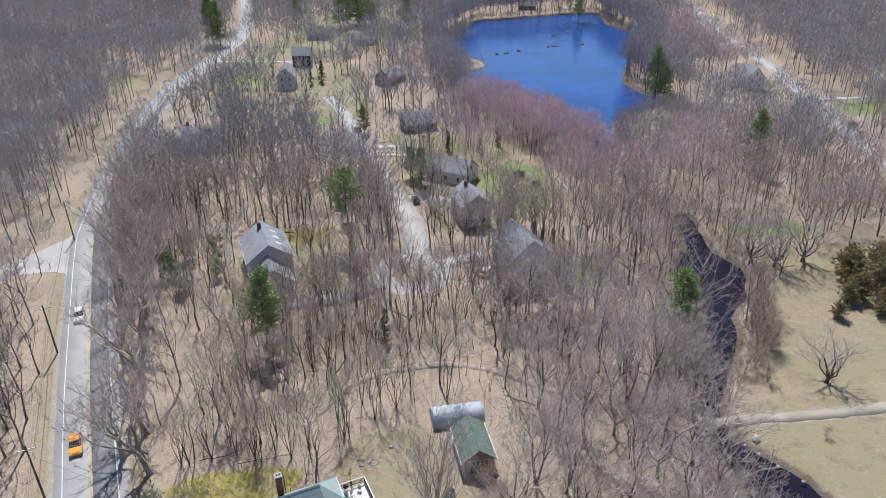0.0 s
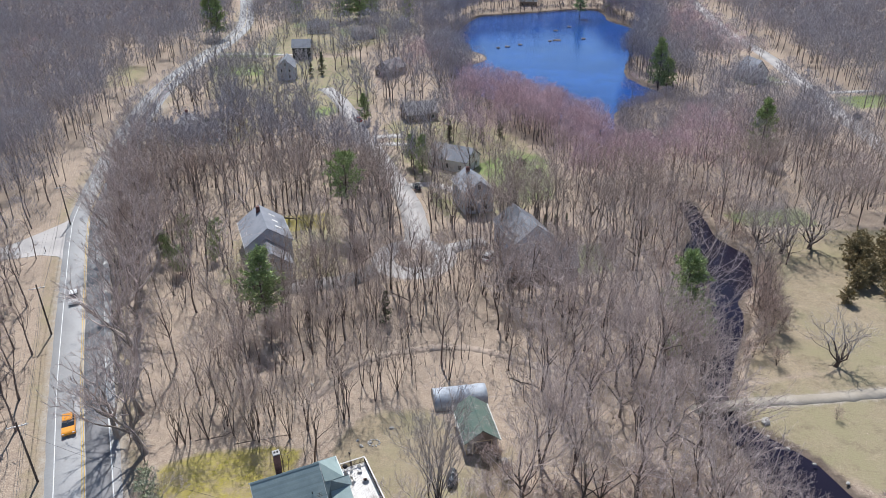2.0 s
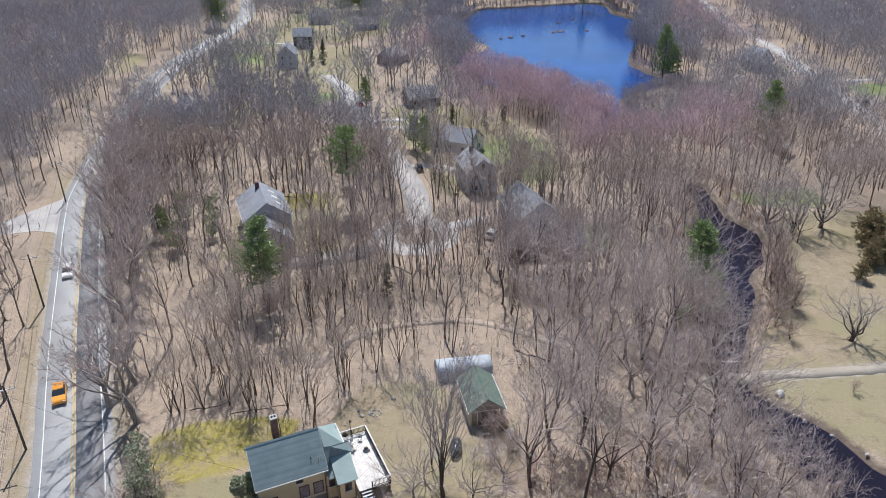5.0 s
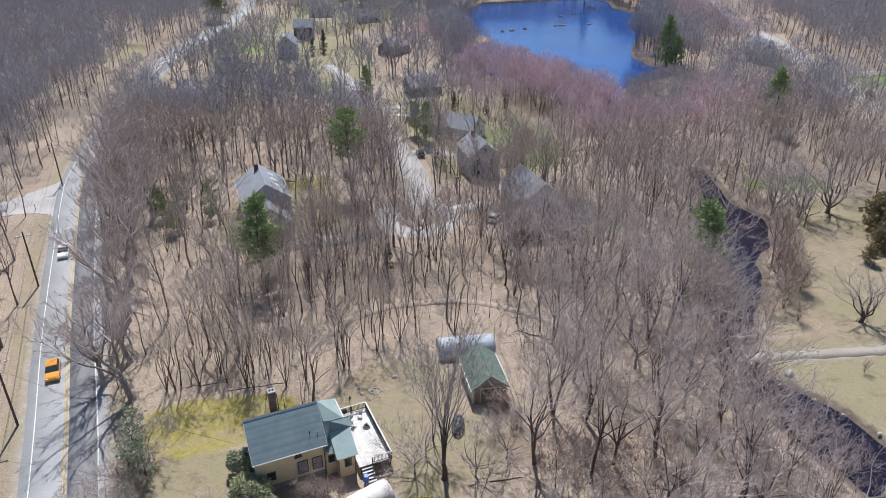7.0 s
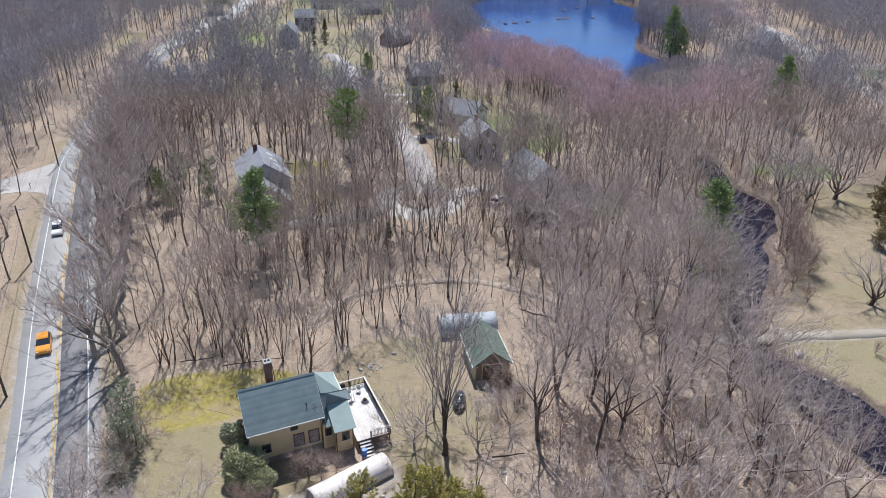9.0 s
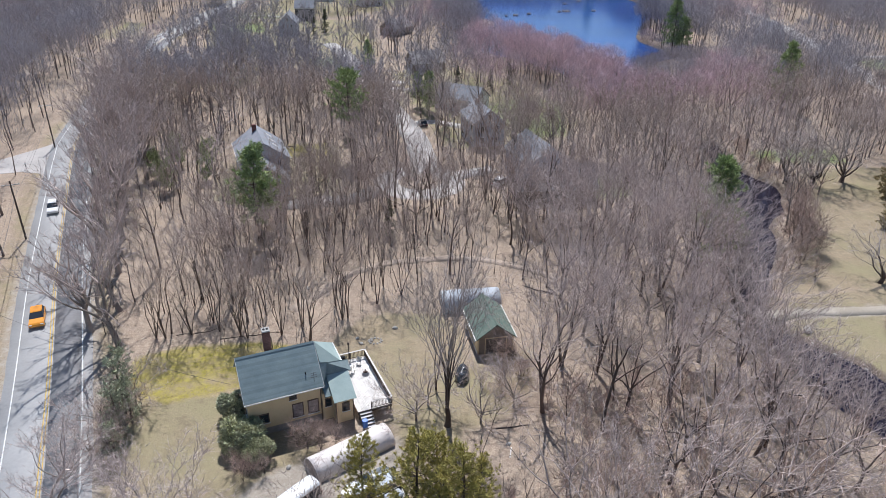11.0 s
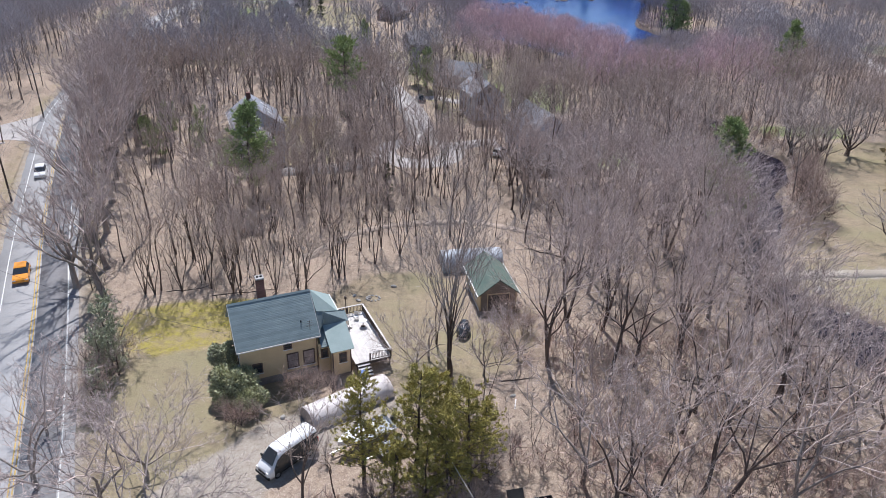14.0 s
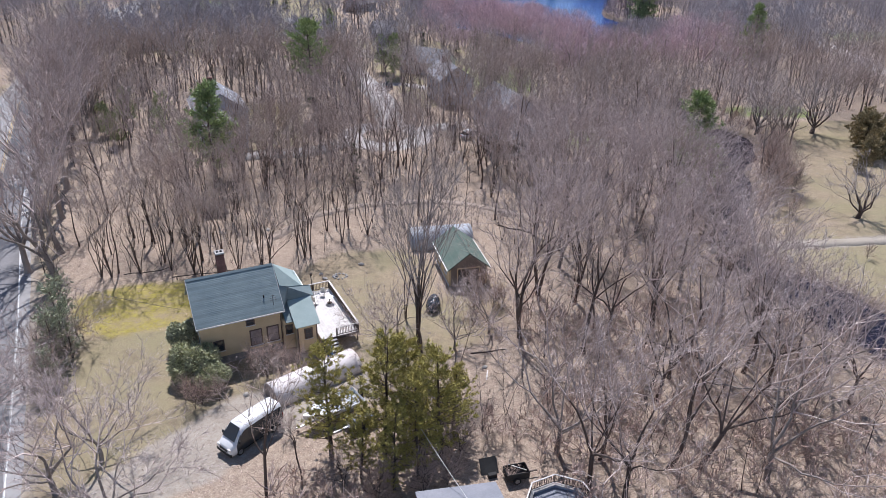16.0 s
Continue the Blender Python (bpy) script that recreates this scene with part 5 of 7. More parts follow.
def courses(h, name, u0, u1, v0, z0, v1, z1, mat, exposure=0.24, thick=0.10):
    """A roof slope from its eave (v0, z0) to its ridge (v1, z1): a deck with overlapping shingle courses on it."""
    roof = part(name, slab([(u0, v0, z0), (u1, v0, z0), (u1, v1, z1), (u0, v1, z1)], thick), mat, h)
    ln = math.hypot(v1 - v0, z1 - z0)
    n = max(2, round(ln / exposure))
    dv, dz = (v1 - v0) / ln, (z1 - z0) / ln
    nv, nz = -dz * (1 if dv > 0 else -1), abs(dv)
    for i in range(n):
        a, b = ln * i / n, min(ln * (i + 1.12) / n, ln)
        jog = 0.006 * math.sin(i * 7.1)
        c = [(u0 + jog, v0 + dv * a + nv * 0.026, z0 + dz * a + nz * 0.026), (u1 + jog, v0 + dv * a + nv * 0.026, z0 + dz * a + nz * 0.026), (u1 + jog, v0 + dv * b + nv * 0.012, z0 + dz * b + nz * 0.012), (u0 + jog, v0 + dv * b + nv * 0.012, z0 + dz * b + nz * 0.012)]
        part("shingle_course", slab(c, 0.03), mat, roof)
    return roof


def tan_house():
    """The near house. x runs along its ridge, y towards its back; the origin is below the ridge's end."""
    h = thing("house", pose(-15.82, 61.59, 0, 0, 0, 23.85), "tan two-storey house with green shingle roofs and brick chimney", "house")
    vr, vf, vb, ul = -0.3, -3.45, 2.85, -7.48
    part("foundation", boxed(ul + 0.05, vf + 0.04, -0.3, -0.05, vb - 0.04, 0.85), SKIRT, h)
    part("wall", boxed(ul, vf, 0.85, 0, vf + 0.2, 4.75), WALL_TAN, h)
    part("wall", boxed(ul, vb - 0.2, 0.85, 0, vb, 4.75), WALL_TAN, h)
    for x in (ul, -0.2):
        part("gable_wall", prism([(vf + 0.203, 0.85), (vb - 0.203, 0.85), (vb - 0.203, 4.8), (vr, 7.62), (vf + 0.203, 4.8)], x, x + 0.2), WALL_TAN, h)
    # lap boards on the front
    for i in range(19):
        part("siding_board", boxed(ul + 0.01, vf - 0.014, 0.90 + i * 0.2, -0.01, vf - 0.003, 1.097 + i * 0.2), WALL_TAN, h)
    courses(h, "roof", ul - 0.3, 0.25, vf - 0.35, 4.58, vr, 7.85, ROOF_GREEN, 0.16)
    courses(h, "roof", ul - 0.3, 0.25, vb + 0.35, 4.58, vr, 7.85, ROOF_GREEN, 0.8)
    part("ridge_cap", prism([(vr - 0.16, 7.78), (vr, 7.95), (vr + 0.16, 7.78)], ul - 0.3, 0.25), ROOF_GREEN, h)
    for x in (ul - 0.34, 0.25):
        part("rake_board", prism([(vf - 0.38, 4.41), (vr, 7.71), (vr, 7.91), (vf - 0.38, 4.60)], x, x + 0.04), TRIM, h, "white rake board")
    part("gutter", boxed(ul - 0.3, vf - 0.45, 4.43, 0.25, vf - 0.36, 4.55), TRIM, h)
    window(h, -5.98, 2.1, 0.75, 0.95, vf - 0.02)
    window(h, -2.55, 2.15, 0.95, 1.5, vf - 0.02, pane=PANE_REFLECT)
    window(h, -0.95, 2.15, 0.95, 1.5, vf - 0.02, pane=PANE_REFLECT)
    window(h, -2.95, 3.95, 0.6, 0.55, vf - 0.02)
    for v in (-2.0, 1.2):
        window(h, v, 2.3, 0.8, 1.2, ul, -1, TRIM, "x")
    window(h, vr, 5.4, 0.7, 0.9, ul, -1, TRIM, "x")
    # brick chimney on the back slope, its courses laid one by one
    ch = part("chimney", boxed(-4.48, 2.0, 0.0, -3.78, 2.7, 8.72), BRICK, h, "dark red brick chimney")
    for i in range(13):
        z = 6.1 + i * 0.2
        part("brick_course", boxed(-4.51, 1.97, z, -3.75, 2.73, z + 0.165), BRICK, ch)
    part("chimney_cap", boxed(-4.56, 1.92, 8.72, -3.70, 2.78, 8.86, 0.02), CONCRETE, ch, "pale chimney cap")
    for x in (-4.3, -3.96):
        part("flue", cyl(0.12, 0.12, 8.86, 8.96, 10, pose(x, 2.35, 0)), RUBBER, ch)
    part("vent_pipe", cyl(0.06, 0.06, 5.1, 5.95, 8, pose(-1.3, -2.6, 0)), RUBBER, h)
    ant = part("antenna", cyl(0.025, 0.02, 4.6, 6.2, 6, pose(-0.6, -3.3, 0)), WIRE, h, "thin roof antenna")
    for i, z in enumerate((5.6, 5.85, 6.1)):
        part("antenna_rod", boxed(-0.95 + 0.06 * i, -3.32, z, -0.25 - 0.06 * i, -3.28, z + 0.025), WIRE, ant)
    # rear wing with its ridge across; its slope's sunlight is put into a paler colour
    part("wing_wall", boxed(-0.8, -0.7, 0, 2.65, 2.7, 4.9), WALL_TAN, h)
    top, far, near, low, fold = (0.3, vr, 7.86), (2.98, 2.95, 4.95), (2.98, -0.92, 4.95), (0.4, -2.0, 6.30), (1.15, -1.72, 5.90)
    part("wing_roof", slab([top, fold, near, far], 0.08), ROOF_PALE_LIT, h, "green roof slope with sunlight put into its paler colour")
    part("wing_roof", slab([top, low, fold], 0.08), ROOF_PALE_LIT, h)
    part("wing_roof", slab([top, far, (0.2, 2.95, 4.95)], 0.08), ROOF_GREEN, h)
    part("wing_gutter", boxed(2.99, -0.92, 4.80, 3.08, 2.95, 4.94), TRIM, h, "white gutter")
    # side entry with two low roofs
    part("entry_wall", boxed(0.02, -3.55, 0, 2.95, -0.9, 3.35), WALL_TAN, h)
    part("porch_wall", boxed(1.12, -4.62, 0, 3.05, -3.56, 2.98), WALL_TAN, h)
    courses(h, "entry_roof", 0.26, 3.12, -3.95, 3.2, -0.9, 5.06, ROOF_GREEN)
    part("valley_roof", slab([(0.27, -3.3, 4.42), (0.95, -2.1, 4.60), (1.15, -1.7, 5.87), (0.4, -1.98, 6.27)], 0.06), ROOF_GREEN, h, "green roof rising to the pale slope")
    part("valley_roof", slab([(0.95, -2.1, 4.60), (3.62, -2.1, 4.50), (3.62, -0.84, 5.05), (1.15, -1.7, 5.87)], 0.06), ROOF_GREEN, h, "green roof rising to the pale slope")
    part("porch_roof", slab([(0.92, -5.0, 3.02), (3.3, -5.0, 3.02), (3.3, -2.1, 4.52), (0.92, -2.1, 4.52)], 0.09), ROOF_PALE_LIT, h, "smooth pale green porch roof")
    part("roof_vent", prism([(-1.75, 4.4), (-1.35, 4.4), (-1.55, 4.95)], 1.0, 1.4), RUBBER, h, "small dark roof vent")
    window(h, 0.62, 2.2, 0.5, 0.8, -3.56)
    window(h, 2.2, 1.95, 0.6, 0.9, -4.63)
    for x in (1.16, 3.0):
        part("corner_board", boxed(x - 0.06, -4.67, 0, x + 0.06, -4.622, 2.98), TRIM_DARK, h)
    part("downpipe", cyl(0.045, 0.045, 0.2, 4.4, 8, pose(-0.1, vf - 0.08, 0)), TRIM_DARK, h)
    part("door", boxed(2.952, -3.0, 1.1, 3.0, -2.1, 3.1), TRIM, h, "white side door to the deck")


def deck():
    """Raised deck beside the house, in the house's own directions."""
    d = thing("deck", pose(-15.82, 61.59, 0, 0, 0, 23.85), "bleached wooden deck with a dark railing", "deck")
    u0, u1, v0, v1, z = 3.33, 7.1, -5.08, 4.25, 1.13
    n = 24
    for i in range(n):
        a = u0 + (u1 - u0) * i / n
        part("deck_board", boxed(a + 0.006, v0, z - 0.04, a + (u1 - u0) / n - 0.006, v1, z + 0.003 * math.sin(i * 5)), DECKWOOD, d)
    part("rim_joist", boxed(u0, v0 - 0.05, z - 0.3, u1, v0 - 0.004, z - 0.02), RAILWOOD, d)
    part("rim_joist", boxed(u1 + 0.004, v0, z - 0.3, u1 + 0.05, v1, z - 0.02), RAILWOOD, d)
    for x in (u0 + 0.2, u1 - 0.1):
        for y in np.linspace(v0 + 0.1, v1 - 0.1, 4):
            part("support_post", boxed(x - 0.06, y - 0.06, -0.3, x + 0.06, y + 0.06, z - 0.045), RAILWOOD, d)
    sides = [((4.85, v0), (u1, v0)), ((u1, v0), (u1, v1)), ((u1, v1), (3.5, v1))]
    for (ax, ay), (bx, by) in sides:
        ln = math.hypot(bx - ax, by - ay)
        m = pose(ax, ay, 0, 0, 0, math.degrees(math.atan2(by - ay, bx - ax)))
        def rail(name, x0, y0, z0, x1, y1, z1, mat, label=""):
            bm = boxed(x0, y0, z0, x1, y1, z1)
            bmesh.ops.transform(bm, matrix=m, verts=bm.verts)
            return part(name, bm, mat, d, label)
        rail("top_rail", 0, -0.09, z + 0.92, ln, 0.09, z + 0.97, DECKWOOD, "bleached flat top rail")
        rail("bottom_rail", 0, -0.03, z + 0.12, ln, 0.03, z + 0.18, RAILWOOD)
        k = max(1, round(ln / 1.6))
        for i in range(k + 1):
            rail("rail_post", ln * i / k - 0.05, -0.05, z, ln * i / k + 0.05, 0.05, z + 0.92, RAILWOOD)
        k = round(ln / 0.16)
        for i in range(k):
            rail("baluster", ln * (i + 0.5) / k - 0.02, -0.02, z + 0.18, ln * (i + 0.5) / k + 0.02, 0.02, z + 0.92, RAILWOOD)
    for i in range(5):
        part("stair_tread", boxed(3.5, v0 - 0.32 * (i + 1), z - 0.2 * (i + 1) - 0.04, 4.8, v0 - 0.32 * i - 0.02, z - 0.2 * (i + 1)), DECKWOOD, d)
        part("stair_riser", boxed(3.53, v0 - 0.32 * i - 0.03, z - 0.2 * (i + 1), 4.77, v0 - 0.32 * i - 0.006, z - 0.2 * i - 0.045), RAILWOOD, d)
    W = pose(-15.82, 61.59, 0, 0, 0, 23.85)
    t = thing("patio_table", W @ pose(6.2, 1.3, z), "small round white patio table on the deck", "table")
    part("tabletop", cyl(0.45, 0.45, 0.68, 0.72, 16), TRIM, t)
    part("pedestal", cyl(0.05, 0.05, 0.03, 0.68, 8), TRIM_DARK, t)
    part("base", cyl(0.28, 0.2, 0.0, 0.04, 12), TRIM_DARK, t)
    for x, y, a in ((4.9, 2.6, 20), (5.9, 2.9, -30), (4.75, 1.7, 120)):
        c = thing("patio_chair", W @ pose(x, y, z, 0, 0, a), "pale slatted patio chair on the deck", "chair", "chairs on the deck")
        part("seat", boxed(-0.24, -0.24, 0.40, 0.24, 0.24, 0.44, 0.01), TRIM, c)
        part("backrest", boxed(-0.24, 0.22, 0.44, 0.24, 0.26, 0.92, 0.01), TRIM, c)
        for sx in (-0.21, 0.21):
            for sy in (-0.21, 0.21):
                part("leg", boxed(sx - 0.02, sy - 0.02, 0, sx + 0.02, sy + 0.02, 0.40), TRIM, c)
    g = thing("barbecue", W @ pose(4.3, 3.7, z), "black kettle barbecue in the deck corner", "barbecue")
    bm = bmesh.new()
    bmesh.ops.create_uvsphere(bm, u_segments=14, v_segments=8, radius=0.34, matrix=pose(0, 0, 0.85) @ Matrix.Diagonal((1, 1, 0.8, 1)))
    part("kettle", bm, RUBBER, g, smooth=True)
    for a in range(3):
        part("leg", cyl(0.02, 0.02, 0, 0.75, 6, pose(0.22 * math.cos(a * 2.1), 0.22 * math.sin(a * 2.1), 0)), STEEL, g)
    part("lid_handle", boxed(-0.08, -0.02, 1.12, 0.08, 0.02, 1.17), RAILWOOD, g)
    p = thing("deck_lamp_post", W @ pose(5.2, v1 + 0.15, 0), "dark lamp post at the deck corner", "lamp")
    part("pole", cyl(0.05, 0.04, 0, 3.1, 8), RAILWOOD, p)
    part("lantern", boxed(-0.11, -0.11, 3.1, 0.11, 0.11, 3.4, 0.02), RAILWOOD, p)
    b = thing("rubbish_bin", pose(-9.9, 57.3, 0, 0, 0, 28), "blue plastic bin beside the porch", "bin")
    part("tub", cyl(0.26, 0.31, 0, 0.85, 12), BLUE, b)
    part("lid", cyl(0.34, 0.30, 0.85, 0.93, 12), BLUE, b)


def arch(name, m, length, half, rise, mat, label, category, ends=True, ribs=5, end_mat=None):
    """A tunnel-shaped shelter; x runs along it."""
    h = thing(name, m, label, category)
    k = 13
    th = np.linspace(0, math.pi, k)
    prof = [(half * math.cos(a) * (1.0 if math.sin(a) > 0.3 else 1.0), rise * math.sin(a) ** 0.8 if math.sin(a) > 1e-6 else 0.0) for a in th]
    nx = 15
    v, f = [], []
    for i in range(nx):
        x = -length / 2 + length * i / (nx - 1)
        sag = 0.985 if i % 3 else 1.0
        for y, z in prof:
            v.append((x, y * sag, z * sag))
    for i in range(nx - 1):
        for j in range(k - 1):
            a = i * k + j
            f.append((a, a + 1, a + k + 1, a + k))
    c = link_mesh("cover", v, f, mat, h, smooth=True)
    mod = c.modifiers.new("thickness", "SOLIDIFY")
    mod.thickness = 0.03
    for i in range(ribs):
        x = -length / 2 + 0.05 + (length - 0.1) * i / (ribs - 1)
        w = Wood()
        w.tube([(x, y * 0.96, z * 0.96) for y, z in prof], [0.03] * k, 5)
        vv, ff = w.done()
        link_arrays("rib", vv, ff, STEEL, None, h)
    if ends:
        for x in (-length / 2 + 0.06, length / 2 - 0.06):
            part("end_panel", prism([(y * 0.955, z * 0.955) for y, z in prof], x - 0.015, x + 0.015), end_mat or mat, h)
    return h


def shed():
    s = thing("shed", pose(3.9, 74.4, 0, 0, 0, 101), "garage shed with a mossy green roof and tan walls", "shed")
    l, d, e, r = 3.5, 2.15, 2.4, 4.15
    for y in (-1, 1):
        part("wall", boxed(-l, y * d - 0.09, -0.2, l, y * d + 0.09, e), WALL_TAN, s)
    for x in (-1, 1):
        part("gable_wall", prism([(-d + 0.093, -0.2), (d - 0.093, -0.2), (d - 0.093, e), (0, r - 0.15), (-d + 0.093, e)], x * l - 0.08, x * l + 0.08), WALL_BROWN, s, "dark brown gable wall")
    courses(s, "roof", -l - 0.3, l + 0.3, -d - 0.35, e - 0.2, 0, r, ROOF_SHED)
    courses(s, "roof", -l - 0.3, l + 0.3, d + 0.35, e - 0.2, 0, r, ROOF_SHED)
    part("ridge_cap", prism([(-0.14, r - 0.05), (0, r + 0.08), (0.14, r - 0.05)], -l - 0.3, l + 0.3), ROOF_SHED, s)
    for y in (-1, 1):
        part("gutter", boxed(-l - 0.3, y * (d + 0.42) - 0.05, e - 0.32, l + 0.3, y * (d + 0.42) + 0.05, e - 0.2), TRIM, s, "white gutter")
    part("door", boxed(-l - 0.12, -1.25, 0, -l - 0.085, 1.25, 2.15), RAILWOOD, s, "dark brown garage door")
    part("door_frame", boxed(-l - 0.14, -1.37, 0, -l - 0.085, -1.255, 2.15), WALL_TAN, s)
    part("door_frame", boxed(-l - 0.14, 1.255, 0, -l - 0.085, 1.37, 2.15), WALL_TAN, s)
    part("lintel", boxed(-l - 0.14, -1.37, 2.155, -l - 0.085, 1.37, 2.28), WALL_TAN, s)
    part("sill_board", boxed(-l, d + 0.092, 0.0, l, d + 0.14, 0.16), TRIM, s, "white board along the foot of the wall")
    window(s, 1.2, 1.5, 0.8, 0.8, d + 0.09, 1, TRIM)
    window(s, -1.8, 1.5, 0.8, 0.8, d + 0.09, 1, TRIM)


tan_house()
deck()
arch("fabric_shelter", pose(-10.9, 53.2, 0, 0, 0, 37), 8.6, 1.5, 1.6, FABRIC, "long pale arched fabric garage tunnel with dull ends", "shelter", end_mat=FABRIC_END)
arch("tarpaulin_shelter", pose(1.8, 82.0, 0, 0, 0, 9), 8.0, 2.0, 2.3, FABRIC_GREY, "grey arched tarpaulin shelter behind the shed", "shelter")
shed()


# ---- vehicles ----
def wheel(parent, x, y, r, w=0.2):
    t = part("tyre", cyl(r, r, -w / 2, w / 2, 18, pose(x, y, r, 90)), RUBBER, parent)
    part("rim", cyl(r * 0.6, r * 0.6, -w / 2 - 0.012, w / 2 + 0.012, 12, pose(x, y, r, 90)), STEEL, t)


def taper(points, half, top_half, ztop, zbase):
    """A body drawn out across y from a side outline, narrowing from zbase up to ztop."""
    bm = prism(points, -1, 1, "y")
    for v in bm.verts:
        k = min(max((v.co.z - zbase) / (ztop - zbase), 0), 1)
        v.co.y *= half + (top_half - half) * k
    bmesh.ops.bevel(bm, geom=list(bm.edges), offset=0.05, segments=2, affect="EDGES", clamp_overlap=True)
    return bm


def car(name, m, l, w, h, paint, label, rear=0.9):
    c = thing(name, m, label, "car")
    a = l / 2
    part("body", taper([(-a, 0.28), (-a + 0.05, 0.75), (-a + 0.25, 0.88), (a - 1.25, 0.92), (a - 0.25, 0.78), (a, 0.6), (a, 0.28)], w / 2, w / 2 - 0.08, 0.95, 0.5), paint, c, smooth=False)
    part("window_band", taper([(-a + 0.35, 0.86), (-a + 0.35 + 0.3 * rear, h - 0.1), (a - 2.05, h - 0.1), (a - 1.15, 0.88)], w / 2 - 0.05, w / 2 - 0.28, h, 0.9), GLASS, c)
    part("roof_panel", taper([(-a + 0.62, h - 0.13), (-a + 0.72, h - 0.01), (a - 2.2, h - 0.01), (a - 2.0, h - 0.13)], w / 2 - 0.2, w / 2 - 0.26, h, h - 0.13), paint, c)
    for x in (-a + 0.8, a - 0.85):
        for y in (-w / 2 + 0.1, w / 2 - 0.1):
            wheel(c, x, y, 0.32)
    for y in (-w / 2 + 0.25, w / 2 - 0.25):
        part("headlight", boxed(a - 0.06, y - 0.16, 0.58, a + 0.012, y + 0.16, 0.70), TRIM, c)
        part("tail_light", boxed(-a - 0.012, y - 0.13, 0.62, -a + 0.05, y + 0.13, 0.78), CAR_RED, c)
    return c


def van():
    c = thing("van", pose(-15.1, 45.9, 0, 0, 0, 230) @ Matrix.Diagonal((0.93, 0.93, 0.93, 1)), "white-roofed van with dark sides on the drive", "van")
    a, w = 2.85, 1.0
    # lofted shell: roof height and width of each cross-section from tail to nose
    bm = bmesh.new()
    rings = []
    for x, top, half in ((-a, 2.30, 0.90), (-a + 0.06, 2.42, 0.96), (-a + 0.35, 2.50, w), (-0.6, 2.54, w), (a - 1.75, 2.50, w), (a - 1.45, 2.40, w), (a - 1.05, 2.02, w), (a - 0.62, 1.48, w), (a - 0.42, 1.30, 0.99), (a - 0.12, 1.12, 0.93), (a - 0.02, 0.95, 0.86), (a + 0.02, 0.70, 0.82)):
        r = min(0.28, (top - 0.36) * 0.35)
        ins = 0.10 * (top - 1.2) / 1.3 if top > 1.2 else 0.0
        side = [(half * 0.97, 0.34), (half, 0.55), (half, min(1.2, top - r - 0.02)), (half - ins, top - r), (half - ins - 0.13 * r / 0.28, top - 0.3 * r), (half - ins - r, top), (0.0, top + 0.03)]
        rings.append([bm.verts.new((x, -y, z)) for y, z in side] + [bm.verts.new((x, y, z)) for y, z in side[-2::-1]])
    for p, q in zip(rings, rings[1:]):
        for k in range(len(p) - 1):
            bm.faces.new((p[k], p[k + 1], q[k + 1], q[k]))
        bm.faces.new((p[-1], p[0], q[0], q[-1]))
    bm.faces.new(rings[0]), bm.faces.new(rings[-1])
    bmesh.ops.recalc_face_normals(bm, faces=bm.faces)
    for face in bm.faces:
        face.smooth = len(face.verts) == 4
    # white roof and nose over dark sides
    shell = bm.copy()
    pale = lambda f: f.normal.z > 0.45 or f.calc_center_median().x > a - 0.7
    bmesh.ops.delete(shell, geom=[f for f in shell.faces if not pale(f)], context="FACES")
    bmesh.ops.delete(bm, geom=[f for f in bm.faces if pale(f)], context="FACES")
    part("body", bm, CAR_DARK, c, "dark van sides")
    part("roof_shell", shell, CAR_WHITE, c, "white roof and nose")
    part("windscreen", slab([(a - 1.38, -0.62, 2.45), (a - 1.38, 0.62, 2.45), (a - 0.56, 0.78, 1.53), (a - 0.56, -0.78, 1.53)], 0.04), GLASS, c)
    for s in (-1, 1):
        part("side_window", slab([(a - 1.7, s * (w - 0.085), 1.95), (a - 1.15, s * (w - 0.085), 1.95), (a - 0.75, s * (w - 0.01), 1.4), (a - 1.7, s * (w - 0.01), 1.4)], 0.03), GLASS, c)
        part("mirror", boxed(a - 0.95, s * (w + 0.03), 1.35, a - 0.82, s * (w + 0.22), 1.65, 0.02), RUBBER, c)
        part("headlight", boxed(a - 0.1, s * 0.7 - 0.16, 0.85, a + 0.015, s * 0.7 + 0.16, 1.05), TRIM, c)
        part("tail_light", boxed(-a - 0.015, s * 0.9 - 0.06, 1.0, -a + 0.03, s * 0.9 + 0.06, 1.5), CAR_RED, c)
        for x0, x1 in ((-a + 0.35, -a + 1.45), (-a + 1.55, -a + 2.65), (-a + 2.75, -a + 3.75)):
            part("rear_side_window", slab([(x0, s * (w - 0.075), 2.0), (x1, s * (w - 0.075), 2.0), (x1, s * (w + 0.004), 1.3), (x0, s * (w + 0.004), 1.3)], 0.03), GLASS, c)
    part("bumper", boxed(a - 0.12, -w + 0.05, 0.32, a + 0.06, w - 0.05, 0.6, 0.03), RUBBER, c)
    part("grille", boxed(a - 0.03, -0.5, 0.68, a + 0.03, 0.5, 0.92), RUBBER, c)
    for x in (-a + 1.05, a - 0.95):
        for y in (-w + 0.12, w - 0.12):
            wheel(c, x, y, 0.36, 0.24)


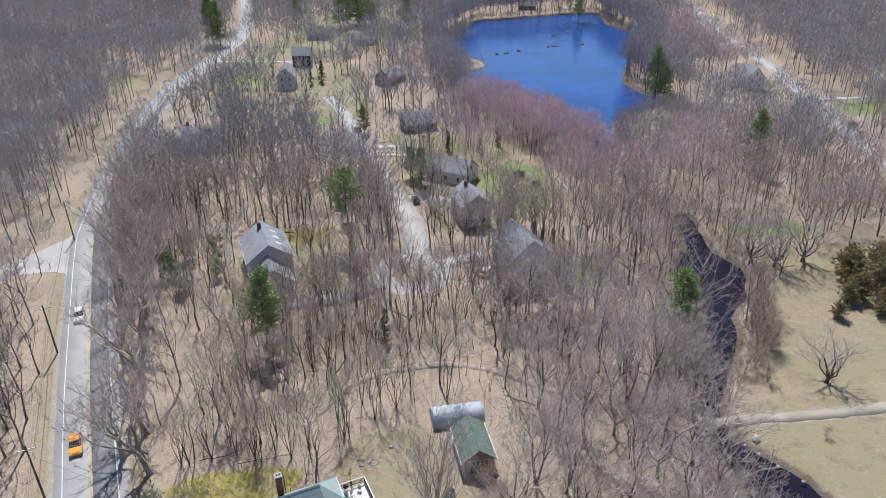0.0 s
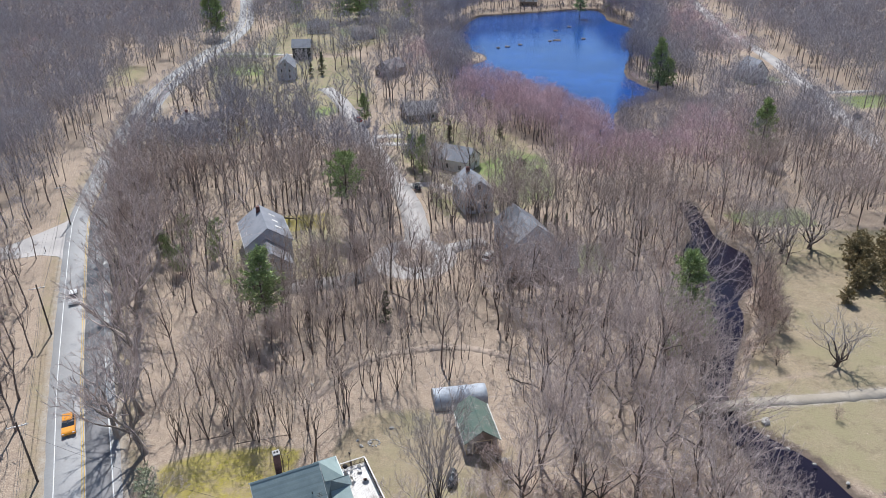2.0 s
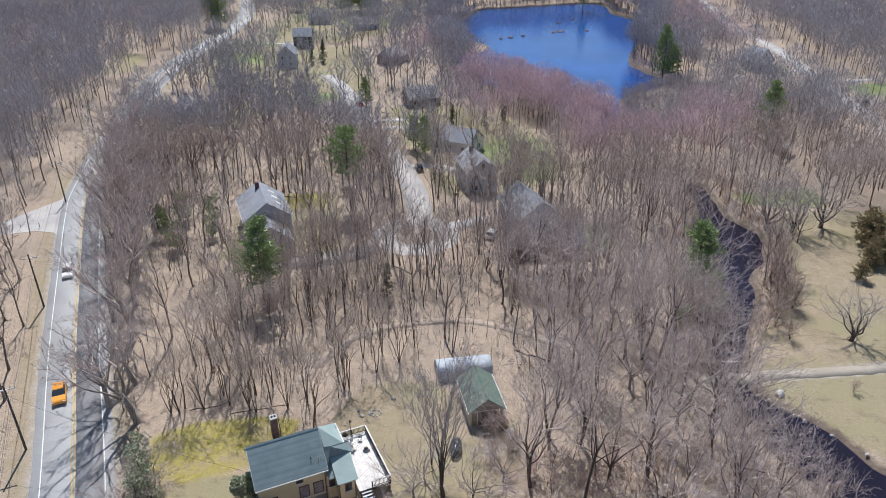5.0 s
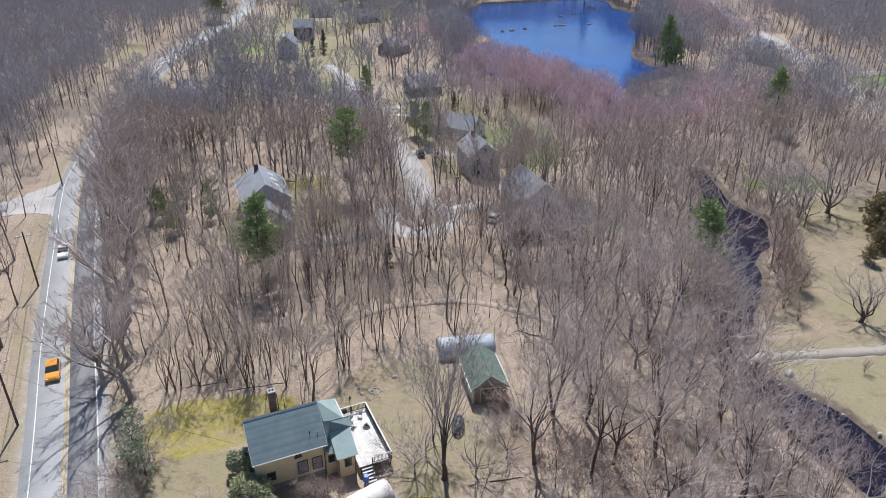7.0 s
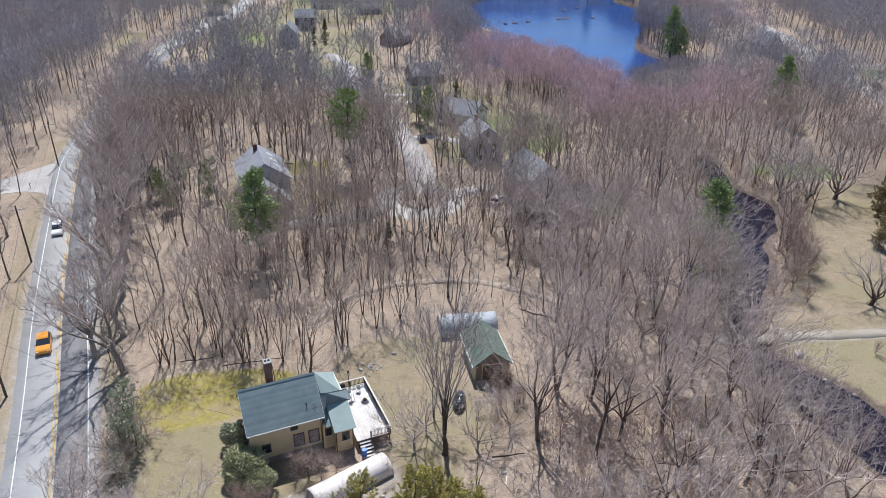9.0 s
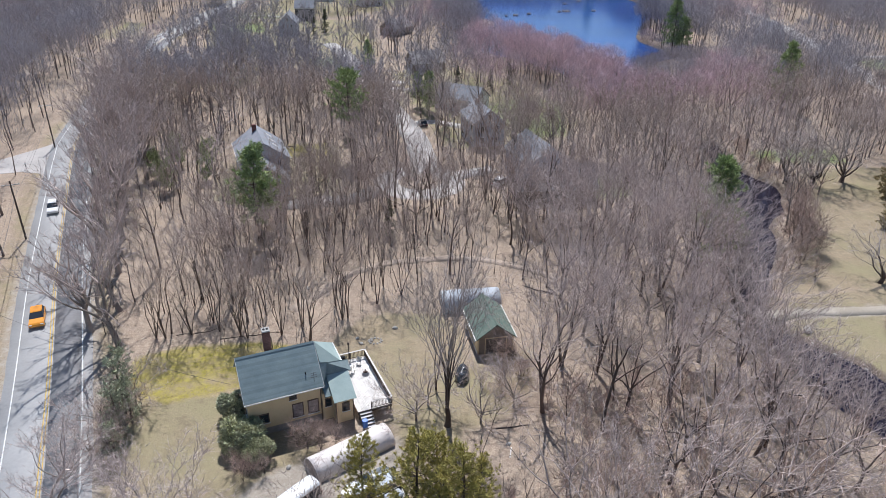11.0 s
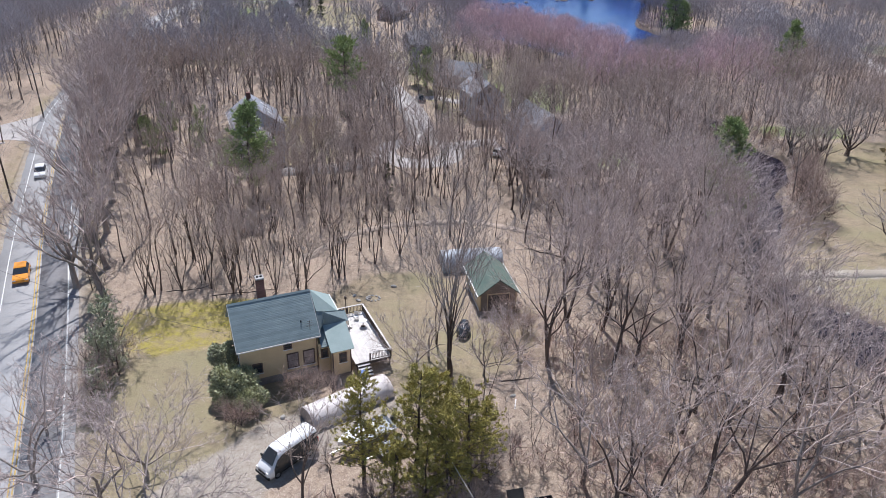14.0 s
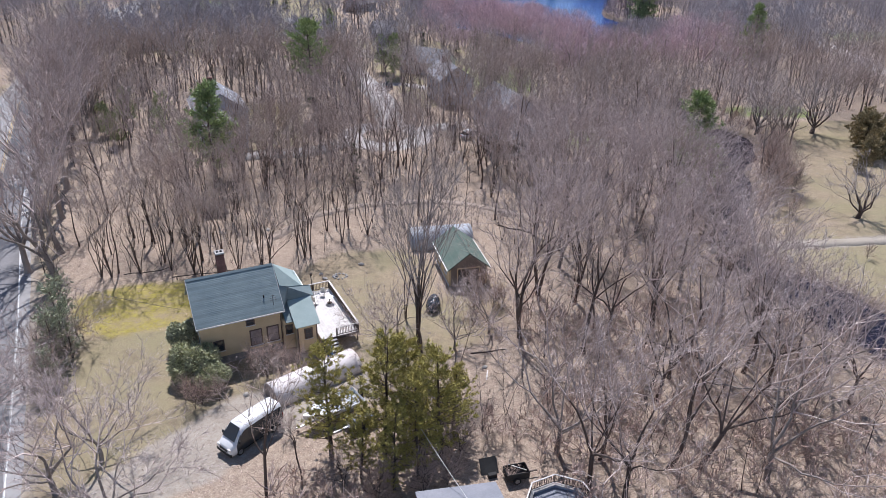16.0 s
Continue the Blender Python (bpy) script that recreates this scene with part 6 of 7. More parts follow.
def boat():
    b = thing("motorboat", pose(-8.7, 48.3, 0, 0, 0, 214), "white motorboat with a covered foredeck on its trailer", "boat")
    n = 9
    v, f = [], []
    for i in range(n):
        t = i / (n - 1)
        x = -2.5 + 5.2 * t
        w = 1.05 * (1 - max(0, (t - 0.45) / 0.55) ** 2.2) + 0.02
        keel = 0.55 + 0.45 * max(0, (t - 0.6) / 0.4) ** 2
        v += [(x, -w, 1.35 + 0.15 * t), (x, -w * 0.8, 0.85 + 0.3 * t * t), (x, 0, keel), (x, w * 0.8, 0.85 + 0.3 * t * t), (x, w, 1.35 + 0.15 * t)]
    for i in range(n - 1):
        for j in range(4):
            a = i * 5 + j
            f.append((a, a + 5, a + 6, a + 1))
    f.append((0, 1, 2, 3, 4))
    hull = link_mesh("hull", v, f, CAR_WHITE, b)
    m = hull.modifiers.new("thickness", "SOLIDIFY")
    m.thickness = 0.05
    fd = [(v[i * 5][0], v[i * 5][1] * 0.96, v[i * 5][2] - 0.03) for i in range(4, n)] + [(v[i * 5 + 4][0], v[i * 5 + 4][1] * 0.96, v[i * 5 + 4][2] - 0.03) for i in range(n - 1, 3, -1)]
    part("foredeck", slab(fd[:5] + fd[5:], 0.04), CAR_WHITE, b)
    part("cockpit_floor", boxed(-2.4, -0.75, 0.92, -0.1, 0.75, 0.97), FABRIC_GREY, b)
    for y in (-0.45, 0.45):
        part("seat", boxed(-1.1, y - 0.25, 0.97, -0.6, y + 0.25, 1.4, 0.05), TRIM, b)
    part("windscreen", slab([(0.0, -0.8, 1.42), (0.0, 0.8, 1.42), (-0.35, 0.72, 1.85), (-0.35, -0.72, 1.85)], 0.02), GLASS, b)
    part("outboard_motor", boxed(-2.95, -0.2, 0.7, -2.52, 0.2, 1.75, 0.08), RUBBER, b)
    t = thing("boat_trailer", pose(-8.7, 48.3, 0, 0, 0, 214), "galvanised trailer under the motorboat", "trailer")
    for y in (-0.7, 0.7):
        part("frame_rail", boxed(-2.3, y - 0.05, 0.42, 1.2, y + 0.05, 0.52), STEEL, t)
        wheel(t, -1.0, y * 1.45, 0.3)
        part("bunk", boxed(-2.2, y * 0.75 - 0.06, 0.52, 1.0, y * 0.75 + 0.06, 0.75), RAILWOOD, t)
    part("axle", cyl(0.035, 0.035, -1.0, 1.0, 8, pose(-1.0, 0, 0.3, 90)), STEEL, t)
    part("drawbar", boxed(1.1, -0.05, 0.42, 3.5, 0.05, 0.52), STEEL, t)
    part("jockey_wheel", cyl(0.12, 0.12, -0.04, 0.04, 12, pose(3.3, 0, 0.12, 90)), RUBBER, t)
    u = thing("utility_trailer", pose(-6.3, 47.2, 0, 0, 0, 214), "dark loaded utility trailer beside the boat", "trailer")
    part("bed", boxed(-1.3, -0.7, 0.5, 1.3, 0.7, 0.58), CAR_DARK, u)
    for y in (-0.68, 0.68):
        part("side_board", boxed(-1.3, y - 0.02, 0.58, 1.3, y + 0.02, 0.9), CAR_DARK, u)
        wheel(u, 0, y * 1.25, 0.3)
    part("load", boxed(-0.9, -0.5, 0.585, 0.8, 0.45, 1.05, 0.12), FABRIC_GREY, u)
    part("drawbar", boxed(1.3, -0.04, 0.45, 2.6, 0.04, 0.53), STEEL, u)


van()
boat()
car("car", pose(-54.3, 76.8, 0.056, 0, 0, 295), 4.4, 1.8, 1.5, CAR_ORANGE, "orange hatchback on the main road")
car("car", pose(-70.3, 112.2, 0.056, 0, 0, 294), 4.5, 1.8, 1.6, CAR_WHITE, "white car on the main road")
car("car", pose(-28.8, 229.5, 0.05, 0, 0, 110), 4.5, 1.8, 1.5, CAR_RED, "red car on the residential street")
car("car", pose(-64.5, 244, 0.03, 0, 0, 150), 4.6, 1.8, 1.5, CAR_WHITE, "white car parked behind a house")
car("car", pose(9.3, 127.6, 0.05, 0, 0, 60), 4.6, 1.8, 1.5, CAR_WHITE, "pale car parked beside the grey house")
car("car", pose(-7, 167, 0.05, 0, 0, 100), 4.6, 1.8, 1.5, CAR_DARK, "dark car parked on the street")


def covered_dinghy():
    d = thing("covered_dinghy", pose(0.4, 66.0, 0, 0, 0, 84), "small boat under a dark tarpaulin beside the shed", "boat")
    bm = bmesh.new()
    bmesh.ops.create_uvsphere(bm, u_segments=18, v_segments=10, radius=1.0)
    for v in bm.verts:
        v.co.z = max(v.co.z, -0.05) * (0.85 + 0.15 * math.sin(v.co.x * 9))
        v.co.y *= 1 + 0.06 * math.sin(v.co.x * 13)
    bmesh.ops.transform(bm, matrix=pose(0, 0, 0.35) @ Matrix.Diagonal((1.8, 0.8, 0.95, 1)), verts=bm.verts)
    part("tarpaulin", bm, CAR_DARK, d)
    for x in (-0.9, 0.9):
        part("chock", boxed(x - 0.1, -0.7, 0, x + 0.1, 0.7, 0.32), RAILWOOD, d)


covered_dinghy()


# ---- neighbourhood houses ----
def hood():
    g = gable_house("house", pose(-38.2, 132, 0, 0, 0, 111), 12.5, 9.2, 4.9, 8.2, WALL_GREY, ROOF_GREY, "slate-grey house with a pale grey roof and skylights", 3, 3.5, storeys=1)
    for x, y in ((3.2, -2.2), (0.2, -2.4), (-2.8, -2.6)):
        z = 8.32 - abs(y) * 3.3 / 4.6
        part("skylight", slab([(x - 0.4, y - 0.55, z - 0.55 * 0.717 + 0.09), (x + 0.4, y - 0.55, z - 0.55 * 0.717 + 0.09), (x + 0.4, y + 0.55, z + 0.55 * 0.717 + 0.09), (x - 0.4, y + 0.55, z + 0.55 * 0.717 + 0.09)], 0.12), TRIM, g, "white framed skylight")
    gable_house("garage", pose(-35.2, 122.5, 0, 0, 0, 111), 6.5, 7.6, 2.9, 6.0, WALL_GREY, ROOF_GREY, "grey garage wing below the slate-grey house", 2)
    gable_house("house", pose(7.0, 156, 0, 0, 0, 106), 10, 7.2, 5.6, 8.2, WALL_GREY, ROOF_GREY, "blue-grey two-storey gabled house beside a lawn", 3, 2.5, storeys=2)
    gable_house("house", pose(3, 184, 0, 0, 0, 150), 12, 8, 3.4, 6.2, WALL_WHITE, ROOF_GREY, "low pale house with a white side porch", 3)
    gable_house("house", pose(16.8, 132, 0, 0, 0, 108), 12, 8.5, 5.0, 8.2, WALL_GREY, ROOF_GREY, "large grey house with steep cross gables", 3)
    gable_house("garage", pose(18.5, 121.5, 0, 0, 0, 6), 14.5, 7.5, 3.2, 6.6, WALL_BROWN, ROOF_GREY, "wide garage wing with a grey shingle roof", 4)
    gable_house("house", pose(-8, 232, 0, 0, 0, 20), 11, 8, 3.0, 6.0, WALL_BROWN, ROOF_BROWN, "low brown house by the lake woods", 3)
    gable_house("house", pose(-80, 214, 0, 0, 0, 122), 12, 7.6, 3.6, 7.0, WALL_WHITE, ROOF_BROWN, "pale house with a weathered roof and dark chimney", 3, 3)
    gable_house("garage", pose(-71, 212, 0, 0, 0, 122), 6, 6, 2.8, 5.2, WALL_WHITE, ROOF_BROWN, "small pale garage behind the house", 1)
    gable_house("house", pose(-66, 296, 0, 0, 0, 96), 12, 7.2, 5.4, 8.8, WALL_GREY, ROOF_GREY, "blue-grey two-storey house near the road", 3, storeys=2)
    gable_house("house", pose(-66.5, 336, 0, 0, 0, 4), 8.5, 8, 5.8, 8.8, CAR_DARK, ROOF_GREY, "dark two-storey house with a grey roof", 2, storeys=2)
    gable_house("house", pose(127, 283, 0, 0, 0, 100), 10, 7.5, 4.8, 9.0, WALL_WHITE, ROOF_GREY, "white and grey gabled house in the woods", 3, storeys=2)
    for x, y, a, w, r in ((-70, 407, 5, WALL_WHITE, ROOF_GREY), (-101, 508, -5, WALL_WHITE, ROOF_BROWN), (-42, 388, 30, WALL_GREY, ROOF_BROWN), (-24, 420, 80, WALL_WHITE, ROOF_GREY), (-48, 478, 10, WALL_GREY, ROOF_GREY), (4, 500, 15, WALL_WHITE, ROOF_BROWN), (62, 512, -8, WALL_BROWN, ROOF_GREY), (132, 470, 70, WALL_WHITE, ROOF_GREY), (-22, 300, 60, WALL_BROWN, ROOF_BROWN)):
        gable_house("house", pose(x, y, 0, 0, 0, a), 12, 8, 3.4, 6.4, w, r, "small far house among bare trees", 3)


hood()


# ---- evergreens and special trees ----
def conifer(seed, h, r, low, spread, whorls=14, boughs=5, clumps=6, spikes=9, droop=0.15, size=0.45, thin=0.035, power=0.9, top_spread=0.12):
    """A needled tree: trunk with boughs, and needle clumps, as arrays."""
    g = np.random.RandomState(seed)
    wood, fine = Wood(), Wood()
    z = np.linspace(0, 1, 7)
    off = np.cumsum(g.normal(0, 0.008 * h, (7, 2)), 0)
    pts = np.c_[off - off[0], z * h]
    pts[0, 2] = -0.25
    wood.tube(pts, r * (1.15 - 1.05 * z), 6)
    p0, p1, rr = [], [], []
    for i in range(whorls):
        f = low + (0.985 - low) * (i + g.uniform(0, 0.6)) / whorls
        base = np.array([np.interp(f, z, pts[:, c]) for c in range(3)])
        t = (f - low) / (1 - low)
        prof = spread * max(top_spread, (1 - t) ** power) * min(1.0, 0.55 + 2.2 * t)
        for b in range(boughs):
            if g.uniform() < 0.1:
                continue
            az = g.uniform(0, 6.28)
            ln = prof * g.uniform(0.6, 1.15)
            up = -droop + 0.5 * t + g.normal(0, 0.1)
            d = np.array([math.cos(az), math.sin(az), up])
            tip = base + d * ln + [0, 0, 0.12 * ln]
            wood.tube(np.array([base, base + d * ln * 0.5, tip]), [r * 0.28 * (1 - 0.6 * t), r * 0.16 * (1 - 0.5 * t), 0.012], 3)
            for c in range(clumps):
                u = 0.25 + 0.8 * (c + g.uniform(0, 1)) / clumps
                q = base + (tip - base) * u + g.normal(0, 0.09 * spread ** 0.5, 3)
                k = spikes
                dirs = unit(g.normal(0, 0.75, (k, 3)) + d * 0.8 + [0, 0, 0.25])
                p0.append(np.repeat(q[None], k, 0) + g.normal(0, 0.05, (k, 3)))
                p1.append(q + dirs * g.uniform(0.6, 1.2, (k, 1)) * size)
                rr.append(np.full(k, thin))
    fine.blades(np.concatenate(p0), np.concatenate(p1), np.concatenate(rr) * 1.25, seed)
    return wood.done(), fine.done()


def evergreen(name, arrays, mat, label, group, category="tree"):
    root = thing(name, Matrix(), label, category, group)
    put_arrays("trunk", arrays[0], BARK, root)
    put_arrays("foliage", arrays[1], mat, root)
    return root


def set_at(root, spots):
    """Stands the thing at the first spot, and copies at the others; spots are x, y, scale, turn."""
    for x, y, s, a in spots[1:]:
        copy_thing(root, pose(x, y, 0, 0, 0, a) @ Matrix.Diagonal((s, s, s, 1)))
    x, y, s, a = spots[0]
    root.matrix_basis = pose(x, y, 0, 0, 0, a) @ Matrix.Diagonal((s, s, s, 1))


PINE_A = evergreen("pine", conifer(501, 13.5, 0.2, 0.16, 3.7, 14, 8, 7, 8, size=0.65, thin=0.066, power=0.75), NEEDLE, "tall bright green white pine among bare trees", "white pines")
PINE_B = evergreen("pine", conifer(502, 13.0, 0.2, 0.26, 4.1, 13, 8, 7, 8, size=0.66, thin=0.066, power=0.6), NEEDLE, "bright green pine with an open ragged crown", "white pines")
set_at(PINE_A, [(90, 186, 1.35, 30), (84.5, 268, 1.5, 60), (-125.5, 392, 2.0, 120), (-121, 388, 1.8, 10), (-26.3, 227, 0.75, 44), (-62, 442, 1.7, 5), (-58, 450, 1.8, 60), (-50, 446, 1.7, 100), (-44, 455, 1.9, 150), (-53, 462, 2.0, 200), (-20, 440, 1.5, 20), (-92, 458, 1.4, 12), (112, 480, 1.3, 70)])
set_at(PINE_B, [(-31.6, 101.2, 1.25, 0), (40.6, 99.6, 1.2, 50), (42, 95, 0.72, 130), (-31.5, 106, 0.72, 200), (-6, 180, 0.8, 20), (-9, 184, 0.72, 70), (-5.5, 175, 0.66, 170), (86, 262, 1.05, 90), (88, 455, 1.3, 20)])
TALL = evergreen("pine", conifer(508, 18.5, 0.24, 0.46, 5.6, 10, 9, 8, 8, size=0.75, thin=0.07, power=0.45, droop=-0.15, top_spread=0.22), NEEDLE, "tall bright green pine with a bare lower trunk", "white pines")
set_at(TALL, [(-21.4, 142.0, 1.0, 10)])
SPRUCE = evergreen("spruce", conifer(503, 6.5, 0.11, 0.06, 1.5, 14, 6, 4, 9, droop=0.3, size=0.34, thin=0.035, power=1.0, top_spread=0.04), DARKGREEN, "small dark dense spruce in the leaf litter", "small spruces")
set_at(SPRUCE, [(-10.9, 103.7, 1.0, 0), (-52, 300, 1.5, 20), (-56, 296, 1.2, 60), (-100, 300, 0.7, 10), (2, 207, 1.0, 30), (12, 206, 0.9, 70), (18, 212, 1.0, 10), (10.5, 141, 0.45, 10), (12.5, 141.2, 0.42, 40), (14.5, 141.4, 0.45, 80), (16.5, 141.6, 0.4, 120), (23, 143, 0.5, 30), (25.5, 143.2, 0.48, 90), (28, 143.4, 0.5, 60)])
CEDAR_T = evergreen("cedar", conifer(504, 8.6, 0.14, 0.12, 2.6, 17, 6, 6, 17, droop=-0.35, size=0.30, thin=0.019, power=0.5, top_spread=0.14), CEDAR, "scruffy olive-green cedar beside the boat", "olive cedars")
set_at(CEDAR_T, [(-4.2, 43.4, 1.3, 0), (-8.4, 43.4, 1.2, 70), (0.2, 43.0, 1.2, 140), (-2.2, 46.2, 1.1, 200), (1.4, 46.2, 0.8, 260), (-5.9, 41.2, 0.8, 310), (-3.4, 40.0, 0.85, 30), (-1.6, 41.6, 1.05, 100)])
BROAD = evergreen("evergreen_clump", conifer(505, 5.6, 0.16, 0.05, 3.9, 11, 9, 6, 13, droop=-0.2, size=0.55, thin=0.07, power=0.4, top_spread=0.4), OLIVE, "broad dark olive evergreen on the meadow", "meadow evergreens")
set_at(BROAD, [(83, 122, 1.0, 0), (87.5, 118, 1.05, 60), (85.5, 126, 0.95, 120), (90.5, 124, 1.05, 200), (81.5, 116, 0.8, 250), (78.8, 114, 0.62, 30), (74.2, 108.8, 0.5, 140), (83.2, 110, 0.75, 310), (94, 116, 1.0, 20), (97, 130, 1.1, 80)])
COLUMN = evergreen("overgrown_evergreen", conifer(506, 5.6, 0.1, 0.04, 1.5, 11, 6, 3, 7, droop=-0.4, size=0.4, thin=0.036, power=0.35, top_spread=0.4), VINE, "grey-green overgrown evergreen column tangled with bare branches", "roadside evergreens")
set_at(COLUMN, [(-35.6, 59.0, 1.25, 0), (-34.8, 55.6, 1.1, 90), (-36.8, 62.2, 1.1, 150), (-33.8, 52.4, 0.8, 200), (-34.2, 57.4, 0.95, 300)])
HOLLY = evergreen("understorey_evergreen", conifer(507, 5.8, 0.09, 0.1, 2.2, 11, 6, 5, 9, droop=-0.3, size=0.5, thin=0.045, power=0.4, top_spread=0.35), NEEDLE, "pale green understorey evergreen under bare trees", "understorey evergreens")
set_at(HOLLY, [(-56.5, 136, 1.1, 20), (-50, 135.5, 1.0, 60), (-53.5, 122, 1.0, 100), (-58, 128, 0.9, 200), (-48, 127, 0.8, 250), (-60.5, 133, 0.8, 10), (36.5, 92, 0.8, 40)])


def leafy(seed, rx, ry, h, n=1500):
    """A leafy evergreen shrub: stems and leaves."""
    g = np.random.RandomState(seed)
    wood, fine = Wood(), Wood()
    for i in range(9):
        a = g.uniform(0, 6.28)
        e = np.array([rx * 0.6 * math.cos(a), ry * 0.6 * math.sin(a), h * g.uniform(0.5, 0.85)])
        wood.tube(np.array([[0, 0, -0.15], e * [0.4, 0.4, 0.6], e]), [0.06, 0.045, 0.02], 4)
    lumps = np.c_[g.uniform(-0.62, 0.62, (13, 2)) * [rx, ry], g.uniform(0.3, 0.72, 13) * h]
    k = g.randint(0, 13, n)
    d = unit(g.normal(0, 1, (n, 3)) + [0, 0, 0.25])
    p = lumps[k] + d * g.uniform(0.75, 1.0, (n, 1)) * [rx * 0.46, ry * 0.46, h * 0.3]
    p[:, 2] = np.maximum(p[:, 2], 0.1)
    fine.blades(p, p + unit(d + g.normal(0, 0.6, (n, 3))) * g.uniform(0.18, 0.32, (n, 1)), 0.075, seed)
    return wood.done(), fine.done()


RHODO = evergreen("rhododendron", leafy(601, 2.2, 1.9, 3.4, 6500), LEAF, "large glossy-leaved rhododendron at the house corner", "shrubs by the house", "shrub")
set_at(RHODO, [(-21.6, 53.9, 1.05, 0), (-20.0, 52.6, 0.72, 220), (-22.6, 55.9, 0.7, 110)])
YEW = evergreen("round_yew", leafy(603, 1.5, 1.4, 2.9, 3600), VINE, "dense dull green yew at the house corner", "shrubs by the house", "shrub")
set_at(YEW, [(-24.0, 59.0, 1.0, 0)])
FUZZY = evergreen("round_shrub", leafy(602, 1.3, 1.3, 1.9, 1700), DARKGREEN, "rounded dull green shrub", "round shrubs", "shrub")
set_at(FUZZY, [(-23, 150, 1.0, 30), (0, 196, 1.2, 60), (22, 183, 1.2, 90), (26, 176, 1.0, 120), (-80, 228, 1.0, 40), (140, 226, 1.1, 10)])

# single large bare trees
BIG = tree_kind("maple", fork(701, 24.0, 0.46, 0.15, 0.10, (6, 4, 3, 2), 9, 4, tw=0.022, sides=8, split=True, lift=0.10, wig=0.055, rise=0.02, spread=0.62, reach=1.15), TWIG_MAPLE, "large bare maple with upright limbs in the yard", "yard maples", True)
BIG.matrix_basis = pose(-1.3, 57.7, 0, 0, 0, 20)
TWIN = tree_kind("twin_maple", fork(702, 21.5, 0.34, 0.32, 0.66, (4, 4, 3, 2), 5, 3, tw=0.019, stems=2, sides=8, split=True, wig=0.10, lift=0.06, rise=0.06), TWIG_GREY, "tall bare maple forking into two dark stems", "yard maples", True)
TWIN.matrix_basis = pose(9.0, 60.0, 0, 0, 0, 65)
copy_thing(TWIN, pose(12.3, 68.5, 0, 0, 0, 150) @ Matrix.Diagonal((0.95, 0.95, 0.98, 1)))
for x, y, a, k in ((12.5, 109, 40, 0.72), (19.5, 106, 130, 0.68), (26.5, 109.5, 220, 0.75), (-13.5, 154, 100, 0.7), (-17.5, 168, 10, 0.72), (-22.5, 184, 80, 0.7), (-27, 192, 200, 0.72), (-2.5, 168, 260, 0.66), (0, 180, 330, 0.6)):
    copy_thing(TWIN, pose(x, y, 0, 0, 0, a) @ Matrix.Diagonal((k, k, k, 1)))
copy_thing(TWIN, pose(16.1, 66.9, 0, 0, 0, 240) @ Matrix.Diagonal((0.9, 0.9, 0.92, 1)))
for x, y, a, s in ((20.5, 78, 30, 0.95), (26.5, 71, 110, 0.9), (14.5, 84, 200, 0.95), (28.5, 85, 290, 1.0), (21, 93, 60, 1.0), (33.5, 90, 190, 0.95), (23, 61, 20, 0.8)):
    copy_thing(TWIN, pose(x, y, 0, 0, 0, a) @ Matrix.Diagonal((s, s, s, 1)))
OAK = tree_kind("oak", fork(703, 15.0, 0.32, 0.24, 0.80, (5, 4, 3), 9, 4, tw=0.019, sides=8, split=True, wig=0.2), TWIG_GREY, "crooked bare oak at the road's edge", "roadside oaks")
OAK.matrix_basis = pose(-41.5, 71.5, 0, 0, -13, 0) @ pose(0, 0, 0, 0, 0, 100) @ Matrix.Diagonal((1.2, 1.2, 1.15, 1))
copy_thing(OAK, pose(-45.0, 79.5, 0, 0, -12, 0) @ pose(0, 0, 0, 0, 0, 210) @ Matrix.Diagonal((0.9, 0.9, 0.9, 1)))
near_oaks = ((-49.5, 90, 20, 1.05), (-53.5, 101, 140, 1.1), (-46.5, 74.5, 310, 0.9), (-55, 96, 60, 0.95), (-70.5, 79, 20, 0.95), (-77, 95, 80, 1.1), (-81, 88, 140, 1.0), (-73, 86.5, 220, 0.85), (-66, 70, 330, 0.8))
far_oaks = ((-57.5, 112.5, 110, 1.1), (-63, 121, 230, 1.15), (-69, 131, 50, 1.1), (-73, 141, 150, 1.2), (-77.5, 152, 250, 1.1), (-80, 163, 10, 1.2), (-84, 175, 100, 1.15), (-88, 188, 190, 1.2), (-66, 139, 280, 1.1), (-71, 152, 30, 1.15), (-60, 128, 170, 1.0), (-60, 108, 200, 1.05), (-67.5, 131, 300, 1.1), (-85, 106, 280, 1.1))
for x, y, a, s in near_oaks + far_oaks:
    copy_thing(OAK, pose(x, y, 0, 0, 0, a) @ Matrix.Diagonal((s, s, s, 1)))
PALE = tree_kind("pale_tree", fork(706, 11.5, 0.17, 0.16, 1.05, (6, 4, 4), 9, 4, tw=0.014, sides=8, split=True, wig=0.18), TWIG_GREY, "wide bare tree with thin pale branches by the drive", "yard maples")
PALE.matrix_basis = pose(-28.1, 40.2, 0, 0, 0, 60) @ Matrix.Diagonal((1.45, 1.45, 1.05, 1))
for x, y, a, s in ((-4.6, 58.4, 40, 0.62), (-3.4, 61.2, 130, 0.58), (2.2, 58.2, 220, 0.6), (5.9, 60.8, 300, 0.62), (-34.5, 42.5, 150, 1.0), (-23.0, 37.4, 250, 0.85), (-26.2, 43.6, 310, 0.8), (-36.2, 52.4, 10, 0.5), (-37.2, 57.0, 100, 0.55), (-35.2, 60.8, 200, 0.5), (-36.8, 48.5, 290, 0.6), (-34.2, 56.2, 50, 0.4)):
    copy_thing(PALE, pose(x, y, 0, 0, 0, a) @ Matrix.Diagonal((s, s, s * 1.1, 1)))
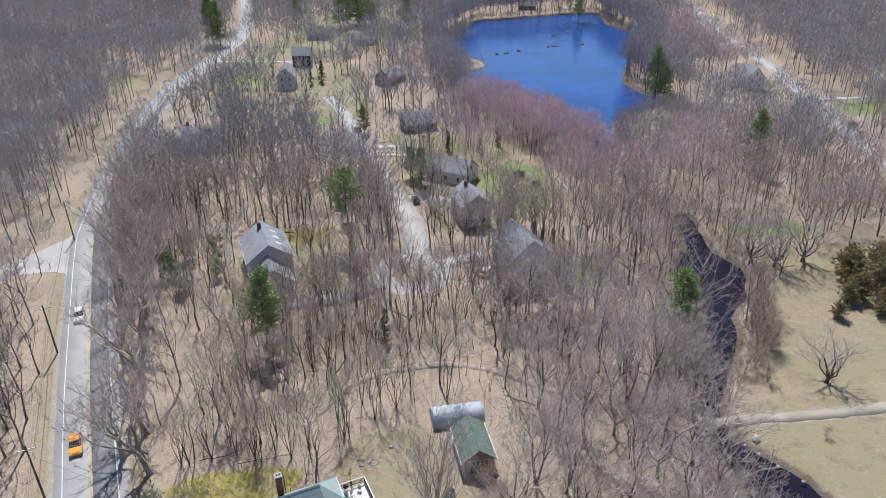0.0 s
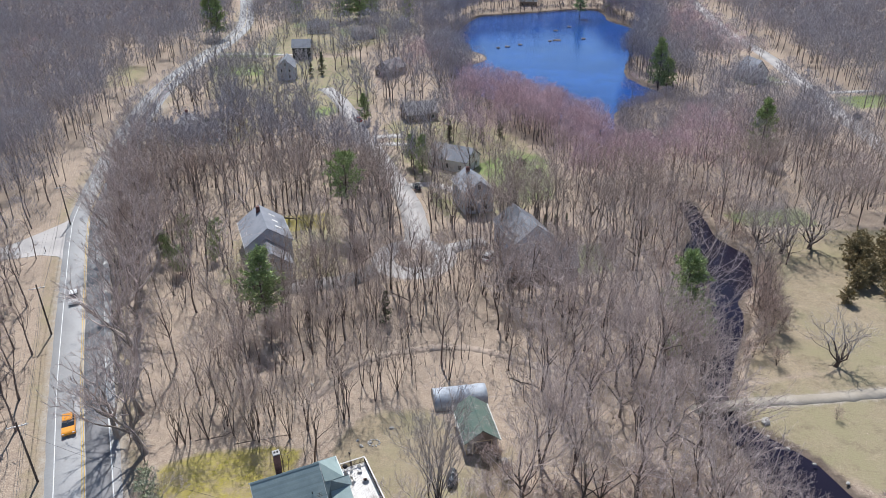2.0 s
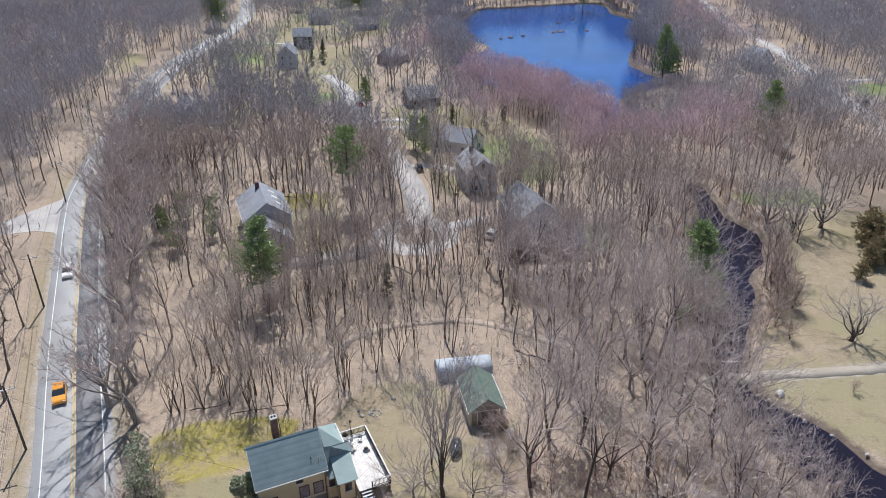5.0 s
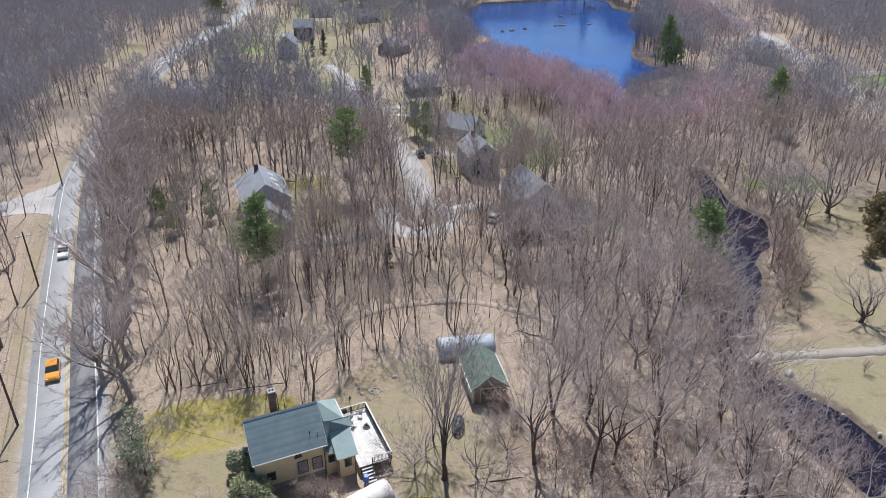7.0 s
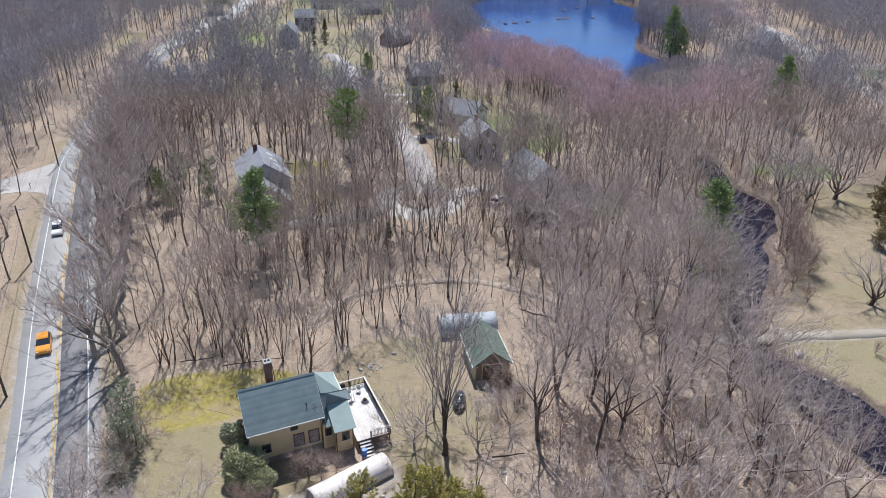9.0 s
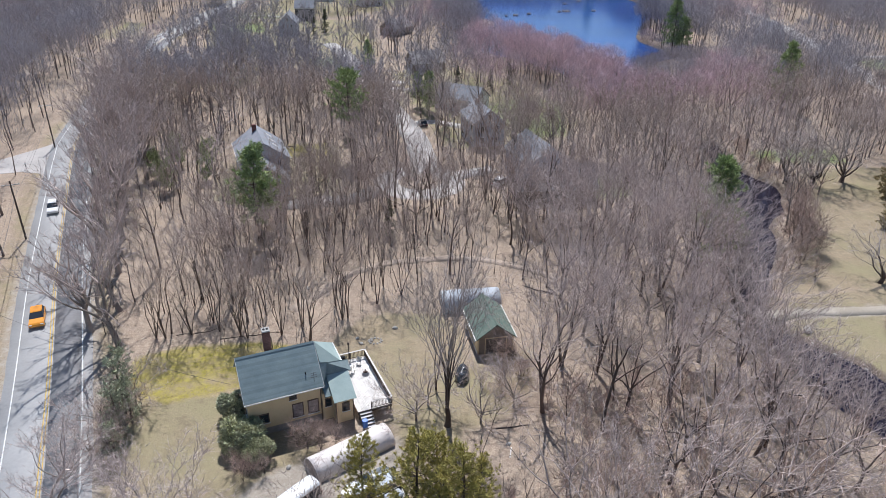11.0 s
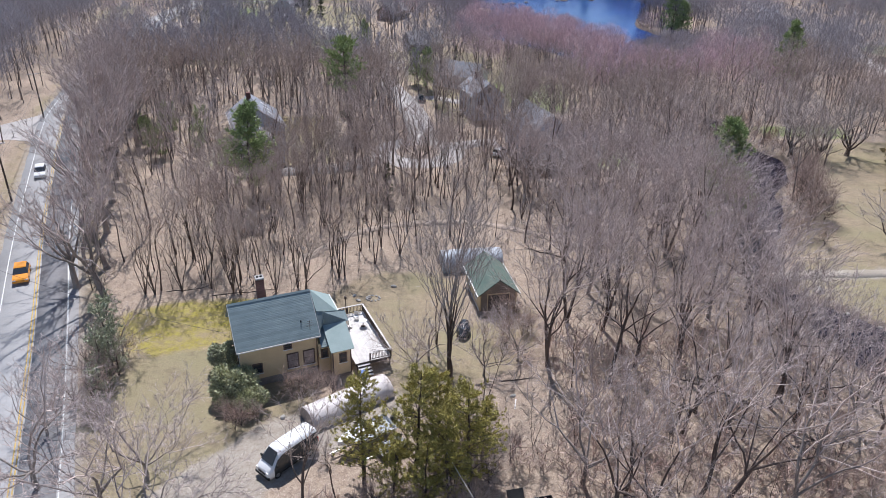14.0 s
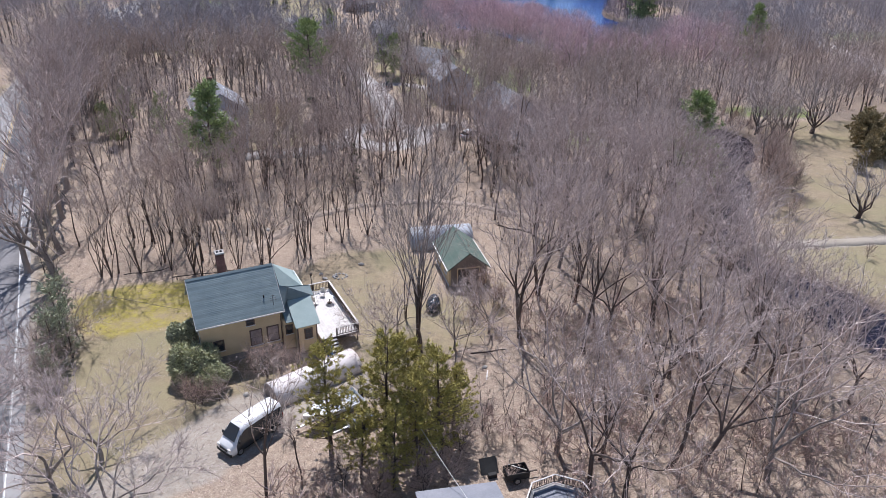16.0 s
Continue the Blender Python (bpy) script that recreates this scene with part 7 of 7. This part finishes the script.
GNARLED = tree_kind("apple_tree", fork(704, 10.0, 0.40, 0.13, 0.82, (6, 4, 3, 2), 6, 3, tw=0.016, sides=8, split=True, wig=0.20, lift=0.05, reach=1.15, rise=0.0), TWIG_MAPLE, "gnarled bare tree with low dark limbs on the meadow", "meadow trees", True)
GNARLED.matrix_basis = pose(62.4, 89.6, 0, 0, 8, 40) @ Matrix.Diagonal((1.35, 1.35, 1.0, 1))
for x, y, a, s in ((71, 129, 40, 1.3), (78, 131, 130, 1.35), (67, 131, 220, 1.25), (88, 104, 310, 1.0)):
    copy_thing(GNARLED, pose(x, y, 0, 0, 0, a) @ Matrix.Diagonal((s, s, s, 1)))
# bare shrubs by the house and the shed
BARE = tree_kind("bare_shrub", grow(705, 2.6, 0.03, 0.1, 1.5, 4, 4, 4, stems=5, tw=0.011, sides=4, ends=1), BRUSH, "leafless brown shrub with many thin stems", "bare shrubs")
BARE["category"] = "shrub"
bank_shrubs = ((56.5, 100, 2.2), (54.2, 97.5, 1.9), (55.5, 103, 2.3), (58, 109, 2.2), (60.5, 110, 2.0), (57.5, 99, 1.7), (52.3, 93.6, 1.7), (62.5, 116, 2.1), (50, 92, 1.3), (40.5, 96, 1.8), (43.5, 103, 1.9), (42, 90.5, 1.6), (59.5, 107, 2.0), (61, 113, 1.8), (57.5, 104, 1.7), (64, 119, 1.6), (53, 90, 1.2), (43.6, 79, 0.8), (56, 77, 0.7))
yard_shrubs = ((-14.0, 53.9, 1.15), (-12.6, 54.6, 0.9), (-15.3, 54.0, 1.2), (-20.6, 49.6, 0.9), (-18.8, 50.6, 0.8), (-21.8, 50.8, 0.8), (4.5, 64, 0.7), (6.9, 65.6, 0.9), (4.6, 69.2, 1.0), (5.7, 69.6, 1.0), (6.5, 69.4, 0.9), (5.2, 68.2, 0.7), (-7.2, 40.4, 1.3), (-4.6, 38.8, 1.3), (-1.2, 39.2, 1.3), (0.6, 40.4, 1.1), (1.8, 43.6, 1.2), (-20.2, 50.2, 0.8), (-34.5, 60.5, 0.9), (-12, 46, 0.7), (7.6, 66.4, 0.85), (8.1, 66.7, 0.8), (7.3, 66.9, 0.8), (5.3, 65.5, 0.7), (4.7, 65.7, 0.6), (2.6, 64.2, 0.6), (-8.5, 126.5, 1.2), (-5.2, 130, 1.1), (-4.8, 126.8, 1.0), (-8.8, 130.2, 1.0), (-35.5, 55.5, 1.5), (-34.2, 52.5, 1.4), (-36.5, 59.5, 1.5))
for x, y, s in bank_shrubs + yard_shrubs:
    copy_thing(BARE, pose(x, y, 0, 0, 0, x * 40) @ Matrix.Diagonal((s, s, s, 1)))
copy_thing(KINDS[2], pose(-2.6, 63.6, 0, 0, 0, 30) @ Matrix.Diagonal((0.85, 0.85, 0.95, 1)))
copy_thing(KINDS[1], pose(-10.4, 41.0, 0, 0, 0, 30) @ Matrix.Diagonal((0.72, 0.72, 0.58, 1)))
copy_thing(BARE, pose(5.0, 63.4, 0, 0, 0, 20) @ Matrix.Diagonal((1.3, 1.3, 0.35, 1)))
copy_thing(BARE, pose(6.6, 61.2, 0, 0, 0, 120) @ Matrix.Diagonal((1.5, 1.1, 0.3, 1)))
BARE.matrix_basis = pose(-16.5, 54.6, 0)


# ---- poles, wires, rocks, clutter ----
def pole(x, y, h=10.0, turn=25.0):
    p = thing("utility_pole", pose(x, y, 0, 0, 0, turn), "weathered wooden utility pole with a crossarm", "utility pole", "roadside poles")
    part("post", cyl(0.16, 0.11, -0.5, h, 8), RAILWOOD, p)
    part("crossarm", boxed(-1.25, -0.06, h - 0.75, 1.25, 0.06, h - 0.62), DECKWOOD, p, "bleached crossarm")
    for i in (-1.1, -0.55, 0.55, 1.1):
        part("insulator", cyl(0.05, 0.035, h - 0.62, h - 0.44, 8, pose(i, 0, 0)), STEEL, p)
    return p


POLES = [(-53.5, 66.5), (-68.9, 100.7), (-87.5, 146.5), (-103, 196), (-30, 14)]
for px, py in POLES:
    pole(px, py)


def cable(a, b, sag, r=0.014, mat=WIRE, label="thin dark overhead cable between the poles"):
    w = Wood()
    t = np.linspace(0, 1, 14)
    pts = np.array(a)[None] * (1 - t[:, None]) + np.array(b)[None] * t[:, None]
    pts[:, 2] -= sag * 4 * t * (1 - t)
    w.tube(pts, [r] * 14, 4)
    v, f = w.done()
    ob = link_arrays("overhead_cable", v, f, mat)
    return tagged(ob, label, "cable", "overhead cables")


line = [POLES[4], POLES[0], POLES[1], POLES[2], POLES[3]]
for (ax, ay), (bx, by) in zip(line, line[1:]):
    c, s = math.cos(radians(25)), math.sin(radians(25))
    for o in (-1.1, -0.55, 0.55, 1.1):
        cable((ax + o * c, ay + o * s, 9.55), (bx + o * c, by + o * s, 9.55), 0.7)
    cable((ax, ay, 7.2), (bx, by, 7.2), 0.9, 0.025)
cable((-53.5, 66.5, 8.5), (-23.4, 57.5, 5.2), 0.8, 0.018)
cable((-2.0, 41.9, 5.4), (3.3, 31.3, 4.15), 0.25, 0.02, TRIM, "pale service cable from a cedar to the outbuilding")


def rock(x, y, s, seed, label="pale boulder on the dry grass"):
    bm = bmesh.new()
    bmesh.ops.create_icosphere(bm, subdivisions=2, radius=1.0)
    for v in bm.verts:
        v.co *= 1 + 0.22 * noise.noise(v.co * 1.3 + Vector((seed, 0, 0)))
        v.co.z = max(v.co.z, -0.35)
    bmesh.ops.transform(bm, matrix=Matrix.Diagonal((s, s * 0.7, s * 0.55, 1)), verts=bm.verts)
    me = bpy.data.meshes.new("boulder")
    bm.to_mesh(me)
    bm.free()
    me.materials.append(STONE)
    ob = new("boulder", me)
    ob.matrix_basis = pose(x, y, 0.12 * s, 0, 0, seed * 50)
    tagged(ob, label, "rock", "scattered rocks")


rock(45.6, 76.6, 0.85, 1)
for i, (x, y, s) in enumerate(((56.2, 63.8, 0.4), (57.2, 65.2, 0.3), (43.5, 75.4, 0.3), (44.7, 73.6, 0.28), (46.4, 71.2, 0.3), (48.6, 68.3, 0.3), (51.2, 64.9, 0.32), (-16.7, 51.4, 0.35), (-12, 72.5, 0.35), (-10.8, 73.1, 0.3), (-12.6, 73.6, 0.3), (-21, 86, 0.4), (-31, 91, 0.35), (4.9, 55, 0.3), (7.5, 69.2, 0.75), (8.1, 68.4, 0.5), (-8, 76, 0.4), (-24, 101, 0.45))):
    rock(x, y, s, i + 2)


for i in range(11):
    rock(-10.3 + 0.8 * math.cos(i * 0.571), 73.1 + 0.62 * math.sin(i * 0.571), 0.2, i + 40, "grey fieldstone of the fire ring in the yard")


def log(x, y, ln, r, a, label):
    g = np.random.RandomState(int(abs(x * 7 + y * 3)) + 1)
    w = Wood()
    t = np.linspace(0, 1, 6)
    w.tube(np.c_[ln * (t - 0.5), g.normal(0, 0.05 * ln ** 0.5, 6), np.full(6, r * 0.9)], r * (1.05 - 0.5 * t), 6)
    for i in range(4):
        u = g.uniform(0.3, 0.95)
        b = np.array([ln * (u - 0.5), 0, r])
        w.tube(np.array([b, b + [0.5, g.uniform(-0.9, 0.9), g.uniform(0.1, 0.6)]]), [r * 0.4, 0.015], 4)
    v, f = w.done()
    ob = link_arrays("fallen_log", v, f, BARK)
    ob.matrix_basis = pose(x, y, 0, 0, 0, a)
    tagged(ob, label, "log", "fallen logs")


# the two of radius 0.05 are log shapes standing in for thin fence rails
for x, y, ln, r, a in ((5.5, 57.6, 3.6, 0.07, 12), (-26, 74, 7.5, 0.05, 14), (-33, 74.5, 5, 0.05, 18), (-38, 149, 6, 0.15, -10), (20, 52, 5, 0.14, 60), (26, 56, 6, 0.16, 130), (-18, 95, 4, 0.12, 70), (31, 49, 5, 0.13, 20), (15, 48, 4, 0.12, 100), (-30, 118, 5, 0.14, 40), (12, 86, 5, 0.12, 150)):
    log(x, y, ln, r, a, "bare logs and rail stand-ins on the leaf litter")


# low building, scrap and fenced pool at the foot of the woods
def low_building():
    g = gable_house("outbuilding", pose(1.3, 33.6, 0, 0, 0, 8), 4.8, 5.2, 3.7, 4.5, WALL_GREY, ROOF_GREY, "low outbuilding with a flat pale grey roof", 2, over=0.4)
    return g


low_building()


def pool():
    p = thing("round_pool", pose(8.4, 36.6, 0), "round above-ground pool with a pale rim and dark railing", "pool")
    k = 8
    r = 2.6
    for i in range(k):
        a, b = 2 * math.pi * i / k, 2 * math.pi * (i + 1) / k
        A, B = (r * math.cos(a), r * math.sin(a)), (r * math.cos(b), r * math.sin(b))
        A2, B2 = (A[0] * 0.93, A[1] * 0.93), (B[0] * 0.93, B[1] * 0.93)
        part("wall_panel", slab([(A[0], A[1], 1.15), (B[0], B[1], 1.15), (B2[0], B2[1], 1.15), (A2[0], A2[1], 1.15)], 1.2), WALL_GREY, p)
        part("rim", slab([(A[0] * 1.03, A[1] * 1.03, 1.22), (B[0] * 1.03, B[1] * 1.03, 1.22), (B2[0] * 0.97, B2[1] * 0.97, 1.22), (A2[0] * 0.97, A2[1] * 0.97, 1.22)], 0.06), CONCRETE, p)
        part("rail_post", cyl(0.03, 0.03, 1.2, 2.0, 6, pose(A[0], A[1], 0)), RAILWOOD, p)
        m = pose((A[0] + B[0]) / 2, (A[1] + B[1]) / 2, 0, 0, 0, math.degrees(math.atan2(B[1] - A[1], B[0] - A[0])))
        for z, w, mat in ((1.3, 0.02, RAILWOOD), (1.97, 0.05, DECKWOOD)):
            bm = boxed(-0.98, -w, z, 0.98, w, z + 0.05)
            bmesh.ops.transform(bm, matrix=m, verts=bm.verts)
            part("rail", bm, mat, p)
        for j in range(9):
            bm = boxed(-0.9 + 0.2 * j, -0.02, 1.35, -0.87 + 0.2 * j, 0.02, 1.97)
            bmesh.ops.transform(bm, matrix=m, verts=bm.verts)
            part("baluster", bm, RAILWOOD, p)
    part("cover", cyl(2.3, 2.3, 0.9, 0.94, 24), ROOF_GREY, p, "dull blue-grey pool cover")


pool()


def scrap():
    s = thing("scrap_cart", pose(5.85, 40.9, 0, 0, 0, 12), "dark open cart heaped with brush and a pale pole", "cart")
    for y in (-0.55, 0.5):
        part("side_board", boxed(-0.85, y, 0.32, 0.85, y + 0.05, 0.95, 0.01), RUBBER, s)
    for x in (-0.9, 0.85):
        part("end_board", boxed(x, -0.55, 0.32, x + 0.05, 0.55, 0.95, 0.01), RUBBER, s)
    part("bed", boxed(-0.85, -0.5, 0.30, 0.85, 0.5, 0.36), RAILWOOD, s)
    part("drawbar", boxed(0.9, -0.04, 0.4, 1.7, 0.04, 0.48), RAILWOOD, s)
    for y in (-0.62, 0.62):
        wheel(s, -0.1, y, 0.3, 0.12)
    w, g = Wood(), np.random.RandomState(31)
    p = np.c_[g.uniform(-0.9, 0.4, 60), g.uniform(-0.3, 0.8, 60), g.uniform(0.4, 0.9, 60)]
    w.spikes(p, p + np.c_[g.normal(0, 0.5, (60, 2)), g.uniform(0.1, 0.6, 60)], np.full(60, 0.02))
    put_arrays("brush_load", w.done(), BRUSH, s, "dry cut brush")
    part("pole", cyl(0.035, 0.035, -0.8, 0.8, 8, pose(0.1, 0.1, 1.0, 78, 0, 40)), TRIM, s, "pale pole")


scrap()


def plank(x, y, ln, w, a, label):
    """A pale weathered board lying on the ground."""
    t = thing("plank", pose(x, y, 0, 0, 0, a), label, "plank", "loose planks")
    part("board", boxed(-ln / 2, -w / 2, -0.01, ln / 2, w / 2, 0.05, 0.008), DECKWOOD, t)
    part("batten", boxed(-ln / 2 + 0.2, -w / 2 - 0.03, 0.054, -ln / 2 + 0.28, w / 2 + 0.03, 0.09), RAILWOOD, t)


plank(5.0, 53.8, 1.5, 0.12, 80, "short white board on the leaf litter")


def junk(x, y, a):
    """Dark scrap panels leaning together behind the cart."""
    t = thing("scrap_heap", pose(x, y, 0, 0, 0, a), "heap of dark scrap panels in the brush", "scrap heap")
    part("panel", slab([(-0.9, -0.5, 0.05), (0.5, -0.6, 0.0), (0.6, 0.5, 0.75), (-0.8, 0.5, 0.8)], 0.06), RUBBER, t)
    part("crate", boxed(-0.5, -1.0, -0.02, 0.2, -0.65, 0.35, 0.03), RUBBER, t)


junk(4.0, 41.9, 15)


def mailbox(x, y, a):
    m = thing("mailbox", pose(x, y, 0, 0, 0, a), "grey mailbox on a wooden post by the road", "mailbox")
    part("post", boxed(-0.05, -0.05, -0.2, 0.05, 0.05, 1.05), RAILWOOD, m)
    part("box", prism([(-0.12, 1.05), (0.12, 1.05), (0.12, 1.2), (0.06, 1.29), (-0.06, 1.29), (-0.12, 1.2)], -0.25, 0.25), STEEL, m)


mailbox(-86.2, 132.6, 115)

# islets and the sand spit in the lake
def islet(x, y, rx, ry, seed):
    g = np.random.RandomState(seed)
    w = Wood()
    n = int(60 * rx)
    a, q = g.uniform(0, 6.28, n), np.sqrt(g.uniform(0, 1, n))
    p = np.c_[rx * q * np.cos(a), ry * q * np.sin(a), np.full(n, -0.05)]
    w.spikes(p, p + np.c_[g.normal(0, 0.35, (n, 2)), g.uniform(0.3, 0.9, n)], 0.12)
    v, f = w.done()
    bm = bmesh.new()
    bmesh.ops.create_uvsphere(bm, u_segments=16, v_segments=6, radius=1.0)
    for vert in bm.verts:
        vert.co *= 1 + 0.25 * noise.noise(vert.co * 1.7 + Vector((seed, 0, 0)))
    bmesh.ops.transform(bm, matrix=Matrix.Diagonal((rx, ry, 0.35, 1)), verts=bm.verts)
    t = thing("islet", pose(x, y, -0.45), "low dark reedy islet in the lake", "islet", "lake islets")
    part("mound", bm, BARK, t)
    ob = link_arrays("reeds", v, f, BARK_PALE, None, t)
    ob["kind"] = "stuff"


for i, (x, y, rx, ry) in enumerate(((62, 379, 3.6, 2.4), (58, 376.5, 1.6, 1.4), (77, 382, 2.0, 1.3), (34, 362, 2.2, 1.6), (41, 367, 1.7, 1.5), (29, 359, 1.2, 1.0), (76, 421, 2.2, 1.0), (66, 409, 2.5, 1.1))):
    islet(x, y, rx * 0.6, ry * 0.7, i + 1)


def litter():
    """Tufts of dead grass and curled leaves over the nearer ground."""
    w = Wood()
    g = np.random.RandomState(77)
    n = 13000
    x, y = g.uniform(-48, 60, n), 38 + 62 * g.uniform(0, 1, n) ** 1.3
    ok = (water_dist(x, y) > 0.6) & (seg_dist(x, y, ROAD) > 5.2) & (seg_dist(x, y, TRACK) > 1.8)
    sparse = g.uniform(size=n) < 0.10
    for poly in EARTHY + LAWNS + MOSSY:
        ok &= (signed(x, y, poly) > 0) | sparse
    for hx, hy, hr in ((-18.5, 58.5, 5.5), (-9.5, 63, 4), (4, 73, 4.5), (-15, 45.6, 3), (-11, 53, 4)):
        ok &= np.hypot(x - hx, y - hy) > hr
    x, y = x[ok], y[ok]
    k = 3
    p = np.repeat(np.c_[x, y, np.full(len(x), -0.02)], k, 0) + np.c_[g.normal(0, 0.10, (len(x) * k, 2)), np.zeros(len(x) * k)]
    w.spikes(p, p + np.c_[g.normal(0, 0.12, (len(p), 2)), g.uniform(0.04, 0.14, len(p))], g.uniform(0.015, 0.035, len(p)))
    v, f = w.done()
    tagged(link_arrays("leaf_litter", v, f, BRUSH), "dead leaves and dry grass tufts on the ground", "leaf litter", kind="stuff")


litter()
